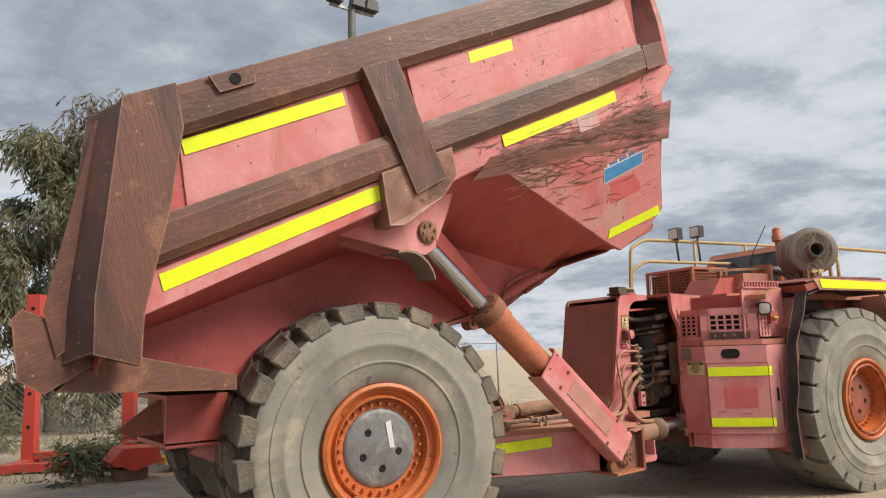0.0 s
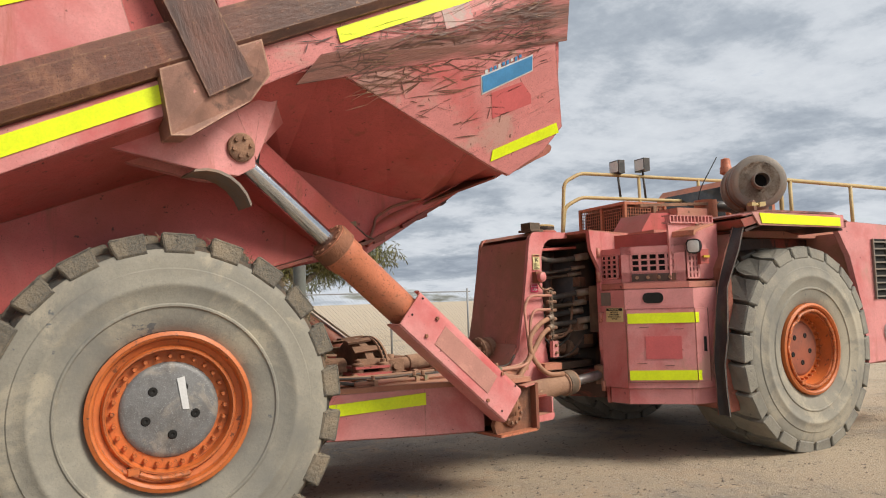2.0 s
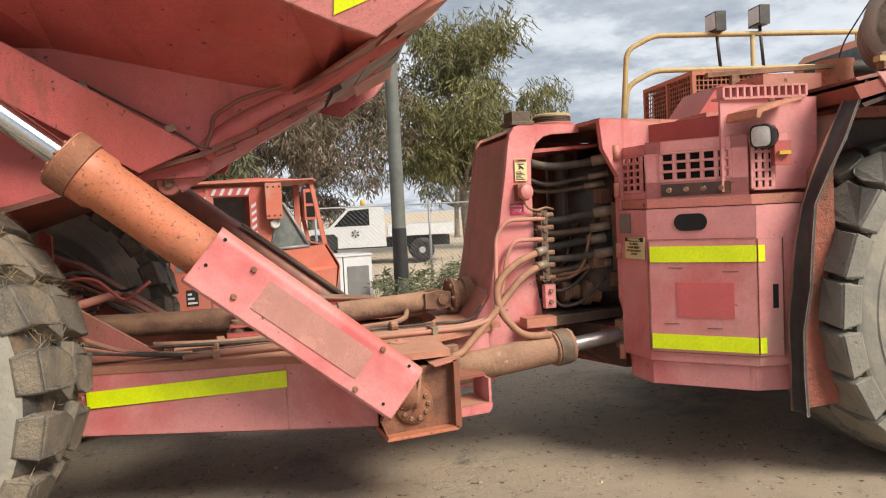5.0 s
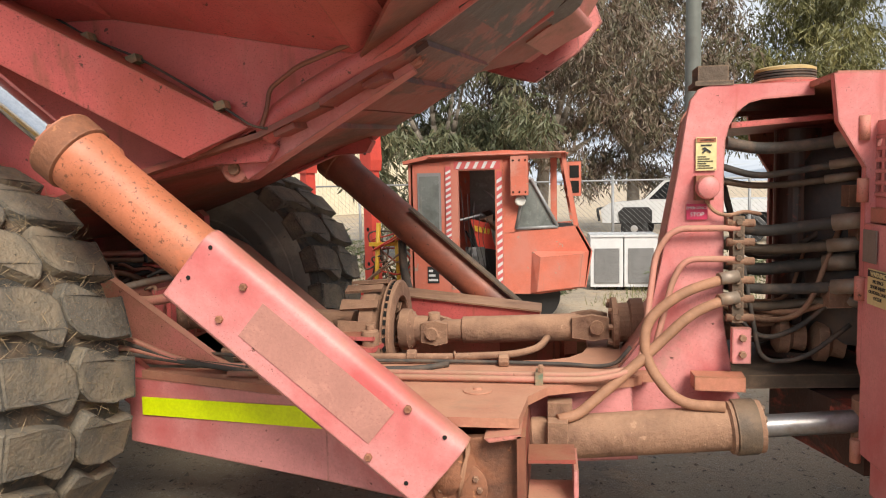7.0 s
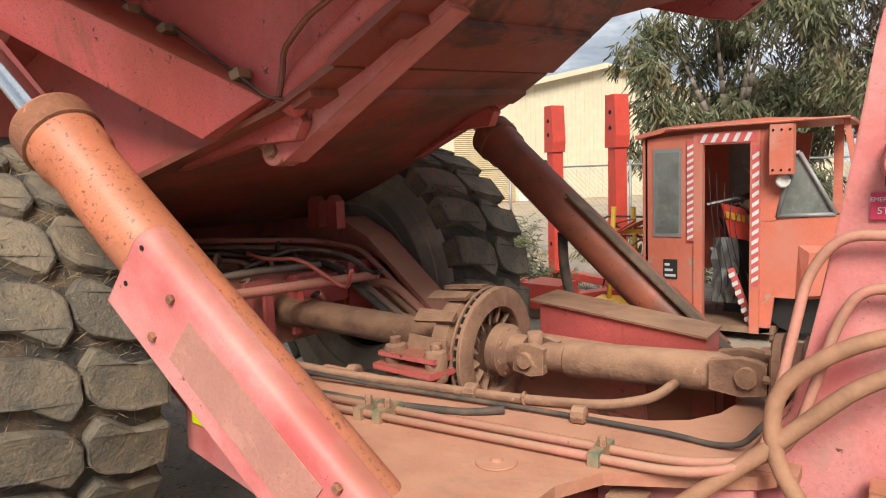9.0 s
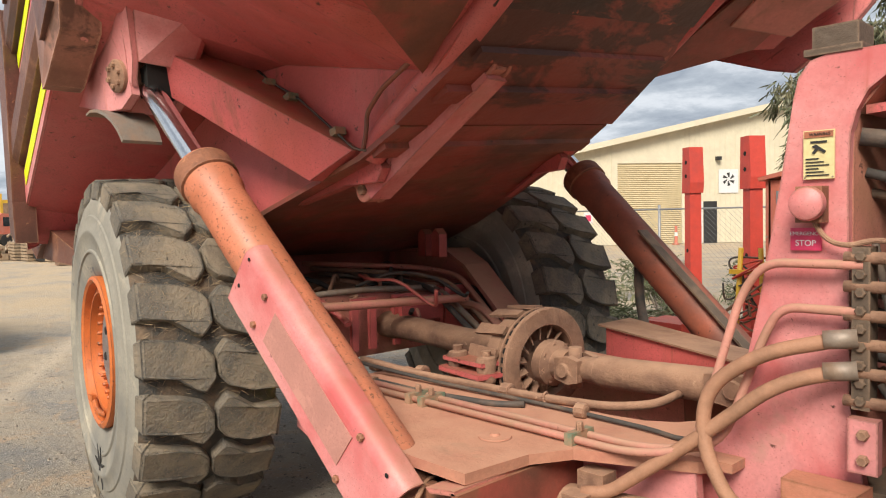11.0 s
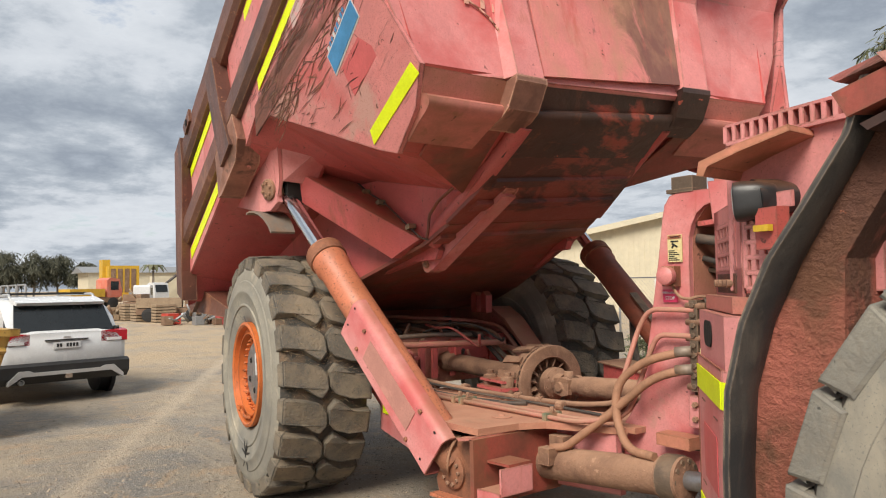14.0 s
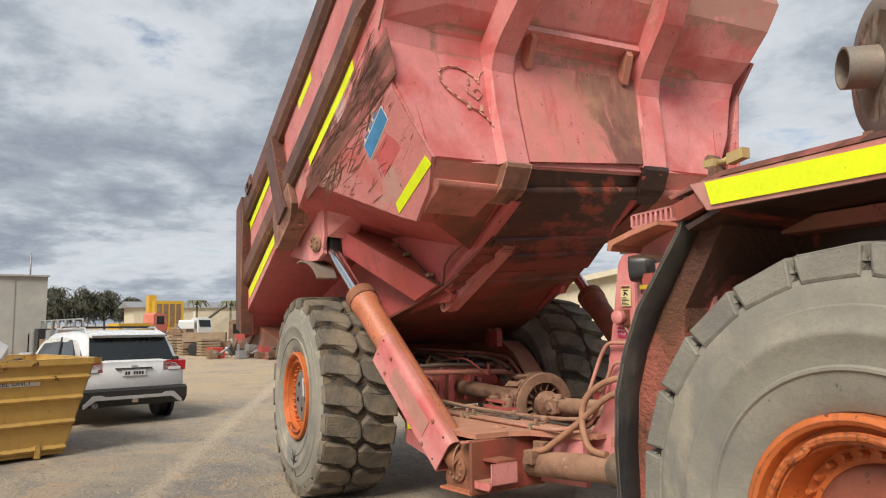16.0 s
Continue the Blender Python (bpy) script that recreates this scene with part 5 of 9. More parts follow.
        part("ram_hose", tube([base + way * 1.25 - upw * 0.12, base + way * 1.1 - upw * 0.3, base + way * 0.7 - upw * 0.55, base + way * 0.5 - upw * 0.75], 0.03, 10, 0.2), hoseblk, r)
    return r


ram(1)
ram(-1)

# -- rear frame --
def slant(bm):
    """Inner parts of the rear frame follow its slew; the near plate stays."""
    for v in bm.verts:
        k = 0.12 * max(0.0, 5.5 - v.co.x) * max(0.0, (v.co.y - 4.95) / 0.5)
        v.co.y += k
    return bm


def rp(name, bm, *args, **kw):
    t = kw.pop("turn", None)
    if t is not None:
        bm.transform(t)
    return part(name, slant(bm), *args, **kw)


def fp(name, bm, mat, label="", bevel=0.0, smooth=False):
    return part(name, slant(bm), mat, rear_frame, label, bevel=bevel, smooth=smooth)


side_out = [(1.6, 0.95), (2.0, 1.25), (3.2, 1.25), (3.65, 0.86), (5.85, 0.84), (5.88, 0.52), (5.3, 0.48), (4.2, 0.49), (3.85, 0.52), (3.55, 0.70), (3.2, 0.95), (2.6, 0.95), (2.0, 0.75)]
rear_frame = part("rear_frame", prism(side_out, "y", 4.90, 4.94), pink, truck, "dusty pink rear chassis frame", bevel=0.006)
fp("frame_plate", prism(side_out, "y", 2 * CY - 4.94, 2 * CY - 4.90), pinkdirt, "far side plate of the frame", bevel=0.006)
deck = bmesh.new()
prism([(4.05, 4.94), (5.95, 4.94), (5.95, 5.96), (5.70, 5.96), (5.70, 5.50), (5.67, 5.36), (5.60, 5.25), (5.50, 5.19), (5.36, 5.16), (4.80, 5.14), (4.05, 5.18)], "z", 0.845, 0.875, deck)
fp("deck_plate", deck, deckdust, "dust-covered deck plate with a cut-out")
fp("deck_plate", box((4.05, 5.70, 0.845), (5.95, 5.96, 0.875)), deckdust, "dust-covered deck plate")
fp("well_plate", box((4.3, 5.18, 0.60), (5.62, 5.72, 0.62)), red, "red bottom of the shaft tunnel")
fp("well_side", box((4.3, 5.17, 0.60), (5.62, 5.18, 0.85)), red)
part("deck_wing", prism([(3.62, 4.942), (3.62, 4.89), (4.60, 4.60), (4.96, 4.44), (5.05, 4.325), (5.40, 4.325), (5.425, 4.60), (5.50, 4.74), (5.86, 4.90), (5.90, 4.942)], "z", 0.836, 0.872), deckdust, rear_frame, "dust-covered deck reaching out to the ram's mount", bevel=0.006)
FLARE = [(3.55, 4.893, 0.53), (4.60, 4.612, 0.49), (5.04, 4.46, 0.485)]
for (xa, ya, za), (xb, yb, zb) in zip(FLARE, FLARE[1:]):
    part("frame_flare", slab([(xa, ya + 0.014, za), (xb, yb + 0.014, zb), (xb, yb + 0.014, 0.834), (xa, ya + 0.014, 0.834)], 0.022), pink, rear_frame, "pink side plate flaring out to the ram's mount", bevel=0.004)
    part("frame_floor", slab([(xa, ya + 0.02, za), (xb, yb + 0.02, zb), (xb, 4.95, zb), (xa, 4.95, za)], 0.02), redgrime, rear_frame)
part("reflective_tape", slab([(3.63, 4.866, 0.752), (4.60, 4.606, 0.803), (4.60, 4.606, 0.715), (3.63, 4.866, 0.668)], 0.005), hi_vis, rear_frame, "bright yellow reflective tape strip")
part("deck_cap", lathe((5.22, 4.66, 0.874), (0, 0, 1), [(0.06, 0), (0.058, 0.004), (0.02, 0.006), (0.014, 0.014), (0, 0.015)], 22), deckdust, rear_frame, "round dusty cap on the deck", smooth=True)
fp("side_rail", prism([(4.55, 0.76), (5.45, 0.76), (5.45, 0.94), (4.55, 1.0)], "y", 6.10, 6.35), red, "red box rail with a dusty top", bevel=0.008)
fp("rail_top", prism([(4.50, 1.003), (5.46, 0.943), (5.46, 0.953), (4.50, 1.013)], "y", 6.08, 6.36), dirty)
# arch over the axle with its pipes
for y0, y1, m in ((5.92, 5.97, pinkdirt), (4.96, 5.0, pinkdirt)):
    fp("axle_arch", prism([(1.9, 0.9), (2.2, 1.38), (3.2, 1.40), (3.42, 1.30), (4.0, 0.88), (3.6, 0.88), (3.25, 1.10), (2.5, 1.10), (2.2, 0.9)], "y", y0, y1), m, "red humped frame plate over the axle", bevel=0.008)
fp("arch_cap", prism([(2.2, 1.385), (3.2, 1.405), (3.43, 1.305), (4.02, 0.885), (4.05, 0.90), (3.45, 1.33), (3.2, 1.43), (2.2, 1.41)], "y", 5.86, 6.02), pinkdirt)
for k in range(2):
    fp("lifting_ear", prism([(3.02 + 0.18 * k, 1.38), (3.12 + 0.18 * k, 1.38), (3.12 + 0.18 * k, 1.54), (3.07 + 0.18 * k, 1.58), (3.02 + 0.18 * k, 1.54)], "y", 5.78, 5.83), red, bevel=0.01)
fp("cross_member", box((3.20, 5.0, 0.80), (3.34, 5.92, 1.20)), pinkdirt, "dusty red cross member")
fp("cross_member", box((1.95, 4.55, 0.85), (2.1, 6.2, 1.46)), pinkdirt, "grimy red cross member behind the axle")
fp("valve_block", box((3.36, 5.46, 1.00), (3.50, 5.70, 1.16), box((3.34, 5.72, 0.9), (3.48, 5.86, 1.2))), red, bevel=0.01)
for k, (y, z) in enumerate(((5.78, 1.30), (5.72, 1.26), (5.66, 1.22), (5.60, 1.24))):
    fp("frame_pipe", tube([(2.7, y - 0.5 + k * 0.1, z + 0.06), (3.05, y, z), (3.42, y + 0.06, z - 0.04), (3.95, y + 0.06, 0.92), (4.15, y + 0.02, 0.90)], 0.017, 8, 0.1), (pinkdirt, dirty, steel, hoseblk)[k], "dusty hydraulic pipe over the axle")
fp("bridge_pipe", tube([(3.30, 4.98, 1.20), (3.36, 5.3, 1.22), (3.36, 5.80, 1.18), (3.9, 5.9, 0.93)], 0.02, 8, 0.12), steel, "pale pipe across the axle")
for k in range(5):
    x, y = 2.75 + 0.13 * k, 5.05 + 0.14 * k
    fp("loose_hose", tube([(x, y, 1.12), (x + 0.08, y + 0.15, 1.30 - 0.03 * k), (x + 0.25, y + 0.28, 1.20), (x + 0.4, y + 0.3, 1.0)], 0.016, 8, 0.15), (hoseblk, hose)[k % 2], "dusty loose hydraulic hose")
# rear axle and its differential
axle = rp("rear_axle", rod((2.645, 4.55, 0.935), (2.645, 6.35, 0.935), 0.17, 24), dirty, truck, "dust-caked rear axle housing", smooth=True)
rp("differential", lathe((2.55, CY, 0.95), (1, 0, 0), [(0.30, -0.25), (0.34, 0.0), (0.28, 0.25), (0.16, 0.42), (0.12, 0.55)], 28), dirty, axle, "round dust-caked differential", smooth=True)
rp("axle_stop", box((3.02, 4.60, 0.80), (3.20, 4.88, 1.08)), red, axle, bevel=0.02)
tb = rp("battery_shelf", box((1.42, 4.80, 1.02), (1.84, 4.84, 1.30), box((1.42, 4.80, 1.0), (1.84, 5.22, 1.03), box((1.42, 4.80, 1.30), (1.84, 5.22, 1.33), box((1.82, 4.80, 1.0), (1.85, 5.22, 1.33))))), red, truck, "red box shelf behind the wheel")

# drive shaft: tube, joints, brake disc
shaft = rp("drive_shaft", lathe((4.94, 5.50, 0.935), (1, 0, 0.055), [(0.050, 0), (0.058, 0.02), (0.058, 0.11), (0.070, 0.12), (0.072, 0.22), (0.070, 0.24), (0.070, 0.70), (0.056, 0.74)], 28), dirty, truck, "dust-caked drive shaft with joints", smooth=True)


def yoke(x, z, w, r):
    for sgn in (1, -1):
        rp("joint_yoke", prism([(x - 0.02, z - 0.05), (x + w * 0.5, z - 0.065), (x + w, z - 0.05), (x + w, z + 0.05), (x + w * 0.5, z + 0.065), (x - 0.02, z + 0.05)], "y", 5.50 + sgn * r - 0.018, 5.50 + sgn * r + 0.018), dirty, shaft, bevel=0.014)


yoke(4.86, 0.935, 0.12, 0.062)
rp("joint_cross", rod((4.90, 5.40, 0.935), (4.90, 5.60, 0.935), 0.032, 14), dirty, shaft)
rp("joint_cross", rod((4.90, 5.50, 0.84), (4.90, 5.50, 1.03), 0.032, 14), dirty, shaft)
yoke(5.64, 0.985, 0.16, 0.068)
rp("joint_cross", rod((5.74, 5.39, 0.99), (5.74, 5.61, 0.99), 0.034, 14), dirty, shaft)
rp("end_flange", lathe((5.81, 5.50, 0.995), (1, 0, 0.05), [(0.11, 0), (0.13, 0.01), (0.13, 0.035), (0.10, 0.04), (0.10, 0.09), (0.12, 0.10), (0.12, 0.16)], 24), dirty, shaft, "bolted shaft flange")
for i in range(8):
    a = i * math.pi / 4
    rp("flange_bolt", rod((5.795, 5.5 + math.cos(a) * 0.11, 0.995 + math.sin(a) * 0.11), (5.825, 5.5 + math.cos(a) * 0.11, 0.995 + math.sin(a) * 0.11), 0.014, 6), dirty, shaft)
rp("input_flange", lathe((4.72, 5.50, 0.935), (1, 0, 0), [(0.11, 0), (0.11, 0.05), (0.075, 0.08), (0.075, 0.15)], 24), dirty, shaft, smooth=True)
for i in range(8):
    a = i * math.pi / 4 + 0.2
    rp("flange_bolt", rod((4.76, 5.5 + math.cos(a) * 0.09, 0.935 + math.sin(a) * 0.09), (4.785, 5.5 + math.cos(a) * 0.09, 0.935 + math.sin(a) * 0.09), 0.012, 6), dirty, shaft)
rp("rear_shaft", lathe((3.30, 5.47, 0.98), (1.15, 0.02, -0.03), [(0.075, 0), (0.085, 0.03), (0.085, 0.14), (0.068, 0.17), (0.072, 0.20), (0.072, 0.85), (0.078, 0.87), (0.078, 1.15)], 26), dirty, shaft, "olive-brown rear drive shaft", smooth=True)
disc = rp("brake_disc", lathe((4.66, 5.50, 0.935), (1, 0, 0), [(0.255, 0), (0.265, 0.006), (0.265, 0.014), (0.252, 0.017), (0.252, 0.034), (0.265, 0.037), (0.265, 0.052), (0.258, 0.058), (0.182, 0.058), (0.176, 0.05), (0.176, -0.03)], 56, cap=False), dirty, truck, "dust-caked parking brake disc", smooth=True)
rp("brake_disc_rear", lathe((4.52, 5.50, 0.935), (1, 0, 0), [(0.20, 0), (0.235, 0.02), (0.235, 0.09), (0.20, 0.12)], 40), dirty, disc, smooth=True)
for i in range(6):
    a = radians(35 + i * 26)
    c = Vector((0, math.cos(a), math.sin(a)))
    t = Vector((0, -math.sin(a), math.cos(a)))
    o = Vector((4.44, 5.50, 0.935)) + c * 0.245
    e = Vector((4.645, 5.50, 0.935)) + c * 0.262
    rp("caliper_strap", slab([o + t * 0.03, o - t * 0.03, e - t * 0.022, e + t * 0.022], 0.016), dirty, disc, "dusty strap over the brake", bevel=0.005)
for i in range(14):
    a = 2 * math.pi * i / 14
    c, t = Vector((0, math.cos(a), math.sin(a))), Vector((0, -math.sin(a), math.cos(a)))
    o = Vector((4.655, 5.50, 0.935))
    rp("fan_vane", slab([o + c * 0.10 + t * 0.02, o + c * 0.178 + t * 0.05, o + c * 0.178 + t * 0.06 + Vector((0.035, 0, 0)), o + c * 0.10 + t * 0.045 + Vector((0.035, 0, 0))], 0.008), dirty, disc, "dusty cooling vane inside the brake disc")
for i in range(36):
    a = 2 * math.pi * i / 36
    rp("vent_slot", box((4.679, -0.013, -0.012), (4.692, 0.013, 0.012)), dark, disc, turn=Matrix.Translation((0.0, 5.50, 0.935)) @ Matrix.Rotation(a, 4, "X") @ Matrix.Translation((0, 0, 0.248)))
mount = rp("brake_mount", prism([(4.34, 5.16), (4.66, 5.13), (4.70, 5.32), (4.36, 5.34)], "z", 0.90, 0.925), red, truck, "red plate mount with rubber bushes", bevel=0.006)
rp("mount_plate", prism([(4.36, 5.17), (4.66, 5.15), (4.68, 5.30), (4.38, 5.32)], "z", 0.955, 0.975), red, mount, bevel=0.006)
for x, y in ((4.41, 5.215), (4.63, 5.20)):
    rp("rubber_bush", lathe((x, y, 0.875), (0, 0, 1), [(0.042, 0), (0.048, 0.02), (0.042, 0.05), (0.048, 0.10), (0.04, 0.12), (0.022, 0.125), (0.022, 0.15), (0, 0.15)], 18), dirty, mount, smooth=True)
# cables and pipes on the deck
cables = [([(3.95, 5.02, 0.93), (4.3, 5.06, 0.90), (4.75, 5.10, 0.895), (5.05, 5.12, 0.895), (5.35, 5.20, 0.895), (5.46, 5.34, 0.90), (5.50, 5.46, 0.93)], 0.018, dirty, 0.15),
          ([(3.9, 4.98, 0.93), (4.5, 5.03, 0.895), (5.2, 5.07, 0.89), (5.60, 5.06, 0.89), (5.72, 5.04, 0.885), (5.80, 5.03, 0.90), (5.86, 5.02, 0.98)], 0.009, hoseblk, 0.1),
          ([(4.15, 4.86, 0.90), (4.6, 4.90, 0.885), (4.95, 4.96, 0.885), (5.05, 5.02, 0.89)], 0.014, hoseblk, 0.1)]
for pts, r, m, bd in cables:
    rp("deck_cable", tube(pts, r, 8, bd), m, truck, "dusty cable lying on the deck")
coil = [Vector((5.06, 5.125, 0.897)).lerp(Vector((5.36, 5.215, 0.897)), i / 160) + Vector((0, 0.022 * math.cos(i * 0.72), 0.022 * math.sin(i * 0.72))) for i in range(161)]
rp("cable_spiral", tube(coil, 0.006, 5, 0.0), dirty, truck, "spiral wrap round a deck cable")
for k in range(2):
    y = 4.78 + 0.075 * k
    part("deck_pipe", tube([(4.10, y, 0.892), (5.70, y, 0.892), (5.88 + 0.05 * k, y + 0.05, 0.93), (5.96 + 0.07 * k, 4.98, 1.40 - 0.12 * k), (6.03 + 0.05 * k, 4.98, 1.50 - 0.13 * k), (6.30, 4.98, 1.50 - 0.13 * k)], 0.0135, 10, 0.10), pipedust, truck, "dusty pink hydraulic pipe bending up the hitch column")
for x in (4.25, 4.62, 4.70, 5.45):
    cl = part("pipe_clamp", box((x, 4.755, 0.872), (x + 0.032, 4.885, 0.914)), green if x > 4.5 else dirty, truck, "pipe clamp with flaking green paint", bevel=0.008)
    bolt((x + 0.022, 4.815, 0.915), (0, 0, 1), 0.014, 0.03, cl)
for k in range(4):
    part("axle_hose", tube([(3.30, 4.72 + 0.05 * k, 0.90 + 0.03 * k), (3.55, 4.80, 0.98 + 0.03 * k), (3.85, 4.84, 0.93), (4.2, 4.84 + 0.03 * k, 0.88)], 0.013, 8, 0.1), (hoseblk, pinkdirt)[k % 2], truck, "dusty hose along the frame")

# lower pivot of the near ram, with its foot step
for s in (1, -1):
    flip = MIRROR if s == -1 else None

    def mp(*args, **kw):
        return part_of(*args, turn=flip, **kw)
    pv = mp("ram_mount", prism([(5.06, 0.78), (5.30, 0.80), (5.40, 0.80), (5.40, 0.47), (5.05, 0.46), (5.02, 0.54), (5.10, 0.70)], "y", 4.33, 4.37), collarpaint, truck, "rust-edged open bracket of the ram's lower pin", bevel=0.006)
    mp("mount_back", prism([(5.06, 0.80), (5.39, 0.80), (5.39, 0.50), (5.08, 0.50)], "y", 4.56, 4.94), redgrime, pv, "dusty back of the bracket", bevel=0.01)
    mp("mount_rim", box((5.395, 4.27, 0.475), (5.425, 4.94, 0.825)), redgrime, pv, "red side flange of the bracket", bevel=0.006)
    mp("mount_rim", prism([(5.03, 0.455), (5.41, 0.465), (5.41, 0.485), (5.04, 0.475)], "y", 4.27, 4.94), orange, pv, "rust-orange bottom flange", bevel=0.006)
    mp("mount_rim", prism([(5.30, 0.80), (5.41, 0.82), (5.41, 0.835), (5.28, 0.815)], "y", 4.27, 4.94), pinkdirt, pv, bevel=0.004)
    yo = 4.33
    mp("pin_flange", lathe((5.19, yo, 0.615), (0, -1, 0), [(0.098, 0), (0.098, 0.02), (0.085, 0.03), (0, 0.03)], 28), collarpaint, pv, "round bolted pin flange", smooth=True)
    for i in range(10):
        a = i * math.pi / 5
        bolt((5.19 + math.cos(a) * 0.07, yo - 0.03, 0.615 + math.sin(a) * 0.07), (0, -1, 0), 0.012, 0.012, pv, turn=flip)
    for k in range(2):
        mp("grease_line", tube([(5.19, yo - 0.05, 0.60), (5.20 + 0.01 * k, yo - 0.06, 0.70), (5.23 - 0.01 * k, yo - 0.04, 0.77), (5.20, yo + 0.02, 0.80), (5.18, 4.42, 0.79)], 0.007, 6), hose, pv, "twisted grease line")
    st = mp("foot_step", prism([(5.43, 0.555), (5.60, 0.56), (5.60, 0.575), (5.43, 0.57)], "y", 4.30, 4.52), pinkdirt, pv, "small bent pink foot step", bevel=0.004)
    mp("step_lip", prism([(5.43, 0.52), (5.585, 0.525), (5.605, 0.55), (5.605, 0.578), (5.43, 0.573)], "y", 4.285, 4.298), pink, st, bevel=0.004)
    mp("step_side", prism([(5.592, 0.562), (5.608, 0.562), (5.608, 0.70), (5.592, 0.70)], "y", 4.30, 4.52), pink, st, bevel=0.004)
    mp("step_top", prism([(5.43, 0.695), (5.60, 0.70), (5.60, 0.715), (5.43, 0.71)], "y", 4.36, 4.52), redgrime, st, bevel=0.004)
    # steering cylinder
    ya = 4.80
    sc = mp("steering_ram", lathe((5.42, ya, 0.63), (1, 0, 0.09), [(0.07, 0), (0.09, 0.02), (0.09, 0.80), (0.105, 0.81), (0.105, 0.93), (0.06, 0.94)], 26), dirty if s == 1 else red, truck, "dusty steering cylinder with a chromed rod", smooth=True)
    mp("ram_gland", lathe((6.235, ya, 0.704), (1, 0, 0.09), [(0.10, 0), (0.112, 0.008), (0.112, 0.085), (0.10, 0.10), (0.06, 0.105)], 26), darkstop, sc, "dark bolted gland of the cylinder", smooth=True)
    for i in range(10):
        a = i * math.pi / 5
        mp("gland_bolt", rod((6.325, ya + math.cos(a) * 0.085, 0.712 + math.sin(a) * 0.085), (6.35, ya + math.cos(a) * 0.085, 0.714 + math.sin(a) * 0.085), 0.014, 6), darkstop, sc)
    mp("hose_block", box((5.50, ya - 0.13, 0.655), (5.58, ya - 0.06, 0.745)), dirty, sc, bevel=0.006)
    mp("piston_rod", rod((6.33, ya, 0.71), (6.72, ya, 0.745), 0.045, 20), dullrod, sc, "dull grey piston rod", smooth=True)
    mp("rod_clevis", lathe((6.78, ya, 0.66), (0, 0, 1), [(0.09, 0), (0.09, 0.17)], 18), dirty, sc)
    mp("ram_port", box((5.50, ya - 0.04, 0.70), (5.60, ya + 0.04, 0.80)), dirty, sc, bevel=0.01)

# -- hitch tower of the rear frame --
col = [(5.80, 0.86), (5.92, 1.02), (5.99, 1.35), (6.06, 1.75), (6.095, 1.98), (6.108, 2.04), (6.14, 2.085), (6.19, 2.10), (6.60, 2.10), (6.60, 2.045), (6.40, 2.035), (6.34, 2.02), (6.295, 1.985), (6.265, 1.93), (6.25, 1.87), (6.245, 1.75), (6.25, 1.10), (6.30, 0.80), (6.36, 0.70), (6.36, 0.60), (5.80, 0.60)]
tower = part("hitch_tower", prism(col, "y", 5.03, 5.07), pink, truck, "pink hitch column with an arched top", bevel=0.012)


def skewed(bm):
    """The column's depth follows the slew of the rear half."""
    for v in bm.verts:
        v.co.x += 0.13 * max(0.0, v.co.y - 5.05)
    return bm


part("tower_plate", skewed(prism(col, "y", 2 * CY - 5.03, 2 * CY - 4.99)), pinkdirt, tower, bevel=0.008)
part("tower_back", skewed(slab([(5.81, 5.06, 0.86), (5.81, 5.9, 0.86), (5.94, 5.9, 1.06), (5.94, 5.06, 1.06)], 0.02)), pinkdirt, tower)
part("tower_back", skewed(slab([(5.94, 5.06, 1.06), (5.94, 5.9, 1.06), (6.12, 5.9, 2.02), (6.12, 5.06, 2.02)], 0.02)), pinkdirt, tower, "dusty sloping back plate of the column")
part("column_face", skewed(slab([(6.236, 5.06, 0.86), (6.236, 5.86, 0.86), (6.24, 5.86, 1.93), (6.24, 5.06, 1.93)], 0.02)), pinkdirt, tower, "dusty inner face of the column")
part("column_face", skewed(slab([(6.25, 5.06, 1.93), (6.25, 5.86, 1.93), (6.33, 5.86, 2.03), (6.33, 5.06, 2.03)], 0.02)), pinkdirt, tower)
part("tower_top", skewed(prism([(6.14, 2.06), (6.58, 2.06), (6.58, 2.09), (6.18, 2.095)], "y", 5.06, 5.87)), pinkdirt, tower)
part("tower_shelf", prism([(6.28, 1.92), (6.75, 1.95), (6.75, 1.97), (6.28, 1.945)], "y", 5.06, 5.85), red, tower)
part("hinge_plate", prism([(6.25, 5.02), (6.95, 5.10), (6.95, 5.8), (6.25, 5.88)], "z", 0.80, 0.86), darkstop, tower, "dusty lower hinge plate")
part("hinge_pin_cap", lathe((6.58, 5.36, 2.09), (0, 0, 1), [(0.15, 0), (0.15, 0.045), (0.135, 0.055), (0.0, 0.055)], 32), red, tower, "round red cap over the hinge pin", smooth=True)
for k in range(3):
    part("cap_ring", lathe((6.58, 5.36, 2.145 + 0.013 * k), (0, 0, 1), [(0.125, 0), (0.131, 0.003), (0.131, 0.009), (0.125, 0.012)], 30), hoseblk, tower, smooth=True)
part("cap_lid", lathe((6.58, 5.36, 2.184), (0, 0, 1), [(0.13, 0), (0.13, 0.012), (0.11, 0.02), (0, 0.022)], 30), cream, tower, "dusty cream lid", smooth=True)
part("hinge_drum", lathe((6.66, 5.42, 0.88), (0, 0, 1), [(0.17, 0), (0.17, 0.03), (0.10, 0.05), (0.10, 1.05)], 28), grimy, tower)
bk = part("stop_block", box((6.14, 5.05, 2.118), (6.264, 5.18, 2.184)), darkstop, tower, "dusty steel stop block", bevel=0.008)
part("stop_foot", box((6.125, 5.025, 2.098), (6.28, 5.20, 2.118)), darkstop, tower, bevel=0.004)
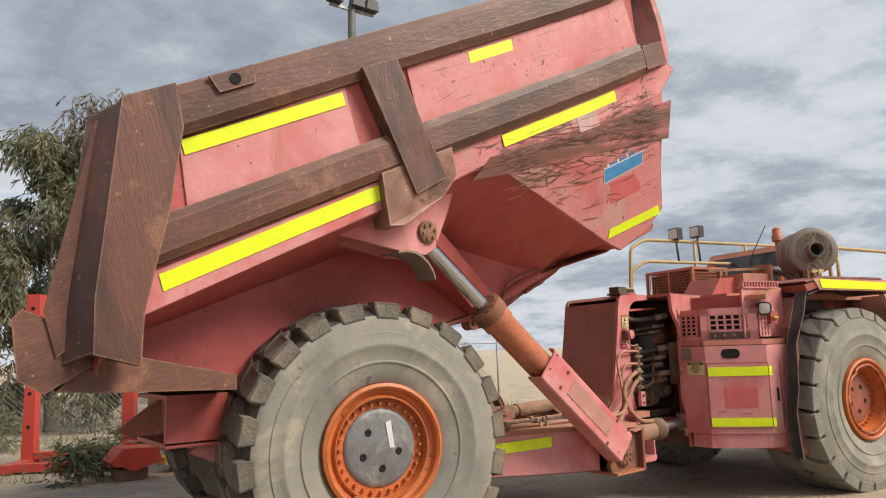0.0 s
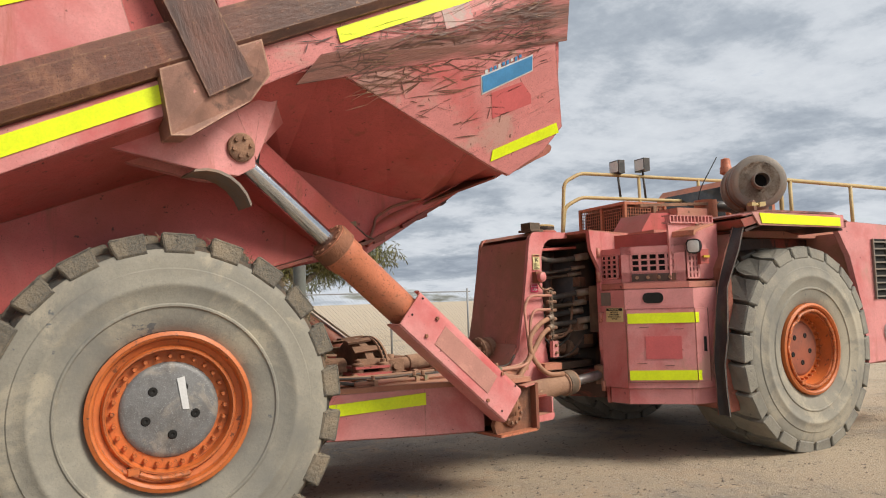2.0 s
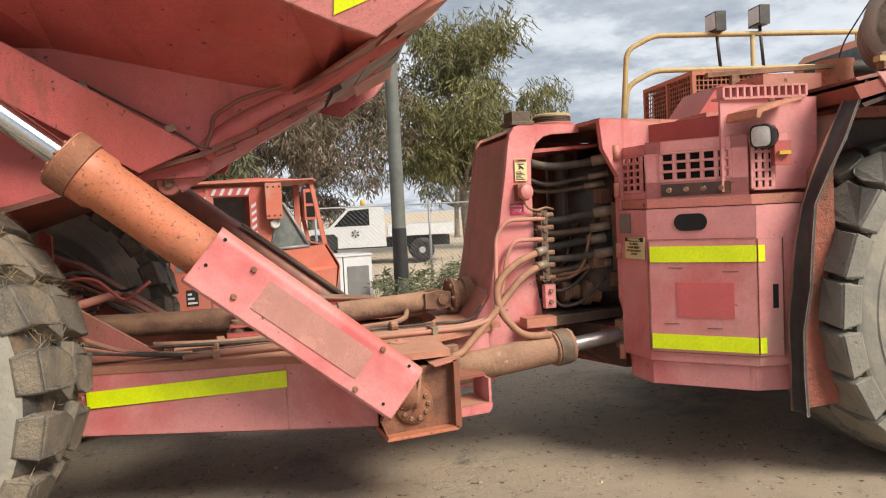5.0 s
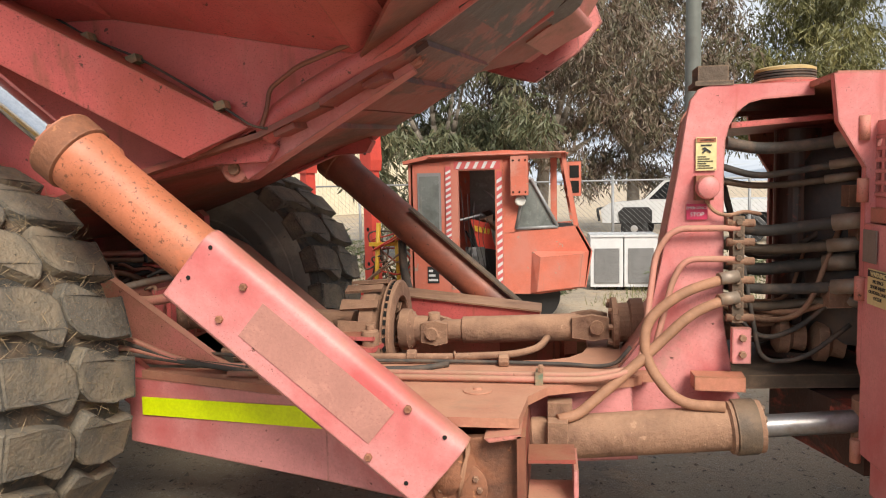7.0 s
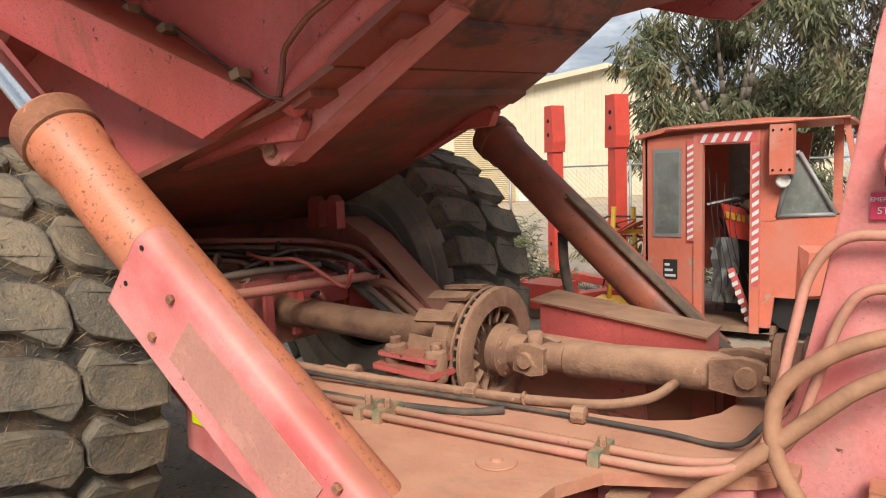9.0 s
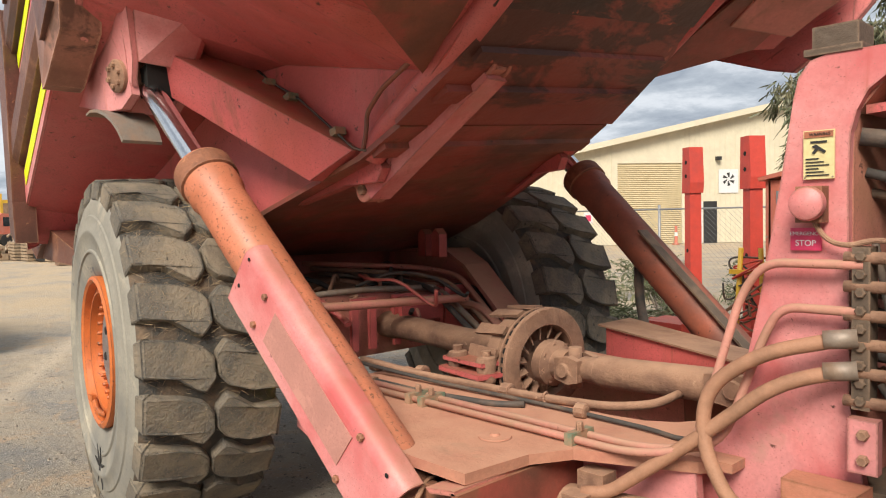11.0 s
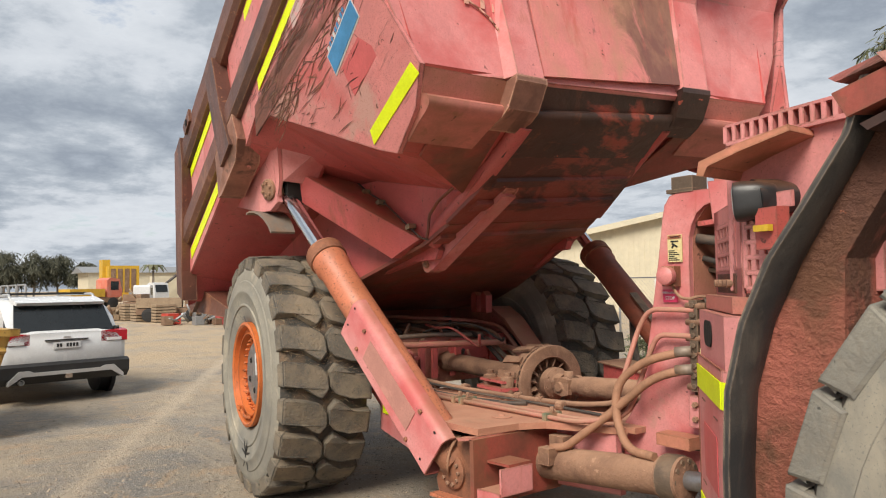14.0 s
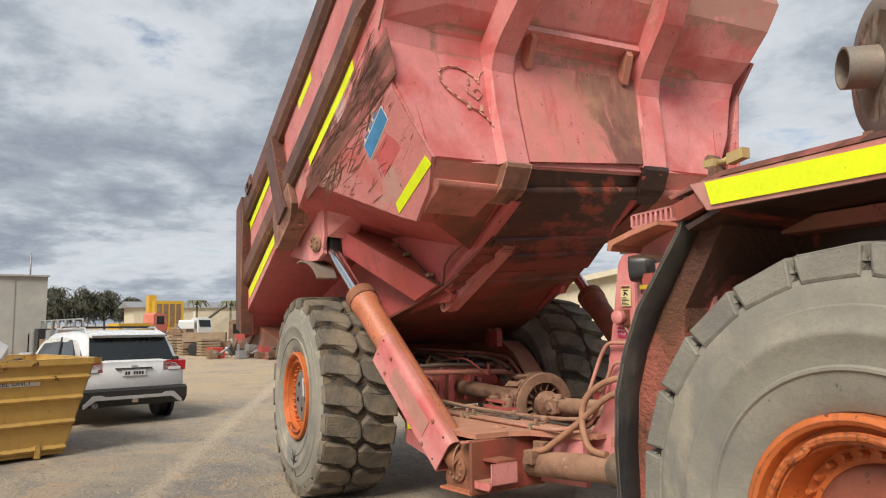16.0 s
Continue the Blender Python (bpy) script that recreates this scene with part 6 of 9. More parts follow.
# signs and stop button
wsn = part("warning_sign", box((6.128, 5.018, 1.743), (6.212, 5.024, 1.883)), signy, tower, "yellow warning sign with a black pictogram")
part("sign_head", box((6.131, 5.015, 1.862), (6.209, 5.018, 1.880)), orange, wsn)
for k in range(6):
    part("print_bar", box((6.135, 5.015, 1.752 + k * 0.0095), (6.198 - 0.014 * (k % 3), 5.018, 1.7555 + k * 0.0095)), ink, wsn)
part("pictogram", box((6.148, 5.015, 1.846), (6.192, 5.018, 1.852)), ink, wsn)
part("pictogram", slab([(6.152, 5.015, 1.836), (6.163, 5.015, 1.842), (6.190, 5.015, 1.822), (6.186, 5.015, 1.816), (6.170, 5.015, 1.827), (6.158, 5.015, 1.815), (6.152, 5.015, 1.818), (6.162, 5.015, 1.830)], 0.003), ink, wsn)
for x in (6.133, 6.207):
    for z in (1.748, 1.878):
        part("sign_rivet", lathe((x, 5.018, z), (0, -1, 0), [(0.003, 0), (0.002, 0.002), (0, 0.002)], 6, cap=False), steel, wsn)
es = part("stop_button", box((6.122, 4.972, 1.618), (6.194, 5.028, 1.722)), collarpaint, tower, "pink mushroom stop button in a box", bevel=0.008)
part("button_head", lathe((6.160, 4.975, 1.672), (0.12, -1, 0), [(0.03, 0), (0.046, 0.008), (0.050, 0.026), (0.045, 0.046), (0.026, 0.058), (0, 0.06)], 22), pink, es, smooth=True)
part("button_wire", tube([(6.165, 5.0, 1.622), (6.185, 4.995, 1.585), (6.215, 4.995, 1.560), (6.26, 4.99, 1.552), (6.32, 5.0, 1.57), (6.40, 5.05, 1.555)], 0.008, 8, 0.03), dirty, es, "dusty wire of the button", smooth=True)
part("label_plate", box((6.092, 5.018, 1.536), (6.178, 5.024, 1.602)), signr, tower, "magenta emergency stop label")


def lettering(text, at, turn, size, parent, mat, name="lettering", label=""):
    cu = bpy.data.curves.new(name, "FONT")
    cu.body, cu.size, cu.align_x, cu.align_y, cu.extrude = text, size, "CENTER", "CENTER", 0.0008
    tmp = bpy.data.objects.new(name, cu)
    scene.collection.objects.link(tmp)
    bpy.context.view_layer.update()
    me = bpy.data.meshes.new_from_object(tmp.evaluated_get(bpy.context.evaluated_depsgraph_get()))
    bpy.data.objects.remove(tmp)
    bm = bmesh.new()
    bm.from_mesh(me)
    bpy.data.meshes.remove(me)
    bm.transform(Matrix.Translation(at) @ turn)
    return part(name, bm, mat, parent, label)


FACE = Matrix.Rotation(radians(90), 4, "X")      # letters that face -y
lettering("EMERGENCY", (6.135, 5.016, 1.585), FACE, 0.0155, tower, white)
lettering("STOP", (6.135, 5.016, 1.557), FACE, 0.024, tower, white)
lettering("WARNING", (6.174, 5.013, 1.871), FACE, 0.012, wsn, ink)
# fittings manifold, hoses from the column
man = part("fitting_block", box((6.272, 4.972, 1.10), (6.318, 5.04, 1.55)), darkstop, tower, "row of dusty hydraulic fittings", bevel=0.006)
for k in range(9):
    bolt((6.295, 4.972, 1.125 + 0.05 * k), (0, -1, 0), 0.015, 0.012, man, darkstop)
for k in range(6):
    part("fitting", rod((6.25, 4.985, 1.12 + 0.08 * k), (6.36, 4.985, 1.12 + 0.08 * k), 0.017, 8), dirty, man)
for k in range(2):
    z = 1.30 - 0.09 * k
    part("tan_hose", tube([(6.27, 4.96, z), (6.10, 4.90, z - 0.05), (5.92 - 0.04 * k, 4.84, 1.02 - 0.06 * k), (5.72 - 0.1 * k, 4.76, 0.80 - 0.05 * k), (5.56 - 0.02 * k, 4.73, 0.74)] if k == 1 else [(6.27, 4.96, z), (6.05, 4.90, z - 0.06), (5.90, 4.87, 1.12), (5.90, 4.84, 0.96), (6.02, 4.78, 0.80), (6.20, 4.76, 0.80)], 0.022, 12, 0.14), hose, truck, "dusty tan hydraulic hose")
    part("hose_fitting", rod((6.21, 4.94, z - 0.01), (6.29, 4.965, z), 0.027, 10), steel, truck)
part("bumper_pad", prism([(6.11, 4.90), (6.31, 4.885), (6.32, 5.0), (6.11, 5.0)], "z", 0.825, 0.885), hoodpaint, tower, "worn pink bumper pad", bevel=0.018, seg=2)
part("small_bracket", box((6.27, 4.95, 0.93), (6.345, 4.99, 1.08)), pink, tower, bevel=0.006)
for z in (0.97, 1.04):
    bolt((6.31, 4.95, z), (0, -1, 0), 0.016, 0.02, tower)
# hoses across the hitch, and the shaft through it
# darker hose colours carry the shade of the hitch recess
for k, (z, r, m) in enumerate(((1.86, 0.026, hoseblk), (1.76, 0.015, hoseblk), (1.70, 0.015, darkstop), (1.52, 0.026, hoseblk), (1.42, 0.022, darkstop), (1.34, 0.028, hoseblk), (1.25, 0.024, hoseblk), (1.18, 0.022, darkstop))):
    y = 5.08 + 0.05 * (k % 3)
    part("hitch_hose", tube([(6.26, y, z), (6.42, y + 0.05, z - 0.03 - 0.02 * (k % 2)), (6.60, y, z - 0.02), (6.78, y - 0.12, z + 0.01)], r, 10, 0.1), m, truck, "dusty hydraulic hose across the hitch")
    part("hose_fitting", rod((6.68, y - 0.06, z - 0.005), (6.79, y - 0.13, z + 0.012), r * 1.35, 10), steel, truck)
hr = random.Random(12)
for k in range(11):
    z0, z1, y0 = hr.uniform(1.12, 1.75), hr.uniform(1.05, 1.75), hr.uniform(5.02, 5.35)
    sag = hr.uniform(0.02, 0.22)
    part("hanging_cable", tube([(6.30, y0, z0), (6.42, y0 + hr.uniform(-0.05, 0.1), min(z0, z1) - sag), (6.58, y0 + hr.uniform(-0.1, 0.05), min(z0, z1) - sag * hr.uniform(0.5, 1.1)), (6.76, y0 + hr.uniform(-0.1, 0.0), z1)], hr.uniform(0.007, 0.016), 7, 0.12), (hoseblk, hoseblk, dirty, hose)[k % 4], truck, "sagging dusty cable in the hitch")
for k in range(5):
    c = Vector((hr.uniform(6.70, 6.86), hr.uniform(4.98, 5.2), 1.06 + 0.14 * k))
    part("valve_lump", box(c - Vector((0.04, 0.05, 0.04)), c + Vector((0.05, 0.05, 0.05))), dirty, truck, "dusty valve in the hitch recess", bevel=0.014)
for k, (x, z, r) in enumerate(((6.50, 1.0, 0.075), (6.66, 0.98, 0.09))):
    part("shaft_joint", lathe((x, 5.20, z), (1, -0.1, -0.05), [(r * 0.6, 0), (r, 0.02), (r, 0.06), (r * 0.7, 0.08), (r * 0.8, 0.13)], 16), dirty, truck, "dust-caked shaft joint in the hitch", smooth=True)
part("hitch_shaft", lathe((6.0, 5.5, 1.0), (1, -0.05, 0.02), [(0.055, 0), (0.055, 0.3), (0.085, 0.32), (0.085, 0.42), (0.06, 0.45), (0.09, 0.55), (0.09, 0.66), (0.06, 0.7), (0.06, 0.9)], 22), dirty, truck, "dust-caked shaft joint in the hitch", smooth=True)
part("hitch_manifold", box((6.76, 4.80, 1.14), (6.84, 4.93, 1.58)), darkstop, truck, "rusty hose manifold beside the hitch", bevel=0.01)
part("oil_tank", lathe((6.90, 5.30, 0.98), (0, 0, 1), [(0.22, 0), (0.24, 0.05), (0.24, 0.80), (0.20, 0.86), (0, 0.86)], 28), oilblue, truck, "grimy blue tank behind the hitch", smooth=True)

# clutter of pipes and brackets over the rear axle
def axle_clutter():
    rg = random.Random(21)
    for k in range(9):
        x, y, z = rg.uniform(2.7, 3.5), rg.uniform(5.0, 5.8), rg.uniform(1.10, 1.30)
        pts = [(x, y, z)]
        for j in range(4):
            pts.append((pts[-1][0] + rg.uniform(0.05, 0.20), pts[-1][1] + rg.uniform(-0.12, 0.16), max(0.95, z + rg.uniform(-0.12, 0.10) - 0.04 * j)))
        rp("axle_line", tube(pts, rg.choice((0.010, 0.013, 0.018)), 7, 0.08), rg.choice((hoseblk, pinkdirt, dirty, red)), truck, "dusty line over the rear axle")
    for x, y in ((3.42, 5.22), (3.42, 5.44), (3.42, 5.70)):
        br = bmesh.new()
        box((x, y, 1.14), (x + 0.03, y + 0.125, 1.18), br)
        box((x, y, 0.86), (x + 0.03, y + 0.035, 1.139), br)
        box((x, y + 0.09, 0.86), (x + 0.03, y + 0.125, 1.139), br)
        rp("slotted_bracket", br, red, truck, "red slotted bracket before the axle")
    for pts in ([(3.2, 4.99, 1.18), (3.55, 5.05, 1.16), (3.66, 5.5, 1.15), (3.70, 5.74, 1.14)], [(3.44, 5.72, 1.10), (3.75, 5.80, 1.08), (3.95, 5.84, 0.92)]):
        rp("thick_pipe", tube(pts, 0.026, 10, 0.08), pinkdirt, truck, "dusty pink pipe over the axle", smooth=True)
    for x, y in ((3.46, 5.55), (3.60, 5.08), (4.02, 5.05), (4.86, 5.11), (5.30, 5.06), (4.30, 5.10)):
        rp("hose_tie", lathe((x, y, 0.90), (1, 0.1, 0), [(0.02, -0.025), (0.03, -0.02), (0.03, 0.02), (0.02, 0.025)], 10), dirty, truck, "dusty clamp on a deck hose")


axle_clutter()
hi_y = material("yellow_handle_paint", (0.62, 0.40, 0.03), 0.5, vary=0.1, bump=0.02)

# -- front half, turned at the hitch --
front = thing("front_half", (8.2, 4.9, 0.0), "", "")
front.name = "front_chassis"
front.parent = truck
front.location = Vector((8.2, 4.9, 0.0)) - WHERE[truck]


def ff(name, bm, mat, label="", bevel=0.0, smooth=False, parent=None, local=True, seg=1):
    return part(name, bm, mat, parent or front, label, turn=front_turn if local else None, bevel=bevel, smooth=smooth, seg=seg)


CABINET = Matrix.Translation((-0.06, -0.085, -0.012))


def fc(name, bm, *args, **kw):
    """A part of the valve cabinet."""
    bm.transform(CABINET)
    return ff(name, bm, *args, **kw)


plan = [(6.74, 4.80), (6.74, 4.52), (7.12, 4.07), (7.40, 3.98), (7.52, 4.05), (7.62, 5.0), (6.92, 5.0)]
body = fc("valve_cabinet", prism(plan, "z", 0.66, 1.54), pink, "pink cabinet with chamfered panels beside the hitch", bevel=0.012, local=False)
fc("cabinet_foot", prism([(6.76, 4.74), (6.76, 4.53), (7.12, 4.10), (7.34, 4.03), (7.40, 4.4), (6.9, 4.8)], "z", 0.52, 0.655), pink, "bevelled foot of the cabinet", bevel=0.02, local=False, parent=body)
fc("cabinet_top", prism([(6.76, 4.82), (6.76, 4.54), (7.13, 4.11), (7.40, 4.02), (7.52, 4.1), (7.62, 5.0), (6.95, 5.0)], "z", 1.545, 1.60), pinkdirt, "dusty ledge of the cabinet", local=False, parent=body)
fc("cabinet_upper", prism([(6.95, 4.86), (7.16, 4.30), (7.62, 4.16), (7.70, 5.0), (7.0, 5.0)], "z", 1.60, 2.06), red, "recessed red upper cabinet", local=False, parent=body)
# inner wall towards the hitch, with an S-shaped edge
fc("hitch_wall", prism([(6.62, 2.10), (6.74, 2.10), (7.4, 2.05), (7.4, 0.5), (6.82, 0.50), (6.80, 0.78), (6.74, 1.0), (6.74, 1.75), (6.64, 1.92)], "y", 4.80, 4.84), pink, "pink plate with a curved edge facing the hitch", bevel=0.008, local=False, parent=body)
fc("hitch_wall", prism([(6.62, 2.10), (6.74, 2.10), (7.4, 2.05), (7.4, 0.5), (6.82, 0.50), (6.80, 0.78), (6.74, 1.0), (6.74, 1.75), (6.64, 1.92)], "y", 6.0, 6.04), pinkdirt, local=False, parent=body)
fc("cabinet_roof", prism([(6.64, 2.085), (7.5, 2.06), (7.5, 2.09), (6.64, 2.11)], "y", 4.82, 6.02), pinkdirt, "dusty roof plate above the hitch", local=False, parent=body)
# recess back and floor coloured near-black for the shade inside
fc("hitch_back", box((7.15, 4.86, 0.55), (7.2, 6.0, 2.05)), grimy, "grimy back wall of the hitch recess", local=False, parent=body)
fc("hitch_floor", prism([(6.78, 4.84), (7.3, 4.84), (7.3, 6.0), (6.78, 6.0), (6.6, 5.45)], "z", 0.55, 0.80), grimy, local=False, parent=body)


def on_panel(a, b, t, z, out=0.0):
    """A place on the upright panel from plan point a to b, out metres in front of it."""
    p = Vector((*a, 0)).lerp(Vector((*b, 0)), t)
    n = Vector((b[1] - a[1], a[0] - b[0], 0)).normalized()
    if n.y > 0:
        n = -n
    p += n * out
    return Vector((p.x, p.y, z))


def panel_quad(name, a, b, t0, t1, z0, z1, out, mat, label="", thick=0.006):
    return fc(name, slab([on_panel(a, b, t0, z0, out), on_panel(a, b, t1, z0, out), on_panel(a, b, t1, z1, out), on_panel(a, b, t0, z1, out)], thick), mat, label, local=False, parent=body)


A, B, C, D = (6.74, 4.80), (6.74, 4.52), (7.12, 4.07), (7.40, 3.98)
door = panel_quad("cabinet_door", B, C, 0.02, 1.0, 0.72, 1.36, 0.006, pink, "pink door with two reflective strips", 0.014)
panel_quad("door_edge", C, D, 0.0, 0.45, 0.72, 1.36, 0.006, pink, "", 0.014)
for z0, z1 in ((1.235, 1.325), (0.735, 0.82)):
    panel_quad("reflective_tape", B, C, 0.03, 1.0, z0, z1, 0.017, hi_vis, "bright yellow reflective tape strip", 0.004)
    panel_quad("reflective_tape", C, D, 0.0, 0.12, z0, z1, 0.017, hi_vis, "bright yellow reflective tape strip", 0.004)
panel_quad("paint_patch", B, C, 0.28, 0.80, 0.92, 1.12, 0.0155, ltred, "square of redder paint", 0.003)
panel_quad("warning_label", A, B, 0.25, 0.95, 1.25, 1.38, 0.010, signy, "small yellow warning label", 0.004)
panel_quad("label_head", A, B, 0.27, 0.93, 1.352, 1.376, 0.0135, ink, "", 0.002)
SIDE = Matrix.Rotation(radians(-90), 4, "Z") @ FACE      # letters that face -x
lx, ly = 6.74 - 0.0175, 4.80 - 0.6 * 0.28
for text, z, size, m in (("WARNING", 1.364, 0.026, signy), ("NO SPACE", 1.338, 0.018, ink), ("SEVERE INJURY", 1.318, 0.018, ink), ("OR DEATH COULD", 1.298, 0.017, ink), ("OCCUR", 1.278, 0.018, ink)):
    lettering(text, CABINET @ Vector((lx, ly, z)), SIDE, size, body, m)
oc, on_ = on_panel(B, C, 0.42, 1.46, 0.0), (on_panel(B, C, 0.42, 1.46, 1) - on_panel(B, C, 0.42, 1.46, 0))
ow = Vector((C[0] - B[0], C[1] - B[1], 0)).normalized()
ring = [oc + on_ * 0.004 + ow * (math.copysign(0.045, math.cos(a)) + math.cos(a) * 0.045) + Vector((0, 0, math.sin(a) * 0.048)) for a in [2 * math.pi * (i + 0.5) / 24 for i in range(24)]]
# no opening is cut: a black plate paints the hole's shade
fc("oval_hole", slab(ring, 0.004), dark, "dark oval hole", local=False, parent=body)
# gaps round the door, its latch and marks
for t0, t1, z0, z1 in ((0.0, 1.0, 1.36, 1.368), (0.0, 1.0, 0.712, 0.72), (0.0, 0.012, 0.72, 1.36)):
    panel_quad("door_gap", B, C, t0, t1, z0 + 0.002, z1 - 0.002, 0.0125, redgrime, "", 0.006)
panel_quad("door_gap", C, D, 0.46, 0.47, 0.72, 1.36, 0.010, redgrime, "", 0.006)
for z in (0.76, 1.30):
    bolt(on_panel(C, D, 0.38, z, 0.012), on_panel(C, D, 0.38, z, 1) - on_panel(C, D, 0.38, z, 0), 0.014, 0.018, body)
for t, z in ((0.15, 0.88), (0.55, 0.86), (0.7, 1.18), (0.2, 1.2)):
    panel_quad("paint_scratch", B, C, t, t + 0.14, z, z + 0.004, 0.0155, rusty, "", 0.002)
panel_quad("door_slot", C, D, 0.26, 0.36, 0.98, 1.11, 0.014, dark, "", 0.004)
panel_quad("maker_plate", A, B, 0.05, 0.45, 1.40, 1.52, 0.008, muffler_m, "small grey plate", 0.004)
# barred vents with their holes
gA, gB, gC, gD = (6.78, 4.86), (6.79, 4.58), (7.15, 4.15), (7.36, 4.08)


def vent(a, b, t0, t1, z0, z1, cols, rows):
    # black sheet behind the bars paints the shade inside
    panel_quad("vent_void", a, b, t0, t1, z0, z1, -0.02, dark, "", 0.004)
    for i in range(cols + 1):
        t = t0 + (t1 - t0) * i / cols
        w = 0.012 / (Vector(a) - Vector(b)).length
        panel_quad("vent_bar", a, b, t - w, t + w, z0, z1, 0.004, pink, "", 0.012)
    for k in range(rows + 1):
        z = z0 + (z1 - z0) * k / rows
        panel_quad("vent_bar", a, b, t0, t1, z - 0.008, z + 0.008, 0.006, pink, "", 0.011)


panel_quad("vent_panel", gA, gB, 0.0, 0.12, 1.60, 1.92, 0.0, pink, "", 0.012)
panel_quad("vent_panel", gA, gB, 0.0, 1.0, 1.60, 1.64, 0.0, pink, "", 0.012)
panel_quad("vent_panel", gA, gB, 0.0, 1.0, 1.86, 1.92, 0.0, pink, "", 0.012)
vent(gA, gB, 0.20, 0.85, 1.65, 1.86, 3, 5)
panel_quad("vent_panel", gB, gC, 0.0, 1.0, 1.60, 1.695, 0.0, pink, "", 0.012)
panel_quad("vent_panel", gB, gC, 0.0, 1.0, 1.86, 1.93, 0.0, pink, "", 0.012)
panel_quad("vent_panel", gB, gC, 0.0, 0.16, 1.60, 1.93, 0.0, pink, "", 0.012)
panel_quad("vent_panel", gB, gC, 0.84, 1.0, 1.60, 1.93, 0.0, pink, "", 0.012)
vent(gB, gC, 0.16, 0.84, 1.70, 1.86, 5, 3)
panel_quad("gauge_strip", gB, gC, 0.16, 0.84, 1.61, 1.68, 0.008, grimy, "strip with four knobs", 0.01)
for i in range(4):
    p = on_panel(gB, gC, 0.24 + 0.17 * i, 1.645, 0.012)
    fc("gauge_knob", lathe(p, on_panel(gB, gC, 0.5, 1.6, 1) - on_panel(gB, gC, 0.5, 1.6, 0), [(0.016, 0), (0.014, 0.02), (0, 0.02)], 10, cap=False), dirty, local=False, parent=body)
vent(gC, gD, 0.10, 0.60, 1.63, 1.88, 3, 5)
panel_quad("vent_panel", gC, gD, 0.0, 1.0, 1.88, 1.93, 0.0, pink, "", 0.012)
panel_quad("switch_box", gC, gD, 0.55, 0.95, 1.75, 1.88, 0.03, red, "small red isolator box", 0.05)
panel_quad("switch_handle", gC, gD, 0.62, 0.90, 1.805, 1.825, 0.07, hi_y, "yellow isolator handle", 0.02)
# work lamp on a bracket, louvre strip
hood = [(7.02, 1.99), (7.03, 2.035), (7.17, 2.075), (7.33, 2.105), (7.335, 2.085), (7.18, 2.05), (7.06, 2.015), (7.045, 1.985)]
br = ff("lamp_bracket", prism(hood, "y", 3.92, 4.16), hoodpaint, "bent rust-orange hood over the work lamp", bevel=0.006, local=False, parent=body)
ff("hood_side", prism([(7.03, 2.03), (7.17, 2.07), (7.33, 2.10), (7.33, 2.00), (7.27, 2.00), (7.2, 2.03)], "y", 4.15, 4.162), hoodpaint, local=False, parent=body)
for x in (7.20, 7.29):
    bolt((x, 4.0, 2.085), (-0.2, 0, 1), 0.016, 0.018, body)
LT = look((7.175, 4.02, 1.90), (5.2, 3.1, 1.78))


def squared(bm):
    """Swells a turned shape towards a rounded square."""
    for v in bm.verts:
        r = math.hypot(v.co.x, v.co.y)
        if r > 1e-5:
            k = (abs(v.co.x / r) ** 4 + abs(v.co.y / r) ** 4) ** -0.25
            v.co.x, v.co.y = v.co.x * k, v.co.y * k * 1.04
    return bm


lp = ff("work_lamp", squared(lathe((0, 0, 0.09), (0, 0, -1), [(0.02, 0), (0.044, 0.02), (0.058, 0.07), (0.062, 0.125), (0.060, 0.140), (0.052, 0.143), (0.050, 0.136)], 32)), lampblk, "rounded square work lamp with a grey lens", local=False, parent=body, smooth=True)
lp.matrix_local = Matrix.Translation(-WHERE[body]) @ LT @ Matrix.Translation((0, 0, -0.0))
ff("lamp_back", lathe((7.175, 4.03, 1.90), (0.62, 0.77, 0.07), [(0.07, -0.02), (0.065, 0.05), (0.04, 0.13), (0, 0.14)], 16), lampblk, local=False, parent=body, smooth=True)
ln = ff("lamp_lens", squared(lathe((0, 0, 0.004), (0, 0, -1), [(0.0525, 0), (0.0525, 0.008), (0.040, 0.014), (0, 0.017)], 28)), lampglass, "", local=False, parent=body, smooth=True)
ln.matrix_local = Matrix.Translation(-WHERE[body]) @ LT @ Matrix.Translation((0, 0, -0.070))
lv = fc("louvre_strip", prism([(7.04, 4.30), (7.06, 4.22), (7.52, 4.10), (7.54, 4.20)], "z", 2.125, 2.14), pink, "", local=False, parent=body)
fc("louvre_strip", prism([(7.04, 4.30), (7.06, 4.22), (7.52, 4.10), (7.54, 4.20)], "z", 2.19, 2.20), pink, "", local=False, parent=body)
fc("louvre_void", slab([(7.06, 4.262, 2.14), (7.52, 4.142, 2.14), (7.52, 4.142, 2.19), (7.06, 4.262, 2.19)], 0.006), dark, "", local=False, parent=body)
for i in range(13):
    p = on_panel((7.06, 4.22), (7.52, 4.10), i / 12, 2.16, 0)
    fc("louvre_bar", box((p.x - 0.008, p.y, 2.135), (p.x + 0.008, p.y + 0.05, 2.195)), pink, local=False, parent=body)
fc("upper_panel", slab([(7.05, 4.25, 1.62), (7.60, 4.12, 1.62), (7.60, 4.12, 2.13), (7.05, 4.25, 2.13)], 0.02), pink, "pink panel below the louvre strip", local=False, parent=body)
for z in (0.62, 1.25, 1.62, 1.85):
    fc("hinge", rod((6.73, 4.80, z), (6.73, 4.80, z + 0.09), 0.02, 10), pinkdirt, local=False, parent=body)

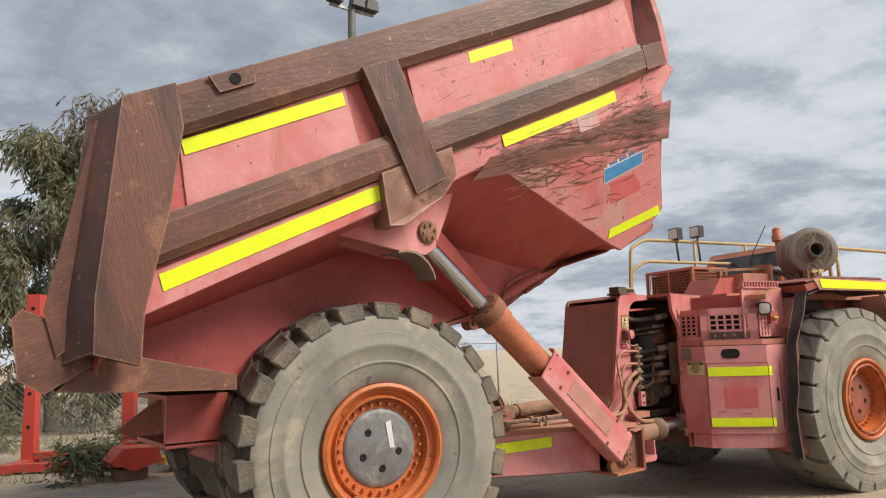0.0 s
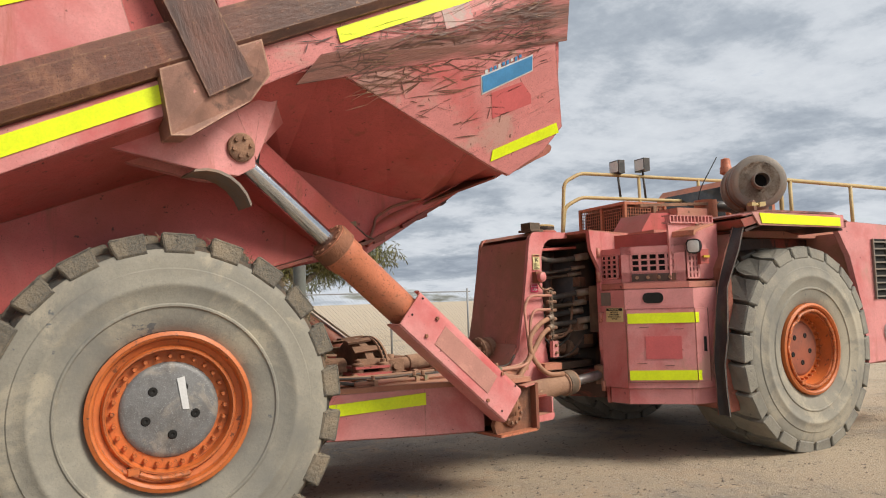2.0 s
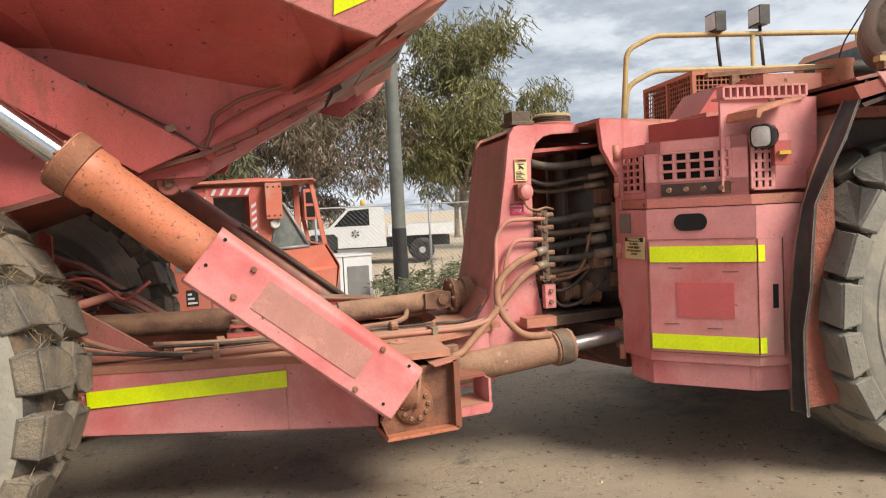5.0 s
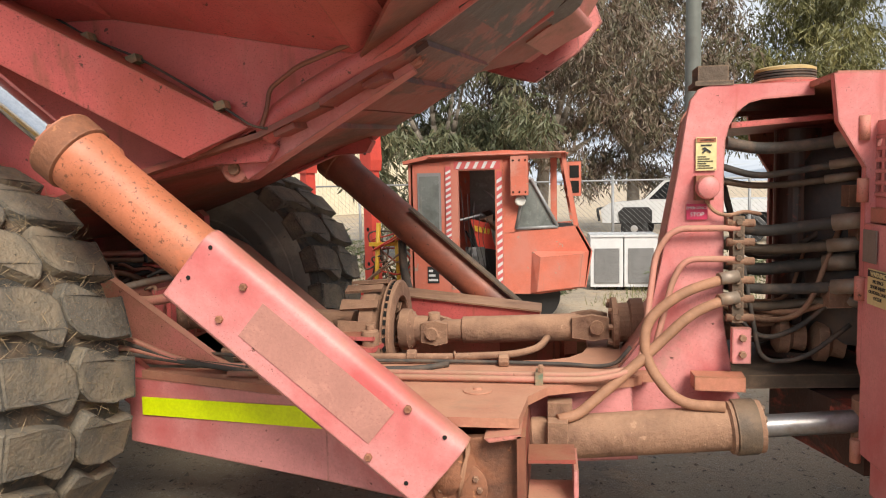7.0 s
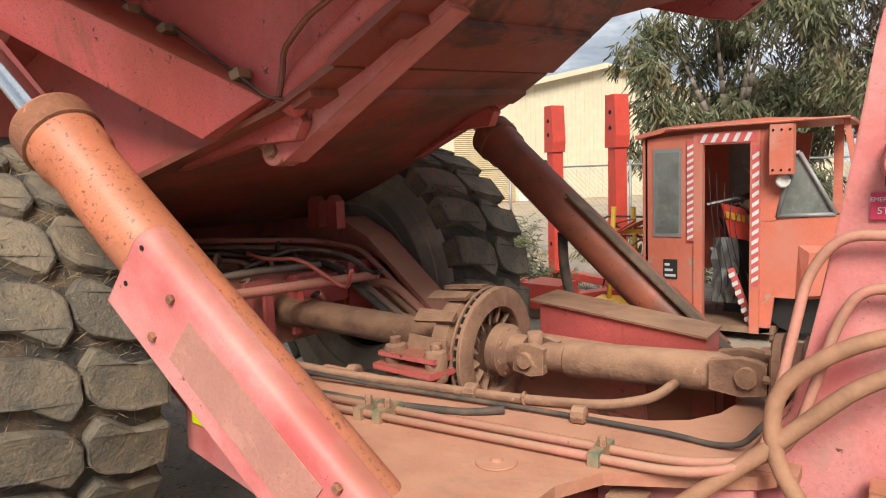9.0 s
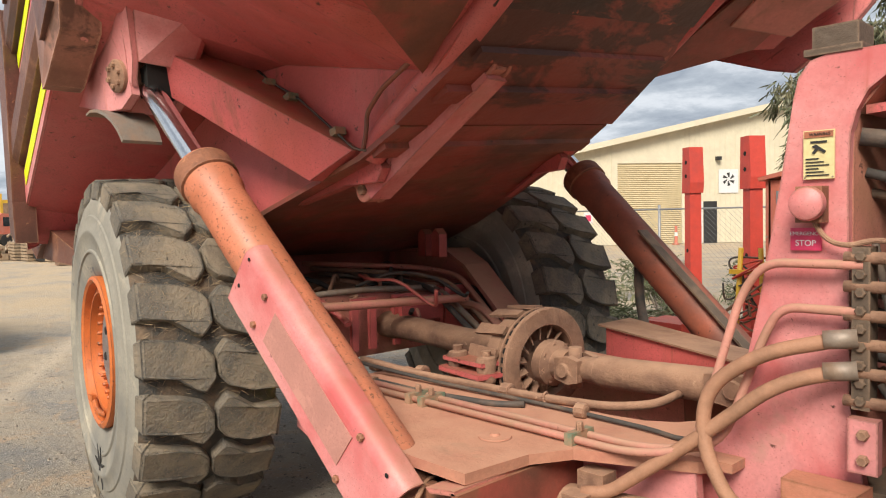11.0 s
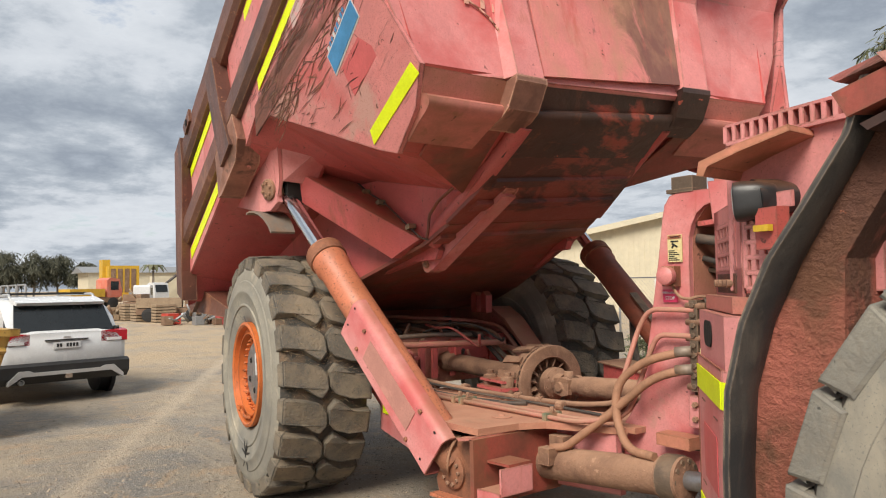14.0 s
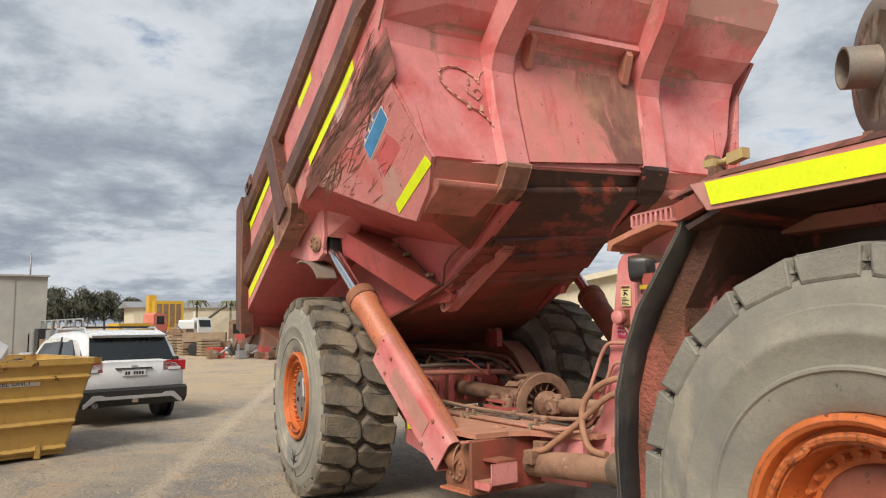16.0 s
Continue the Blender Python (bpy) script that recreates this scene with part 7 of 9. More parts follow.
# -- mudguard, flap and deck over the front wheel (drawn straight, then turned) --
ff("deck_block", box((7.30, 4.62, 0.60), (9.85, 6.28, 2.02)), grimy, "dark red engine bay wall", local=True)
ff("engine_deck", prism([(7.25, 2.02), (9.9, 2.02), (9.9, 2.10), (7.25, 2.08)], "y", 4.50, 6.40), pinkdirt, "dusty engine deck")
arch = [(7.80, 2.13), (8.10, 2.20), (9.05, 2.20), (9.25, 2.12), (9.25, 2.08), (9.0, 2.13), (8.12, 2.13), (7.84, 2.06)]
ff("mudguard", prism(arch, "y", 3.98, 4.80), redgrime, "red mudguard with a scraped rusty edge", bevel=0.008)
# dirty liner; the shade under the mudguard is put into its near-black colour
ff("mudguard_liner", prism([(7.86, 2.04), (8.12, 2.115), (9.0, 2.115), (9.22, 2.07), (9.22, 2.05), (9.0, 2.095), (8.12, 2.095), (7.88, 2.02)], "y", 4.0, 4.78), grimy, "dirty underside of the mudguard, darkened for its shade")
ff("mudguard_top", prism([(7.82, 2.155), (8.10, 2.205), (9.05, 2.205), (9.26, 2.13), (9.26, 2.145), (9.05, 2.225), (8.10, 2.225), (7.80, 2.17)], "y", 3.97, 4.70), gouged, "scraped brown top of the mudguard")
ff("mudguard_lip", prism([(7.93, 2.20), (9.2, 2.20), (9.2, 2.075), (8.02, 2.08)], "y", 3.968, 3.985), pink, "scraped outer lip of the mudguard")
ff("reflective_tape", slab([(8.02, 3.962, 2.192), (9.14, 3.962, 2.172), (9.14, 3.962, 2.088), (8.05, 3.962, 2.098)], 0.004), hi_vis, "bright yellow reflective tape on the mudguard")
FLAP = [(7.62, 3.76, 2.16), (7.55, 3.765, 2.02), (7.45, 3.765, 1.85), (7.36, 3.76, 1.70), (7.27, 3.755, 1.52), (7.215, 3.75, 1.32), (7.19, 3.765, 1.08), (7.18, 3.775, 0.86), (7.175, 3.76, 0.64), (7.16, 3.75, 0.42)]


def sheet(rows, thick):
    """A bent sheet through rows of points, thick metres along x."""
    bm = bmesh.new()
    prev = None
    for row in rows:
        ring = [bm.verts.new(p) for p in row] + [bm.verts.new((x - thick, y, z)) for x, y, z in row[::-1]]
        n = len(ring)
        if prev:
            for k in range(n):
                bm.faces.new((prev[k], prev[(k + 1) % n], ring[(k + 1) % n], ring[k]))
        else:
            bm.faces.new(ring)
        prev = ring
    bm.faces.new(prev[::-1])
    return bm


def mud_rows(dx, dy):
    rows = []
    for x, y, z in FLAP:
        m = max(7.49, x + 0.13)
        pts = [(x + 0.03, y + 0.115)] + [(x + 0.03 + (m - x - 0.03) * i / 3, y + 0.115 + 0.005 * i / 3) for i in (1, 2, 3)] + [(m + 0.13 * i / 5, y + 0.19 + 0.86 * i / 5) for i in range(1, 6)]
        rows.append([(px + dx + 0.012 * noise.noise((px * 9, py * 9, z * 9)), py + dy, z) for px, py in pts])
    return rows


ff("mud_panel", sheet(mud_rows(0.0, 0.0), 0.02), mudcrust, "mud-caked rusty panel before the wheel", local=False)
ff("mud_panel_back", sheet(mud_rows(-0.024, 0.006), 0.015), scrapedplate, "scraped brown and pink outer face of the wheel panel", local=False)
flap_rows = []
for i, (x, y, z) in enumerate(FLAP):
    w = 0.012 * math.sin(i * 1.9)
    flap_rows.append([(x + 0.012 * math.sin(i * 1.3), y + w, z), (x + 0.026, y + 0.045 + w, z), (x + 0.032, y + 0.085 + w, z), (x + 0.022, y + 0.125 + w, z)])
flap = sheet(flap_rows, 0.02)
ff("rubber_flap", flap, blackrub, "thick black rubber mud flap, curled and scuffed", smooth=True, local=False, bevel=0.004)
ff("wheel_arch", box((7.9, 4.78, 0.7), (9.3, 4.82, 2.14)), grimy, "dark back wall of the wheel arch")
nosep = [(9.22, 2.13), (9.42, 1.80), (9.56, 1.3), (9.60, 0.72), (11.2, 0.80), (11.2, 2.08), (9.30, 2.16)]
ff("nose_side", prism(nosep, "y", 4.08, 4.14), pink, "pink front side panel with a barred grille", bevel=0.01)
ff("nose_block", box((9.5, 4.16, 0.7), (11.2, 6.75, 2.05)), pinkdirt, "front body block")
# black sheet paints the shade behind the grille bars
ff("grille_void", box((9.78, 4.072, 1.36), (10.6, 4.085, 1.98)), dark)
for k in range(9):
    ff("grille_bar", box((9.76, 4.05, 1.38 + 0.07 * k), (10.62, 4.07, 1.395 + 0.07 * k)), muffler_m)
for k in range(5):
    ff("grille_bar", box((9.77 + 0.21 * k, 4.055, 1.36), (9.785 + 0.21 * k, 4.075, 1.98)), muffler_m)
ff("head_lamp", lathe((10.0, 4.085, 1.02), (0, -1, 0), [(0.12, 0), (0.12, 0.03), (0.10, 0.035), (0.085, 0.01), (0, 0.0)], 24, cap=False), lampglass, "round head lamp in a ring", smooth=True)
# silencer
muffler_f = material("pale_dusty_sheet_steel", (0.40, 0.345, 0.28), 0.6, blotch=(0.28, 0.20, 0.14), amount=0.4, scale=4, spots=(0.16, 0.09, 0.05), spot_amount=0.25, edge=(0.16, 0.09, 0.05), bump=0.15)
SA, SW = Vector((8.285, 4.015, 2.565)), Vector((0.7071, 0.7071, 0.0))
mf = ff("silencer", lathe(SA, SW, [(0.20, -0.015), (0.255, -0.012), (0.268, 0.0), (0.268, 0.03), (0.252, 0.04), (0.252, 0.17), (0.262, 0.18), (0.262, 0.20), (0.252, 0.21), (0.252, 0.43), (0.268, 0.44), (0.268, 0.47), (0, 0.48)], 40), muffler_m, "round weathered steel silencer drum", smooth=True, local=False)
ff("silencer_face", lathe(SA, SW, [(0.20, -0.016), (0, -0.016)], 36), muffler_f, local=False, parent=mf)
ff("outlet_pipe", lathe(SA, -SW, [(0.085, 0.0), (0.078, 0.02), (0.078, 0.13), (0.070, 0.13), (0.070, 0.02), (0, 0.02)], 24, cap=False), muffler_m, "short outlet pipe", smooth=True, parent=mf, local=False)
ff("outlet_void", lathe(SA - SW * 0.022, -SW, [(0.069, 0), (0, 0.001)], 20, cap=False), dark, parent=mf, local=False)
ff("silencer_strap", lathe(SA + SW * 0.24, SW, [(0.254, 0), (0.260, 0.004), (0.260, 0.04), (0.254, 0.045)], 36, cap=False), dirty, parent=mf, local=False)
for k in (0.09, 0.36):
    p = SA + SW * k
    ff("silencer_stand", box((p.x - 0.16, p.y - 0.025, 2.12), (p.x + 0.16, p.y + 0.025, 2.345)), dirty, "stand under the silencer", local=False)
ff("stand_beam", prism([(7.55, 2.37), (8.75, 2.43), (8.75, 2.46), (7.55, 2.40)], "y", 5.0, 5.04), dirty, "rusty beam", bevel=0.006)
ff("beam_post", box((7.72, 5.0, 2.08), (7.77, 5.04, 2.38)), dirty)
mk = ff("marker_lamp", box((7.975, 4.00, 2.262), (8.03, 4.05, 2.292)), cream, "small rusty yellow marker lamp on the mudguard", bevel=0.008)
ff("lamp_cap", prism([(7.985, 2.292), (8.025, 2.292), (8.02, 2.305), (8.005, 2.312), (7.99, 2.305)], "y", 4.0, 4.05), rusty, parent=mk, bevel=0.004)
ff("marker_tube", rod((8.03, 4.03, 2.272), (8.09, 4.03, 2.282), 0.012, 12), cream, parent=mk)
ff("marker_block", prism([(8.09, 2.255), (8.17, 2.268), (8.17, 2.308), (8.09, 2.298)], "y", 4.01, 4.05), cream, parent=mk, bevel=0.008)
ff("marker_foot", box((8.0, 4.0, 2.22), (8.04, 4.06, 2.26)), dirty, parent=mk)
# engine deck gear: screens, pipes, rails, far cab
ff("screen_frame", box((7.60, 5.3, 2.10), (7.63, 5.33, 2.44), box((7.60, 6.07, 2.10), (7.63, 6.1, 2.44), box((8.15, 5.3, 2.10), (8.18, 5.33, 2.44), box((7.60, 5.3, 2.44), (8.18, 6.1, 2.47), box((7.60, 5.68, 2.10), (7.63, 5.71, 2.44)))))), orange, "orange frame round the engine screen", bevel=0.01)
sc = bmesh.new()
for k in range(10):
    box((7.61, 5.32, 2.13 + 0.034 * k), (8.17, 5.326, 2.137 + 0.034 * k), sc)
for k in range(16):
    box((7.625 + 0.034 * k, 5.32, 2.11), (7.632 + 0.034 * k, 5.326, 2.45), sc)
for k in range(10):
    box((7.61, 5.32, 2.13 + 0.034 * k), (7.616, 6.08, 2.137 + 0.034 * k), sc)
for k in range(21):
    box((7.61, 5.35 + 0.034 * k, 2.11), (7.616, 5.357 + 0.034 * k, 2.44), sc)
tagged(ff("wire_screen", sc, orange, "wire mesh engine screen"), kind="stuff")
# one black block paints the shaded inside of the engine bay
ff("engine_lump", box((7.66, 5.36, 2.08), (8.13, 6.05, 2.42)), dark, "near-black block for the shaded engine behind the screen")
ff("filter_can", rod((8.55, 5.1, 2.15), (8.55, 5.1, 2.48), 0.12, 20), orange, "orange filter can", smooth=True)
ff("intake_hose", tube([(8.45, 5.2, 2.3), (8.6, 5.05, 2.42), (8.9, 5.0, 2.4), (9.1, 5.1, 2.3)], 0.06, 12, 0.12), blackrub, "ribbed intake hose", smooth=True)
ff("tool_box", box((7.75, 4.70, 2.09), (8.15, 5.1, 2.33)), pinkdirt, "dusty pink box on the deck", bevel=0.02)
ff("deck_duct", prism([(7.35, 2.08), (7.5, 2.28), (8.0, 2.30), (8.0, 2.08)], "y", 4.8, 5.25), red, bevel=0.01)
for y, z in ((6.30, 2.95), (6.30, 2.66), (4.62, 2.66)):
    pts = [(7.50, y, 2.10), (7.56, y, z - 0.12), (7.80, y, z), (11.0, y, z + 0.02)] if y > 6 else [(9.15, y, 2.10), (9.15, y, z), (11.3, y, z - 0.03)]
    ff("guard_rail", tube(pts, 0.022, 10, 0.08), cream, "cream-yellow pipe hand rail", smooth=True)
for x in (8.7, 9.7, 10.7):
    ff("rail_post", rod((x, 6.30, 2.1), (x, 6.30, 2.96), 0.02, 10), cream)
    ff("rail_post", rod((x + 0.6, 4.62, 2.05), (x + 0.6, 4.62, 2.65), 0.02, 10), cream)
cabf = ff("cab", prism([(9.3, 2.05), (9.40, 2.74), (9.5, 2.84), (9.92, 2.84), (9.98, 2.05)], "y", 5.35, 6.75), orange, "orange driver's cab beyond the engine", bevel=0.03)
ff("cab_window", slab([(9.36, 5.5, 2.35), (9.36, 6.6, 2.35), (9.425, 6.6, 2.75), (9.425, 5.5, 2.75)], 0.05), glass, "dark cab window", parent=cabf)
ff("cab_window", slab([(9.52, 5.345, 2.3), (9.88, 5.345, 2.3), (9.88, 5.345, 2.72), (9.52, 5.345, 2.72)], 0.02), glass, "dark cab window", parent=cabf)
ff("beacon", lathe((9.0, 5.2, 2.10), (0, 0, 1), [(0.03, 0), (0.03, 0.70), (0.065, 0.72), (0.065, 0.78), (0.055, 0.80), (0.05, 0.88), (0, 0.90)], 16), orange, "amber beacon on a post", smooth=True)
ff("aerial", tube([(8.9, 5.6, 2.3), (9.0, 5.6, 2.7), (9.3, 5.6, 3.1)], 0.006, 6, 0.1), dark)
for x, y, z in ((8.35, 6.3, 3.05), (8.75, 6.3, 3.10)):
    lampb = ff("work_lamp", box((x - 0.03, y - 0.09, z - 0.08), (x + 0.06, y + 0.09, z + 0.08)), blackrub, "square work lamp on the hand rail", bevel=0.02)
    ff("lamp_lens", box((x - 0.04, y - 0.075, z - 0.065), (x - 0.03, y + 0.075, z + 0.065)), lampglass, parent=lampb)
    ff("lamp_arm", rod((x + 0.02, y, z - 0.08), (x + 0.05, y, 2.66), 0.014, 8), blackrub, parent=lampb)
faxle = part("front_axle", rod((8.54, 4.3, 0.935), (8.54, 6.6, 0.935), 0.18, 20), dirty, front, "dusty front axle", turn=front_turn, smooth=True)

# ---- the yard ----
bark = material("grey_eucalypt_bark", (0.20, 0.165, 0.13), 0.85, blotch=(0.33, 0.29, 0.24), amount=0.45, scale=3, bump=0.4)
leaf_a = material("grey_green_leaves", (0.100, 0.112, 0.056), 0.55, blotch=(0.175, 0.140, 0.075), amount=0.45, scale=2.2, vary=0.2, bump=0)
leaf_d = material("olive_green_leaves", (0.120, 0.118, 0.040), 0.55, blotch=(0.20, 0.175, 0.055), amount=0.5, scale=1.2, vary=0.2, bump=0)
leaf_b = material("reddish_green_leaves", (0.165, 0.110, 0.080), 0.55, blotch=(0.115, 0.120, 0.065), amount=0.55, scale=2.0, vary=0.2, bump=0)
leaf_c = material("dark_far_leaves", (0.078, 0.080, 0.052), 0.7, vary=0.2, bump=0)
shrub_m = material("dusty_shrub_leaves", (0.105, 0.125, 0.060), 0.7, blotch=(0.19, 0.16, 0.085), amount=0.4, scale=6, bump=0)
post_red = material("bright_red_steel", (0.52, 0.055, 0.035), 0.5, blotch=(0.36, 0.05, 0.04), amount=0.3, scale=3, spots=(0.18, 0.07, 0.05), spot_amount=0.1, dust=DIRT, dust_amount=0.5)
cab_or = material("faded_orange_cab_paint", (0.60, 0.165, 0.105), 0.5, edge=(0.20, 0.10, 0.07), patch=(0.56, 0.25, 0.19), patch_amount=0.6, run=(0.36, 0.20, 0.15), run_amount=0.25, blotch=(0.54, 0.20, 0.15), amount=0.45, scale=2, spots=(0.38, 0.27, 0.21), spot_amount=0.36, spot_scale=6, bump=0.08)
white_paint = material("white_car_paint", (0.66, 0.67, 0.68), 0.25, vary=0.03, bump=0)
black_plastic = material("black_plastic_trim", (0.022, 0.022, 0.023), 0.5, vary=0.1, bump=0.05)
car_glass = material("dark_car_glass", (0.015, 0.018, 0.02), 0.06, vary=0.1, bump=0)
tail_red = material("red_tail_lamp", (0.40, 0.015, 0.025), 0.2, vary=0.1, bump=0)
silver = material("silver_trim", (0.50, 0.50, 0.50), 0.35, metal=0.4, vary=0.04, bump=0)
skip_y = material("worn_yellow_skip_paint", (0.54, 0.335, 0.085), 0.55, edge=(0.14, 0.07, 0.035), edge_size=0.025, patch=(0.20, 0.095, 0.045), patch_amount=0.30, patch_scale=2.2, run=(0.30, 0.15, 0.06), run_amount=0.25, blotch=(0.46, 0.27, 0.085), amount=0.4, scale=2, spots=(0.075, 0.035, 0.02), spot_amount=0.42, spot_scale=4.5, bump=0.15)
wall_cream = material("cream_sheet_wall", (0.62, 0.56, 0.42), 0.6, blotch=(0.54, 0.48, 0.36), amount=0.3, scale=0.8, vary=0.04, bump=0.05)
wall_tan = material("tan_roller_door", (0.50, 0.41, 0.25), 0.6, blotch=(0.42, 0.34, 0.2), amount=0.3, scale=1.0, vary=0.05, bump=0.05)
wall_grey = material("grey_concrete_wall", (0.36, 0.35, 0.32), 0.8, blotch=(0.28, 0.27, 0.25), amount=0.4, scale=0.4, bump=0.1)
galv = material("galvanised_steel", (0.29, 0.295, 0.30), 0.5, metal=0.3, blotch=(0.30, 0.30, 0.30), amount=0.3, scale=4, bump=0.05)
yellow_far = material("yellow_machine_paint", (0.60, 0.36, 0.03), 0.5, blotch=(0.45, 0.26, 0.03), amount=0.3, scale=1, bump=0.1)
scrap_red = material("scrap_red_paint", (0.40, 0.06, 0.06), 0.6, blotch=(0.2, 0.07, 0.05), amount=0.4, scale=2)
scrap_br = material("scrap_brown_steel", (0.20, 0.12, 0.075), 0.75, blotch=(0.30, 0.2, 0.13), amount=0.4, scale=2)
timber = material("weathered_pallet_wood", (0.34, 0.25, 0.165), 0.85, blotch=(0.24, 0.17, 0.11), amount=0.4, scale=3, bump=0.3)
perf = material("grey_perforated_sheet", (0.22, 0.22, 0.22), 0.5, fleck=(0.05, 0.05, 0.05), fleck_amount=0.6, bump=0.1)


def leaves(name, clumps, per, size, mat, parent, label, droop=0.8, seed=1):
    """Clumps of small pointed leaves: a crown with gaps, each leaf its own little plate."""
    rnd = random.Random(seed)
    vs, fs = [], []
    for c, r in clumps:
        k = 0
        while k < per:
            u = Vector((rnd.gauss(0, 1), rnd.gauss(0, 1), rnd.gauss(0, 1))).normalized() * (rnd.random() ** 0.45)
            p = Vector(c) + Vector((u.x * r, u.y * r, u.z * r * 0.75))
            lean = Vector((rnd.uniform(-1, 1), rnd.uniform(-1, 1), rnd.uniform(-0.6, 0.5) - droop)).normalized()
            for _ in range(7):            # a sprig of leaves along one hanging twig
                d = (lean + Vector((rnd.uniform(-0.6, 0.6), rnd.uniform(-0.6, 0.6), rnd.uniform(-0.6, 0.2)))).normalized()
                s = d.cross(Vector((rnd.uniform(-1, 1), rnd.uniform(-1, 1), rnd.uniform(-1, 1)))).normalized()
                l, w = size * rnd.uniform(0.6, 1.4), size * 0.095 * rnd.uniform(0.7, 1.3)
                n = len(vs)
                vs += [p, p + d * l * 0.5 + s * w, p + d * l, p + d * l * 0.5 - s * w]
                fs.append((n, n + 1, n + 2, n + 3))
                p = p + lean * size * 0.28
                k += 1
    me = bpy.data.meshes.new(name)
    base = WHERE[parent]
    me.from_pydata([v - base for v in vs], [], fs)
    me.materials.append(mat)
    ob = new(name, me)
    ob.parent = parent
    WHERE[ob] = base.copy()
    return tagged(ob, label)


def tree(at, h, r, mat, seed, label, clumps=26, per=230, size=0.20, low=0.28):
    rnd = random.Random(seed)
    at = Vector(at)
    t = thing("tree", at, label, "tree")
    top = at + Vector((rnd.uniform(-0.4, 0.4), rnd.uniform(-0.3, 0.3), h * 0.62))
    fork = at.lerp(top, 0.42) + Vector((rnd.uniform(-0.2, 0.2), 0, 0))
    bm = bmesh.new()
    lathe(at - Vector((0, 0, 0.1)), fork - at, [(0.030 * h, 0), (0.022 * h, 0.3), (0.018 * h, (fork - at).length + 0.15)], 10, bm)
    part("trunk", bm, bark, t, "pale grey tapered trunk", smooth=True)
    spots = []
    for i in range(7):
        a = 2 * math.pi * i / 7 + rnd.uniform(-0.4, 0.4)
        e = fork + Vector((math.cos(a) * r * rnd.uniform(0.35, 0.8), math.sin(a) * r * rnd.uniform(0.35, 0.8), h * rnd.uniform(0.12, 0.45)))
        m = fork.lerp(e, 0.5) + Vector((0, 0, -0.1 * r))
        b = bmesh.new()
        pts = rounded([fork - Vector((0, 0, 0.1)), m, e], r, 5)
        for k, (p, q) in enumerate(zip(pts, pts[1:])):
            f = 1 - k / len(pts)
            rod(p, q, 0.012 * h * f + 0.006, 7, 0.012 * h * (f - 0.5 / len(pts)) + 0.006, b)
        part("limb", b, bark, t)
        spots.append(e)
    cl = []
    for i in range(clumps):
        a, k = rnd.uniform(0, 2 * math.pi), rnd.random() ** 0.6
        z = rnd.uniform(low, 0.95)
        wide = math.sin(min(1, (z - low) / (1 - low) + 0.22) * math.pi * 0.86) * 0.9 + 0.15
        cl.append((at + Vector((math.cos(a) * r * k * wide, math.sin(a) * r * k * wide, h * z)), r * rnd.uniform(0.16, 0.34)))
    cl += [(e, r * 0.28) for e in spots]
    leaves("crown", cl, per, size, mat, t, "crown of drooping narrow leaves with gaps", seed=seed)
    return t


tree((3.0, 19.4, 0), 7.6, 2.3, leaf_a, 3, "grey-green eucalypt with foliage down to the fence", 52, 620, 0.22, 0.10)
tree((5.2, 21.5, 0), 9.0, 2.9, leaf_b, 5, "eucalypt with reddish drooping foliage", 60, 760, 0.19, 0.26)
tree((8.3, 27.2, 0), 10.5, 3.6, leaf_b, 7, "tall eucalypt with reddish drooping foliage", 72, 760, 0.21, 0.16)
tree((14.8, 28.5, 0), 9.4, 4.3, leaf_d, 9, "rounded olive-green eucalypt with a pale forked trunk", 78, 760, 0.22, 0.34)
tree((18.5, 40.0, 0), 7.0, 3.4, leaf_a, 12, "far eucalypt behind the yard", 24, 200, 0.3, 0.35)
for i, (x, y, h, r) in enumerate(((-150, 19.5, 9.6, 3.6), (-150, 24.5, 9.2, 4.2), (-152, 29, 9.4, 4.0), (-150, 33, 7.6, 3.0), (-150, 12, 9, 4))):
    tree((x, y, 0), h, r, leaf_c, 20 + i, "dark far tree on the horizon", 26, 150, 0.8, 0.42)


def shrub(at, r, h, seed, mat=shrub_m):
    rnd = random.Random(seed)
    s = thing("shrub", at, "low dusty grey-green shrub on the verge", "shrub", "shrubs on the verge")
    b = bmesh.new()
    for i in range(7):
        a = i * 0.9
        rod(Vector(at), Vector(at) + Vector((math.cos(a) * r * 0.5, math.sin(a) * r * 0.5, h * 0.7)), 0.012, 6, 0.005, b)
    part("stems", b, bark, s)
    cl = [(Vector(at) + Vector((rnd.uniform(-r, r) * 0.7, rnd.uniform(-r, r) * 0.7, rnd.uniform(0.15, 0.8) * h)), r * 0.4) for _ in range(9)]
    leaves("foliage", cl, 150, 0.10, mat, s, "small dusty leaves", 0.0, seed)


for i, (x, y, r, h) in enumerate(((1.0, 13.2, 0.5, 0.8), (0.2, 12.6, 0.55, 0.9), (3.4, 13.6, 0.45, 0.6), (4.5, 12.9, 0.4, 0.5), (5.6, 13.4, 0.4, 0.45), (7.6, 13.4, 0.5, 0.6), (8.4, 14.0, 0.55, 0.55), (2.0, 10.6, 0.35, 0.55), (2.4, 11.2, 0.3, 0.5), (1.5, 15.5, 0.6, 0.9), (-0.6, 15.5, 0.6, 0.9), (9.6, 15.2, 0.6, 0.5))):
    shrub((x, y, 0), r, h, 40 + i)

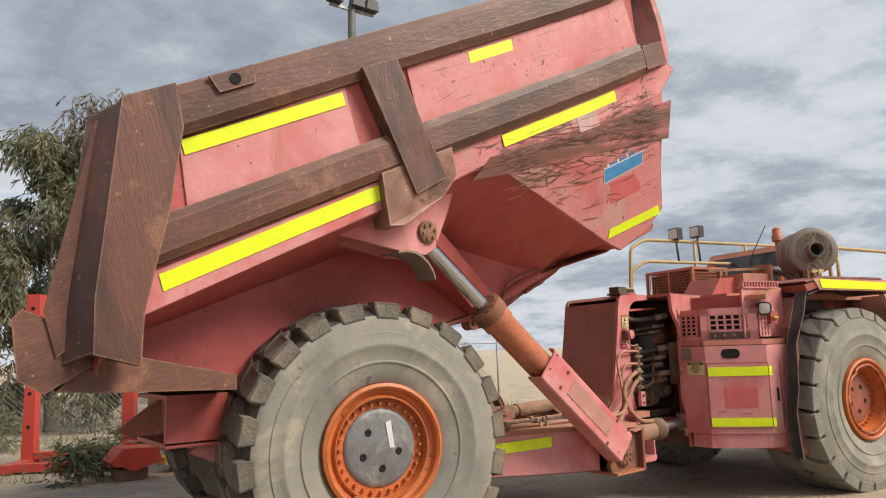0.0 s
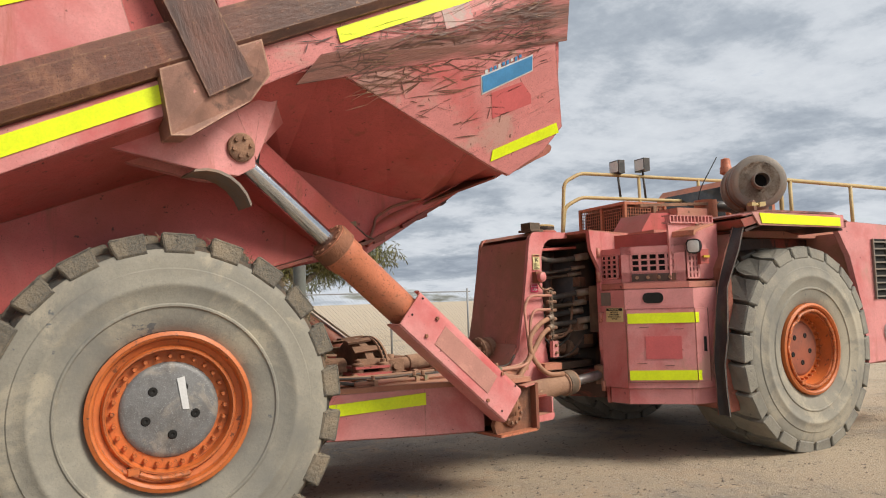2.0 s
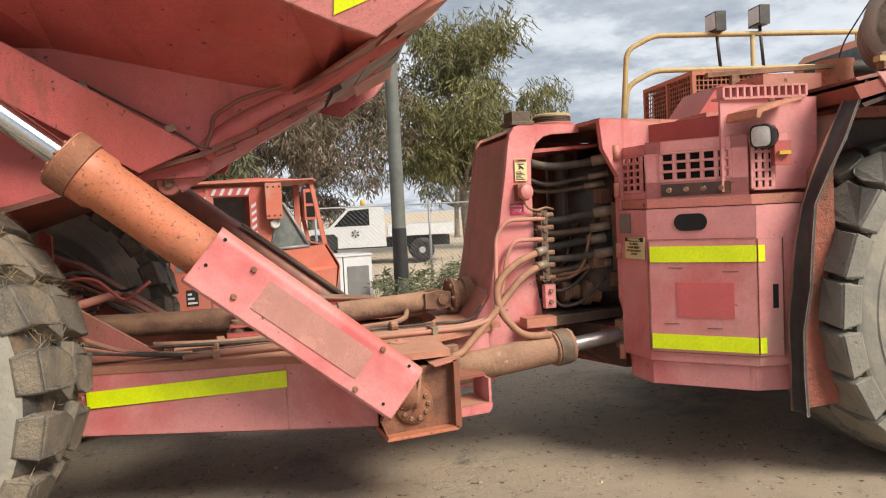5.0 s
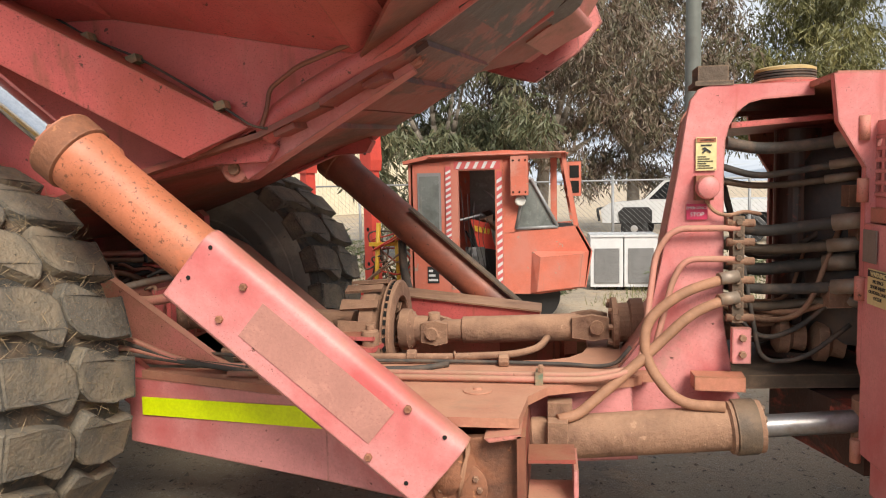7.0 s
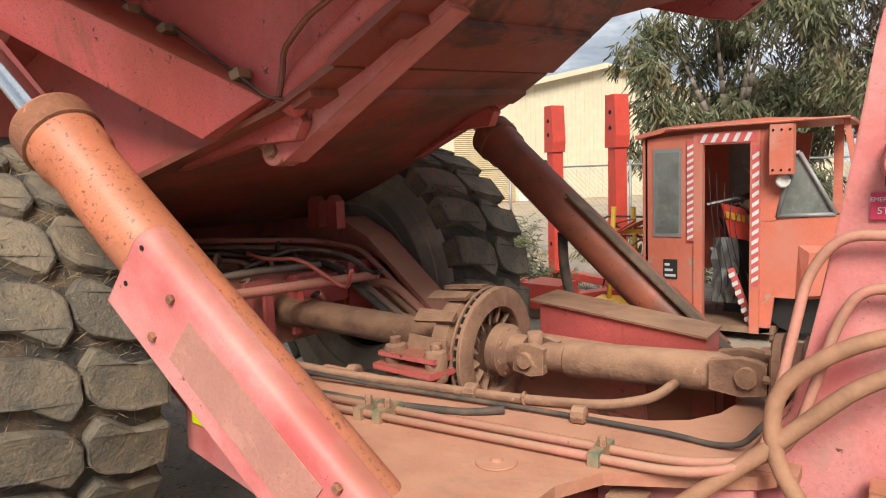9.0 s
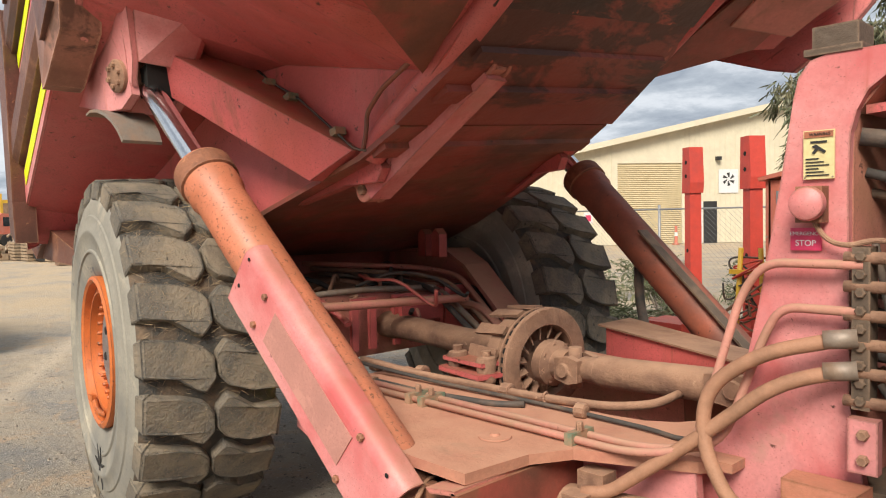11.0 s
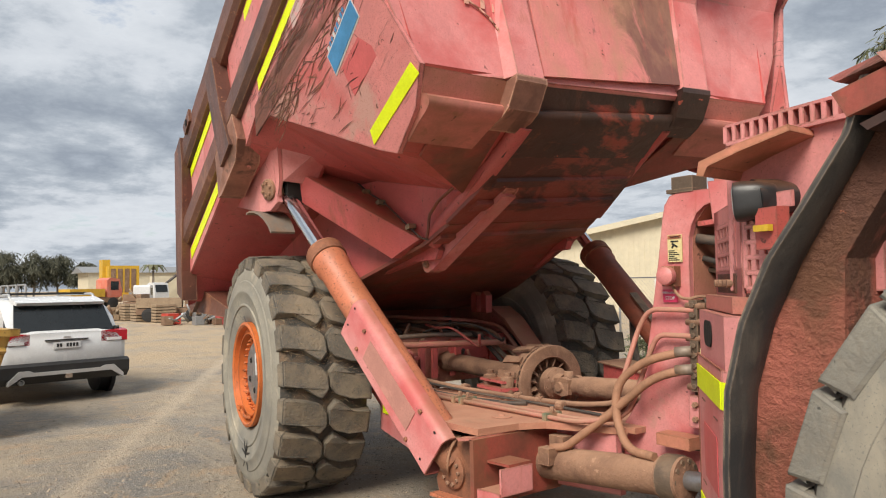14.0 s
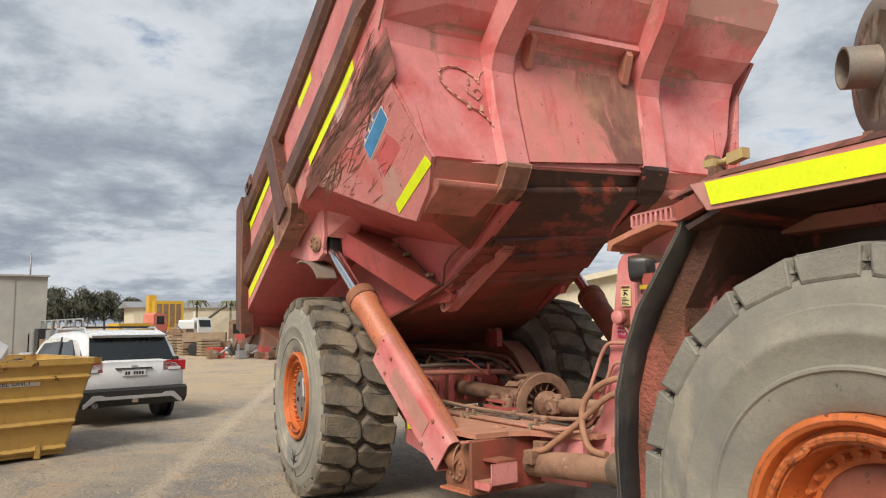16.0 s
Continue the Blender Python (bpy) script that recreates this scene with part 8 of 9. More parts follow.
# verge of dry grass under the fence
gr = random.Random(77)
gv, gf = [], []
for _ in range(9000):
    x, y = gr.uniform(-3, 14), gr.uniform(11.3, 17.5)
    if noise.noise((x * 0.6, y * 0.6, 2)) < -0.05:
        continue
    h, a = gr.uniform(0.04, 0.16), gr.uniform(0, 6.3)
    d = Vector((math.cos(a), math.sin(a), 0))
    n = len(gv)
    gv += [Vector((x, y, -0.01)) - d * 0.008, Vector((x, y, -0.01)) + d * 0.008, Vector((x, y, h)) + Vector((gr.uniform(-1, 1), gr.uniform(-1, 1), 0)) * 0.05]
    gf.append((n, n + 1, n + 2))
gm = bpy.data.meshes.new("dry_grass")
gm.from_pydata(gv, [], gf)
gm.materials.append(material("dry_grass_blades", (0.22, 0.20, 0.09), 0.8, blotch=(0.12, 0.15, 0.06), amount=0.5, scale=1.5, bump=0))
tagged(new("dry_grass", gm), "sparse dry grass and weeds along the verge", "grass", kind="stuff")

# chain-link fence
fence = thing("fence", (5, 17.2, 0), "galvanised chain-link fence along the yard", "fence")
fn = bmesh.new()
x0, x1, fy, fh = -4.0, 15.0, 17.2, 1.75
step = 0.11
n = int((x1 - x0 + fh) / step)
for i in range(n):
    for sgn in (1, -1):
        a = x0 + i * step - (fh if sgn > 0 else 0)
        p, q = Vector((a, fy, 0.05)), Vector((a + sgn * fh, fy, fh))
        if sgn < 0:
            p, q = Vector((a, fy, 0.05)), Vector((a - fh, fy, fh))
        s = Vector((0.0018, 0, 0.0018))
        t = Vector((0, 0.004, 0))
        vs = [fn.verts.new(c) for c in (p - s, p + s, q + s, q - s)]
        fn.faces.new(vs)
tagged(part("mesh_wire", fn, galv, fence, "diamond wire mesh"), kind="stuff")
for i in range(8):
    x = x0 + i * 2.7
    part("fence_post", rod((x, fy + 0.03, 0), (x, fy + 0.03, 1.85), 0.03, 10), galv, fence)
part("top_rail", rod((x0, fy + 0.02, fh), (x1, fy + 0.02, fh), 0.018, 8), galv, fence)

# flood light pole
pole_m = material("weathered_grey_green_pole", (0.13, 0.14, 0.125), 0.6, blotch=(0.09, 0.09, 0.08), amount=0.4, scale=3, bump=0.05)
pole = thing("light_pole", (7.65, 13.3, 0), "tall grey steel pole with flood lights on top", "light pole")
part("pole_shaft", lathe((7.65, 13.3, 0), (0, 0, 1), [(0.13, 0), (0.12, 3), (0.085, 9.2)], 16), pole_m, pole, smooth=True)
part("black_band", lathe((7.65, 13.3, 0.4), (0, 0, 1), [(0.136, 0), (0.130, 0.9)], 16), black_plastic, pole, "black painted foot of the pole", smooth=True)
part("cross_arm", box((7.1, 13.27, 9.10), (8.2, 13.33, 9.16)), galv, pole)
for x in (7.2, 7.75, 8.1):
    lt = part("flood_light", prism([(x - 0.16, 9.18), (x + 0.16, 9.18), (x + 0.12, 9.42), (x - 0.12, 9.42)], "y", 13.12, 13.34), black_plastic, pole, "dark flood light", bevel=0.01)
part("side_bracket", box((7.15, 13.28, 8.0), (7.65, 13.31, 8.03), box((7.15, 13.28, 8.0), (7.18, 13.31, 8.12))), galv, pole)

# red lifting frame
rfm = thing("lifting_frame", (2.3, 12.5, 0), "bright red steel portal frame standing on the ground", "steel frame")
fa, fb = Vector((1.72, 12.9, 0)), Vector((2.95, 12.1, 0))
fd = (fb - fa).normalized()
fnrm = Vector((-fd.y, fd.x, 0))
fm = Matrix.Translation(fa) @ Matrix(((fd.x, fnrm.x, 0, 0), (fd.y, fnrm.y, 0, 0), (0, 0, 1, 0), (0, 0, 0, 1)))
fl = (fb - fa).length
for k, x in enumerate((0, fl)):
    ps = part("post", prism([(x - 0.09, 0.1), (x + 0.09, 0.1), (x + 0.075, 2.0), (x - 0.075, 2.0)], "y", -0.09, 0.09), post_red, rfm, turn=fm, bevel=0.008)
    part("post_head", prism([(x - 0.12, 1.95), (x + 0.10, 1.95), (x + 0.12, 2.1), (x + 0.09, 2.62), (x - 0.10, 2.62)], "y", -0.11, 0.11), post_red, rfm, turn=fm, bevel=0.01)
    for z in (0.6, 1.1, 2.2, 2.4):
        part("post_hole", lathe((x, -0.112 if z > 2 else -0.091, z), (0, -1, 0), [(0.03, 0), (0.03, 0.003), (0, 0.003)], 10, cap=False), dark, rfm, turn=fm)
    part("base_runner", box((x - 0.1, -0.7, 0.0), (x + 0.1, 0.5, 0.12)), post_red, rfm, turn=fm, bevel=0.01)
part("base_beam", box((0.1, -0.08, 0.12), (fl - 0.1, 0.08, 0.22)), post_red, rfm, turn=fm, bevel=0.01)
part("base_beam", box((0.1, -0.68, 0.02), (fl - 0.1, -0.52, 0.13)), post_red, rfm, turn=fm, bevel=0.01)

# derelict cab
cab = thing("derelict_cab", (4.8, 11.0, 0), "faded orange derelict machine cab with an open doorway", "cab")
CYN, CYF = 10.30, 11.75


def cp(name, bm, mat=cab_or, label="", bevel=0.0, parent=None):
    return part(name, bm, mat, parent or cab, label, bevel=bevel)


cp("side_wall", prism([(3.88, 0.48), (3.88, 1.96), (4.38, 2.0), (4.38, 0.10), (4.30, 0.10), (4.2, 0.45)], "y", CYN, CYN + 0.05), cab_or, "orange side wall", 0.006)
cp("side_window", box((3.96, CYN - 0.012, 0.98), (4.24, CYN + 0.01, 1.86)), galv, "grey window frame")
cab_pane = material("dusty_grey_pane", (0.20, 0.215, 0.205), 0.25, blotch=(0.10, 0.11, 0.10), amount=0.5, scale=3, run=(0.32, 0.30, 0.26), run_amount=0.3, bump=0)
cp("window_pane", box((3.985, CYN - 0.018, 1.02), (4.215, CYN - 0.01, 1.82)), cab_pane, "dusty window pane")
cp("door_post", box((4.36, CYN - 0.02, 0.08), (4.45, CYN + 0.06, 2.0)), cab_or, "", 0.006)
cp("door_post", box((4.88, CYN - 0.02, 0.06), (4.97, CYN + 0.06, 2.0)), cab_or, "", 0.006)
cp("door_head", box((4.452, CYN - 0.016, 1.88), (4.878, CYN + 0.055, 1.998)), cab_or)
for lo, hi in (((4.298, CYN - 0.0235, 0.94), (4.362, CYN + 0.0, 1.93)), ((4.898, CYN - 0.0235, 0.52), (4.962, CYN - 0.018, 1.86)), ((4.40, CYN - 0.0235, 1.893), (4.94, CYN - 0.016, 1.987))):
    cp("stripe_band", box(lo, hi), ltred, "faded red band under the stripes")
for k in range(14):
    cp("hazard_stripe", slab([(4.30, CYN - 0.024, 0.95 + k * 0.068), (4.36, CYN - 0.024, 0.98 + k * 0.068), (4.36, CYN - 0.024, 1.01 + k * 0.068), (4.30, CYN - 0.024, 0.98 + k * 0.068)], 0.006), white, "white diagonal stripe")
    cp("hazard_stripe", slab([(4.90, CYN - 0.024, 0.55 + k * 0.09), (4.96, CYN - 0.024, 0.59 + k * 0.09), (4.96, CYN - 0.024, 0.63 + k * 0.09), (4.90, CYN - 0.024, 0.59 + k * 0.09)], 0.006), white, "white diagonal stripe")
for k in range(5):
    cp("hazard_stripe", slab([(4.42 + k * 0.1, CYN - 0.024, 1.90), (4.46 + k * 0.1, CYN - 0.024, 1.90), (4.50 + k * 0.1, CYN - 0.024, 1.98), (4.46 + k * 0.1, CYN - 0.024, 1.98)], 0.006), white, "white diagonal stripe")
cp("front_quarter", prism([(4.97, 1.14), (4.97, 2.0), (5.24, 2.03), (5.245, 1.78), (5.12, 1.185), (5.10, 1.14)], "y", CYN, CYN + 0.05), cab_or, "orange strip beside the doorway", 0.006)
cp("front_quarter", prism([(4.97, 0.06), (4.97, 1.138), (5.62, 1.20), (5.82, 1.22), (5.98, 0.93), (5.91, 0.50), (5.40, 0.42), (5.10, 0.42), (5.06, 0.08)], "y", CYN, CYN + 0.05), cab_or, "orange front quarter with patched paint", 0.006)
facet = bmesh.new()
fv = [facet.verts.new(p) for p in ((5.40, CYN - 0.09, 0.86), (5.88, CYN - 0.10, 0.90), (5.97, CYN + 0.02, 0.93), (5.30, CYN - 0.002, 0.92), (5.36, CYN - 0.10, 0.46), (5.84, CYN - 0.10, 0.52), (5.92, CYN + 0.02, 0.50), (5.28, CYN - 0.002, 0.43))]
for f in ((0, 1, 5, 4), (3, 2, 1, 0), (1, 2, 6, 5), (3, 0, 4, 7), (4, 5, 6, 7)):
    facet.faces.new([fv[i] for i in f])
cp("bumper_facet", facet, cab_or, "folded orange lower corner with grey scuffs")
pane_q = [(5.12, 1.19), (5.60, 1.21), (5.30, 1.77), (5.24, 1.77)]
cp("quarter_pane", slab([(x, CYN + 0.02, z) for x, z in pane_q], 0.012), cab_pane, "slanted dusty window pane")
for (x0, z0), (x1, z1) in zip(pane_q, pane_q[1:] + pane_q[:1]):
    cp("pane_frame", rod((x0, CYN, z0), (x1, CYN, z1), 0.02, 8), galv, "grey window frame")
for y in (CYN + 0.02, CYF):
    cp("slanted_pillar", slab([(5.64, y, 2.05), (5.69, y, 2.05), (5.84, y, 1.22), (5.78, y, 1.22)], 0.04), cab_or)
cp("inner_pillar", box((5.52, 10.95, 1.15), (5.60, 11.0, 2.03)), cab_or, "upright orange pillar inside")
cp("nose_panel", slab([(5.97, CYN, 0.93), (5.97, CYF, 0.93), (5.90, CYF, 0.50), (5.90, CYN, 0.50)], 0.05), cab_or)
cp("dash_panel", slab([(5.82, CYN, 1.21), (5.82, CYF, 1.21), (5.97, CYF, 0.93), (5.97, CYN, 0.93)], 0.04), cab_or)
cp("dash_top", box((5.30, CYN + 0.06, 1.12), (5.80, CYF, 1.18)), black_plastic, "dark dashboard")
cp("far_wall", prism([(3.88, 0.48), (3.88, 1.96), (5.25, 2.0), (5.15, 1.15), (5.80, 1.2), (5.9, 0.5)], "y", CYF, CYF + 0.04), cab_or)
cp("rear_wall", box((3.85, CYN, 0.45), (3.90, CYF, 1.97)), cab_or)
cp("roof", prism([(3.80, 1.965), (4.1, 2.02), (5.0, 2.055), (5.70, 2.05), (5.72, 2.035), (5.73, 2.06), (5.0, 2.105), (4.1, 2.07), (3.79, 2.0)], "y", CYN - 0.06, CYF + 0.06), cab_or, "weathered pink-orange roof", 0.008)
for y in (CYN - 0.075, CYN - 0.045):
    cp("roof_gutter", rod((4.1, y, 2.045), (5.70, y, 2.065), 0.012, 6), cab_or)
cp("under_scoop", lathe((5.30, CYN + 0.10, 0.40), (0, 1, 0), [(0.10, 0), (0.33, 0.02), (0.33, 1.1), (0.10, 1.12)], 24), black_plastic, "dark curved housing under the front")
cp("cab_floor", box((3.9, CYN, 0.06), (5.1, CYF, 0.12)), scrap_br)
cp("torn_seat", box((4.5, 11.0, 0.12), (4.9, 11.4, 0.9)), black_plastic, "dark torn seat", 0.08)
lean = [(4.55, 10.62, 1.30), (4.78, 10.60, 1.24), (4.86, 10.56, 0.92), (4.64, 10.60, 0.96)]
cp("loose_panel", slab(lean, 0.02), post_red, "bent red panel leaning inside")
for k in range(4):
    cp("print_bar", slab([(4.60 + 0.05 * k, 10.585, 1.22 - 0.012 * k), (4.635 + 0.05 * k, 10.585, 1.21 - 0.012 * k), (4.645 + 0.05 * k, 10.582, 1.14 - 0.012 * k), (4.61 + 0.05 * k, 10.582, 1.15 - 0.012 * k)], 0.006), hi_y, "yellow lettering bar")
strip = cp("leaning_strip", slab([(4.66, 10.40, 0.66), (4.72, 10.40, 0.68), (4.90, 10.44, 0.16), (4.84, 10.44, 0.12)], 0.02), ltred, "red and white striped strip leaning in the doorway")
for k in range(6):
    cp("strip_stripe", slab([(4.672 + 0.029 * k, 10.385, 0.61 - 0.085 * k), (4.724 + 0.029 * k, 10.385, 0.64 - 0.085 * k), (4.734 + 0.029 * k, 10.386, 0.60 - 0.085 * k), (4.684 + 0.029 * k, 10.386, 0.57 - 0.085 * k)], 0.006), white, parent=strip)
crumple = bmesh.new()
grid = [[crumple.verts.new((4.48 + 0.05 * i + 0.03 * noise.noise((i * 1.7, j * 1.3, 2)), 10.55 + 0.10 * noise.noise((i * 1.1, j * 1.9, 7)), 0.30 + 0.11 * j)) for i in range(6)] for j in range(7)]
for p, q in zip(grid, grid[1:]):
    for i in range(5):
        crumple.faces.new((p[i], p[i + 1], q[i + 1], q[i]))
bmesh.ops.solidify(crumple, geom=crumple.faces[:], thickness=0.012)
cp("crumpled_sheet", crumple, galv, "crumpled grey sheet in the doorway")
cr = random.Random(31)
for k in range(14):
    c = Vector((cr.uniform(4.48, 4.84), cr.uniform(10.62, 11.3), cr.uniform(0.2, 1.55)))
    u = Vector((cr.uniform(-1, 1), cr.uniform(-0.5, 0.5), cr.uniform(-1, 1))).normalized() * cr.uniform(0.06, 0.2)
    v = Vector((cr.uniform(-1, 1), cr.uniform(-1, 1), cr.uniform(-0.4, 0.4))).normalized() * cr.uniform(0.04, 0.14)
    cp("loose_panel", slab([c - u - v, c + u - v, c + u * 0.8 + v, c - u + v * 0.7], 0.02), (galv, black_plastic, galv, scrap_br)[k % 4], "bent loose panel inside")
cp("inner_back", box((4.46, 11.42, 0.12), (4.9, 11.45, 1.9)), cab_pane, "grey back of the cab")
for k in range(5):
    cp("loose_wire", tube([(4.45 + 0.08 * k, 10.5, 1.7 - 0.1 * k), (4.5 + 0.05 * k, 10.45, 1.1), (4.6 + 0.06 * k, 10.5, 0.5), (4.5 + 0.08 * k, 10.6, 0.2)], 0.004, 6, 0.2), black_plastic, "hanging wire")
cp("mirror_box", box((5.07, CYN - 0.18, 1.58), (5.27, CYN - 0.03, 2.03)), cab_or, "orange mirror housing", 0.02)
for x in (5.10, 5.17, 5.24):
    for z in (1.62, 1.98):
        bolt((x, CYN - 0.18, z), (0, -1, 0), 0.012, 0.008, cab, dark)
cp("cab_lamp", lathe((5.17, CYN - 0.08, 1.52), (0.3, -1, -0.1), [(0.045, -0.03), (0.062, 0.0), (0.062, 0.03), (0.05, 0.04), (0, 0.042)], 16), lampglass, "small silver lamp")
cp("cab_decal", box((4.06, CYN - 0.008, 0.55), (4.20, CYN - 0.002, 0.75)), ink, "dark decal")
for k in range(3):
    cp("decal_bar", box((4.075, CYN - 0.012, 0.575 + 0.055 * k), (4.185 - 0.03 * k, CYN - 0.008, 0.60 + 0.055 * k)), white)
fpn = cp("far_housing", box((5.74, 11.50, 1.54), (5.92, 11.74, 1.99)), cab_or, "orange open box on the far pillar", 0.012)
for k in range(2):
    cp("housing_pocket", box((5.77, 11.494, 1.58 + 0.2 * k), (5.89, 11.502, 1.74 + 0.2 * k)), dark, parent=fpn)
# yellow hose stand and cables beside the cab
hs = thing("hose_stand", (3.5, 10.9, 0), "yellow steel stand hung with tangled black hoses", "hose stand")
for x, t in ((3.25, 0.08), (3.6, -0.05)):
    part("stand_leg", rod((x, 10.9, 0), (x + t, 10.9, 1.25), 0.03, 8), yellow_far, hs)
part("stand_bar", box((3.2, 10.87, 0.95), (3.7, 10.93, 1.0)), yellow_far, hs)
part("stand_base", box((3.1, 10.7, 0.1), (3.8, 11.1, 0.2)), yellow_far, hs)
rh = random.Random(5)
for k in range(12):
    pts = [(rh.uniform(3.1, 3.8), rh.uniform(10.75, 11.05), rh.uniform(0.3, 1.2)) for _ in range(5)]
    part("hose", tube(pts, 0.012, 6, 0.2), (hoseblk, scrap_br, post_red)[k % 3], hs)
rs = thing("red_skid", (2.6, 10.4, 0), "bright red fallen guard plate on the ground", "steel plate")
part("skid_plate", prism([(2.3, 0.25), (2.45, 0.42), (2.9, 0.40), (2.95, 0.22), (2.6, 0.12)], "y", 10.3, 10.8), post_red, rs, bevel=0.02)
part("skid_foot", box((2.4, 10.4, 0.0), (2.8, 10.7, 0.14)), scrap_br, rs)

# white plant boxes with perforated doors
for k in range(2):
    x = 6.15 + 0.53 * k
    g = thing("plant_box", (x + 0.25, 13.9, 0), "white metal equipment box with grey perforated doors", "equipment box", "white boxes on the verge")
    part("housing", box((x, 13.6, 0.04), (x + 0.51, 14.3, 0.84)), white_paint, g, bevel=0.02)
    part("grille_door", box((x + 0.06, 13.585, 0.10), (x + 0.45, 13.597, 0.66)), perf, g, "grey perforated door")
    part("lid", box((x - 0.01, 13.58, 0.842), (x + 0.52, 14.32, 0.875)), white_paint, g, bevel=0.008)
    for fx in (x + 0.05, x + 0.42):
        part("foot", box((fx, 13.65, -0.02), (fx + 0.06, 14.25, 0.04)), black_plastic, g)


def car_wheel(parent, at, r, side):
    w = part("wheel", lathe(at, side, [(r * 0.62, -0.2), (r, -0.18), (r, -0.02), (r * 0.93, 0.0), (r * 0.66, 0.0), (r * 0.62, -0.03)], 28), black_plastic, parent, "black tyre", smooth=True)
    part("rim", lathe(Vector(at), side, [(r * 0.62, -0.03), (r * 0.5, -0.05), (r * 0.15, -0.02), (0, -0.02)], 20, cap=False), silver, w, "silver alloy rim")


# white utility truck beyond the fence
UT = Matrix.Translation((9.65, 23.6, 0)) @ Matrix.Rotation(radians(166), 4, "Z")
ute = thing("utility_truck", UT @ Vector((0, 0, 0)), "white utility truck parked beyond the fence", "pickup truck")


def up_(name, bm, mat, label="", bevel=0.0):
    return part(name, bm, mat, ute, label, turn=UT, bevel=bevel)


up_("cab_body", prism([(2.5, 0.55), (2.55, 0.95), (2.3, 1.12), (1.35, 1.2), (0.75, 1.78), (0.0, 1.85), (-0.35, 1.82), (-0.4, 0.55)], "y", -0.85, 0.85), white_paint, "white cab and bonnet", 0.05)
up_("door_glass", prism([(1.2, 1.22), (0.72, 1.70), (0.1, 1.74), (0.1, 1.22)], "y", -0.856, 0.856), car_glass, "dark side windows")
up_("wind_screen", slab([(1.36, -0.72, 1.22), (1.36, 0.72, 1.22), (0.80, 0.68, 1.76), (0.80, -0.68, 1.76)], 0.02), car_glass)
up_("tray_body", box((-2.5, -0.92, 0.85), (-0.45, 0.92, 1.20)), white_paint, "white drop-side tray", 0.02)
up_("chassis_rail", box((-2.4, -0.5, 0.5), (2.3, 0.5, 0.8)), black_plastic)
up_("bull_bar", tube([(2.6, -0.8, 0.6), (2.66, -0.8, 0.95), (2.66, 0.8, 0.95), (2.6, 0.8, 0.6)], 0.04, 8, 0.1), black_plastic, "black bull bar")
up_("beacon", rod((0.3, 0, 1.85), (0.3, 0, 2.02), 0.07, 12), yellow_far, "amber beacon")
up_("wheel_flare", prism([(1.1, 0.9), (1.2, 1.0), (1.9, 1.0), (2.05, 0.85), (2.0, 0.55), (1.1, 0.55)], "y", -0.88, 0.88), black_plastic)
for x in (1.6, -1.5):
    for y in (-0.87, 0.87):
        car_wheel(ute, UT @ Vector((x, y, 0.38)), 0.38, UT.to_3x3() @ Vector((0, math.copysign(1, y), 0)))
for sy in (-1, 1):
    for k in range(6):
        a = k * math.pi / 3
        p = [Vector((0.55 + math.cos(a + b) * r, sy * 0.865, 0.98 + math.sin(a + b) * r)) for b, r in ((0, 0.04), (0.35, 0.13), (0.8, 0.12), (0.5, 0.04))]
        up_("door_mark", slab(p, 0.006), ink)

# white station wagon
CA = Matrix.Translation((-3.66, 3.98, 0)) @ Matrix.Rotation(math.atan2(-0.14, -0.99), 4, "Z")   # x forward from the rear bumper
suv = thing("station_wagon", CA @ Vector((2.3, 0, 0)), "white compact sport wagon with black bumper, seen from behind", "car")


def sv(name, bm, mat, label="", bevel=0.0, smooth=False, seg=1, parent=None):
    for v in bm.verts:
        if v.co.z > 0.6:
            v.co.z = 0.6 + (v.co.z - 0.6) * 0.87
    return part(name, bm, mat, parent or suv, label, turn=CA, bevel=bevel, smooth=smooth, seg=seg)


def loft(rows):
    bm = bmesh.new()
    prev = None
    for ring in rows:
        row = [bm.verts.new(p) for p in ring]
        if prev:
            for k in range(len(row)):
                bm.faces.new((prev[k], prev[(k + 1) % len(row)], row[(k + 1) % len(row)], row[k]))
        else:
            bm.faces.new(row)
        prev = row
    bm.faces.new(prev[::-1])
    return bm


def car_ring(x, zb, zt, w, wt, crown=0.03):
    return [(x, -w * 0.94, zb), (x, -w, zb + 0.12), (x, -w, zt - 0.12), (x, -wt, zt - 0.02), (x, -wt * 0.6, zt + crown), (x, wt * 0.6, zt + crown), (x, wt, zt - 0.02), (x, w, zt - 0.12), (x, w, zb + 0.12), (x, w * 0.94, zb)]


lower = [car_ring(x, zb, zt, w, wt) for x, zb, zt, w, wt in ((0.02, 0.62, 1.06, 0.80, 0.72), (0.08, 0.50, 1.10, 0.88, 0.78), (0.5, 0.40, 1.12, 0.905, 0.80), (2.0, 0.32, 1.08, 0.905, 0.82), (3.2, 0.34, 1.04, 0.90, 0.80), (4.2, 0.42, 0.94, 0.86, 0.74), (4.58, 0.55, 0.82, 0.74, 0.64))]
sv("lower_body", loft(lower), white_paint, "white lower body", smooth=True)
upper = [car_ring(x, 1.04, zt, w, wt, 0.02) for x, zt, w, wt in ((0.10, 1.10, 0.80, 0.74), (0.30, 1.45, 0.77, 0.68), (0.52, 1.62, 0.75, 0.64), (1.2, 1.68, 0.76, 0.66), (2.2, 1.65, 0.76, 0.66), (2.75, 1.50, 0.76, 0.68), (3.35, 1.10, 0.78, 0.72))]
sv("cabin", loft(upper), white_paint, "white roof and pillars", smooth=True)
sv("rear_window", slab([(0.075, -0.70, 1.10), (0.075, 0.70, 1.10), (0.35, 0.63, 1.56), (0.35, -0.63, 1.56)], 0.03), car_glass, "dark rear window", 0.01)
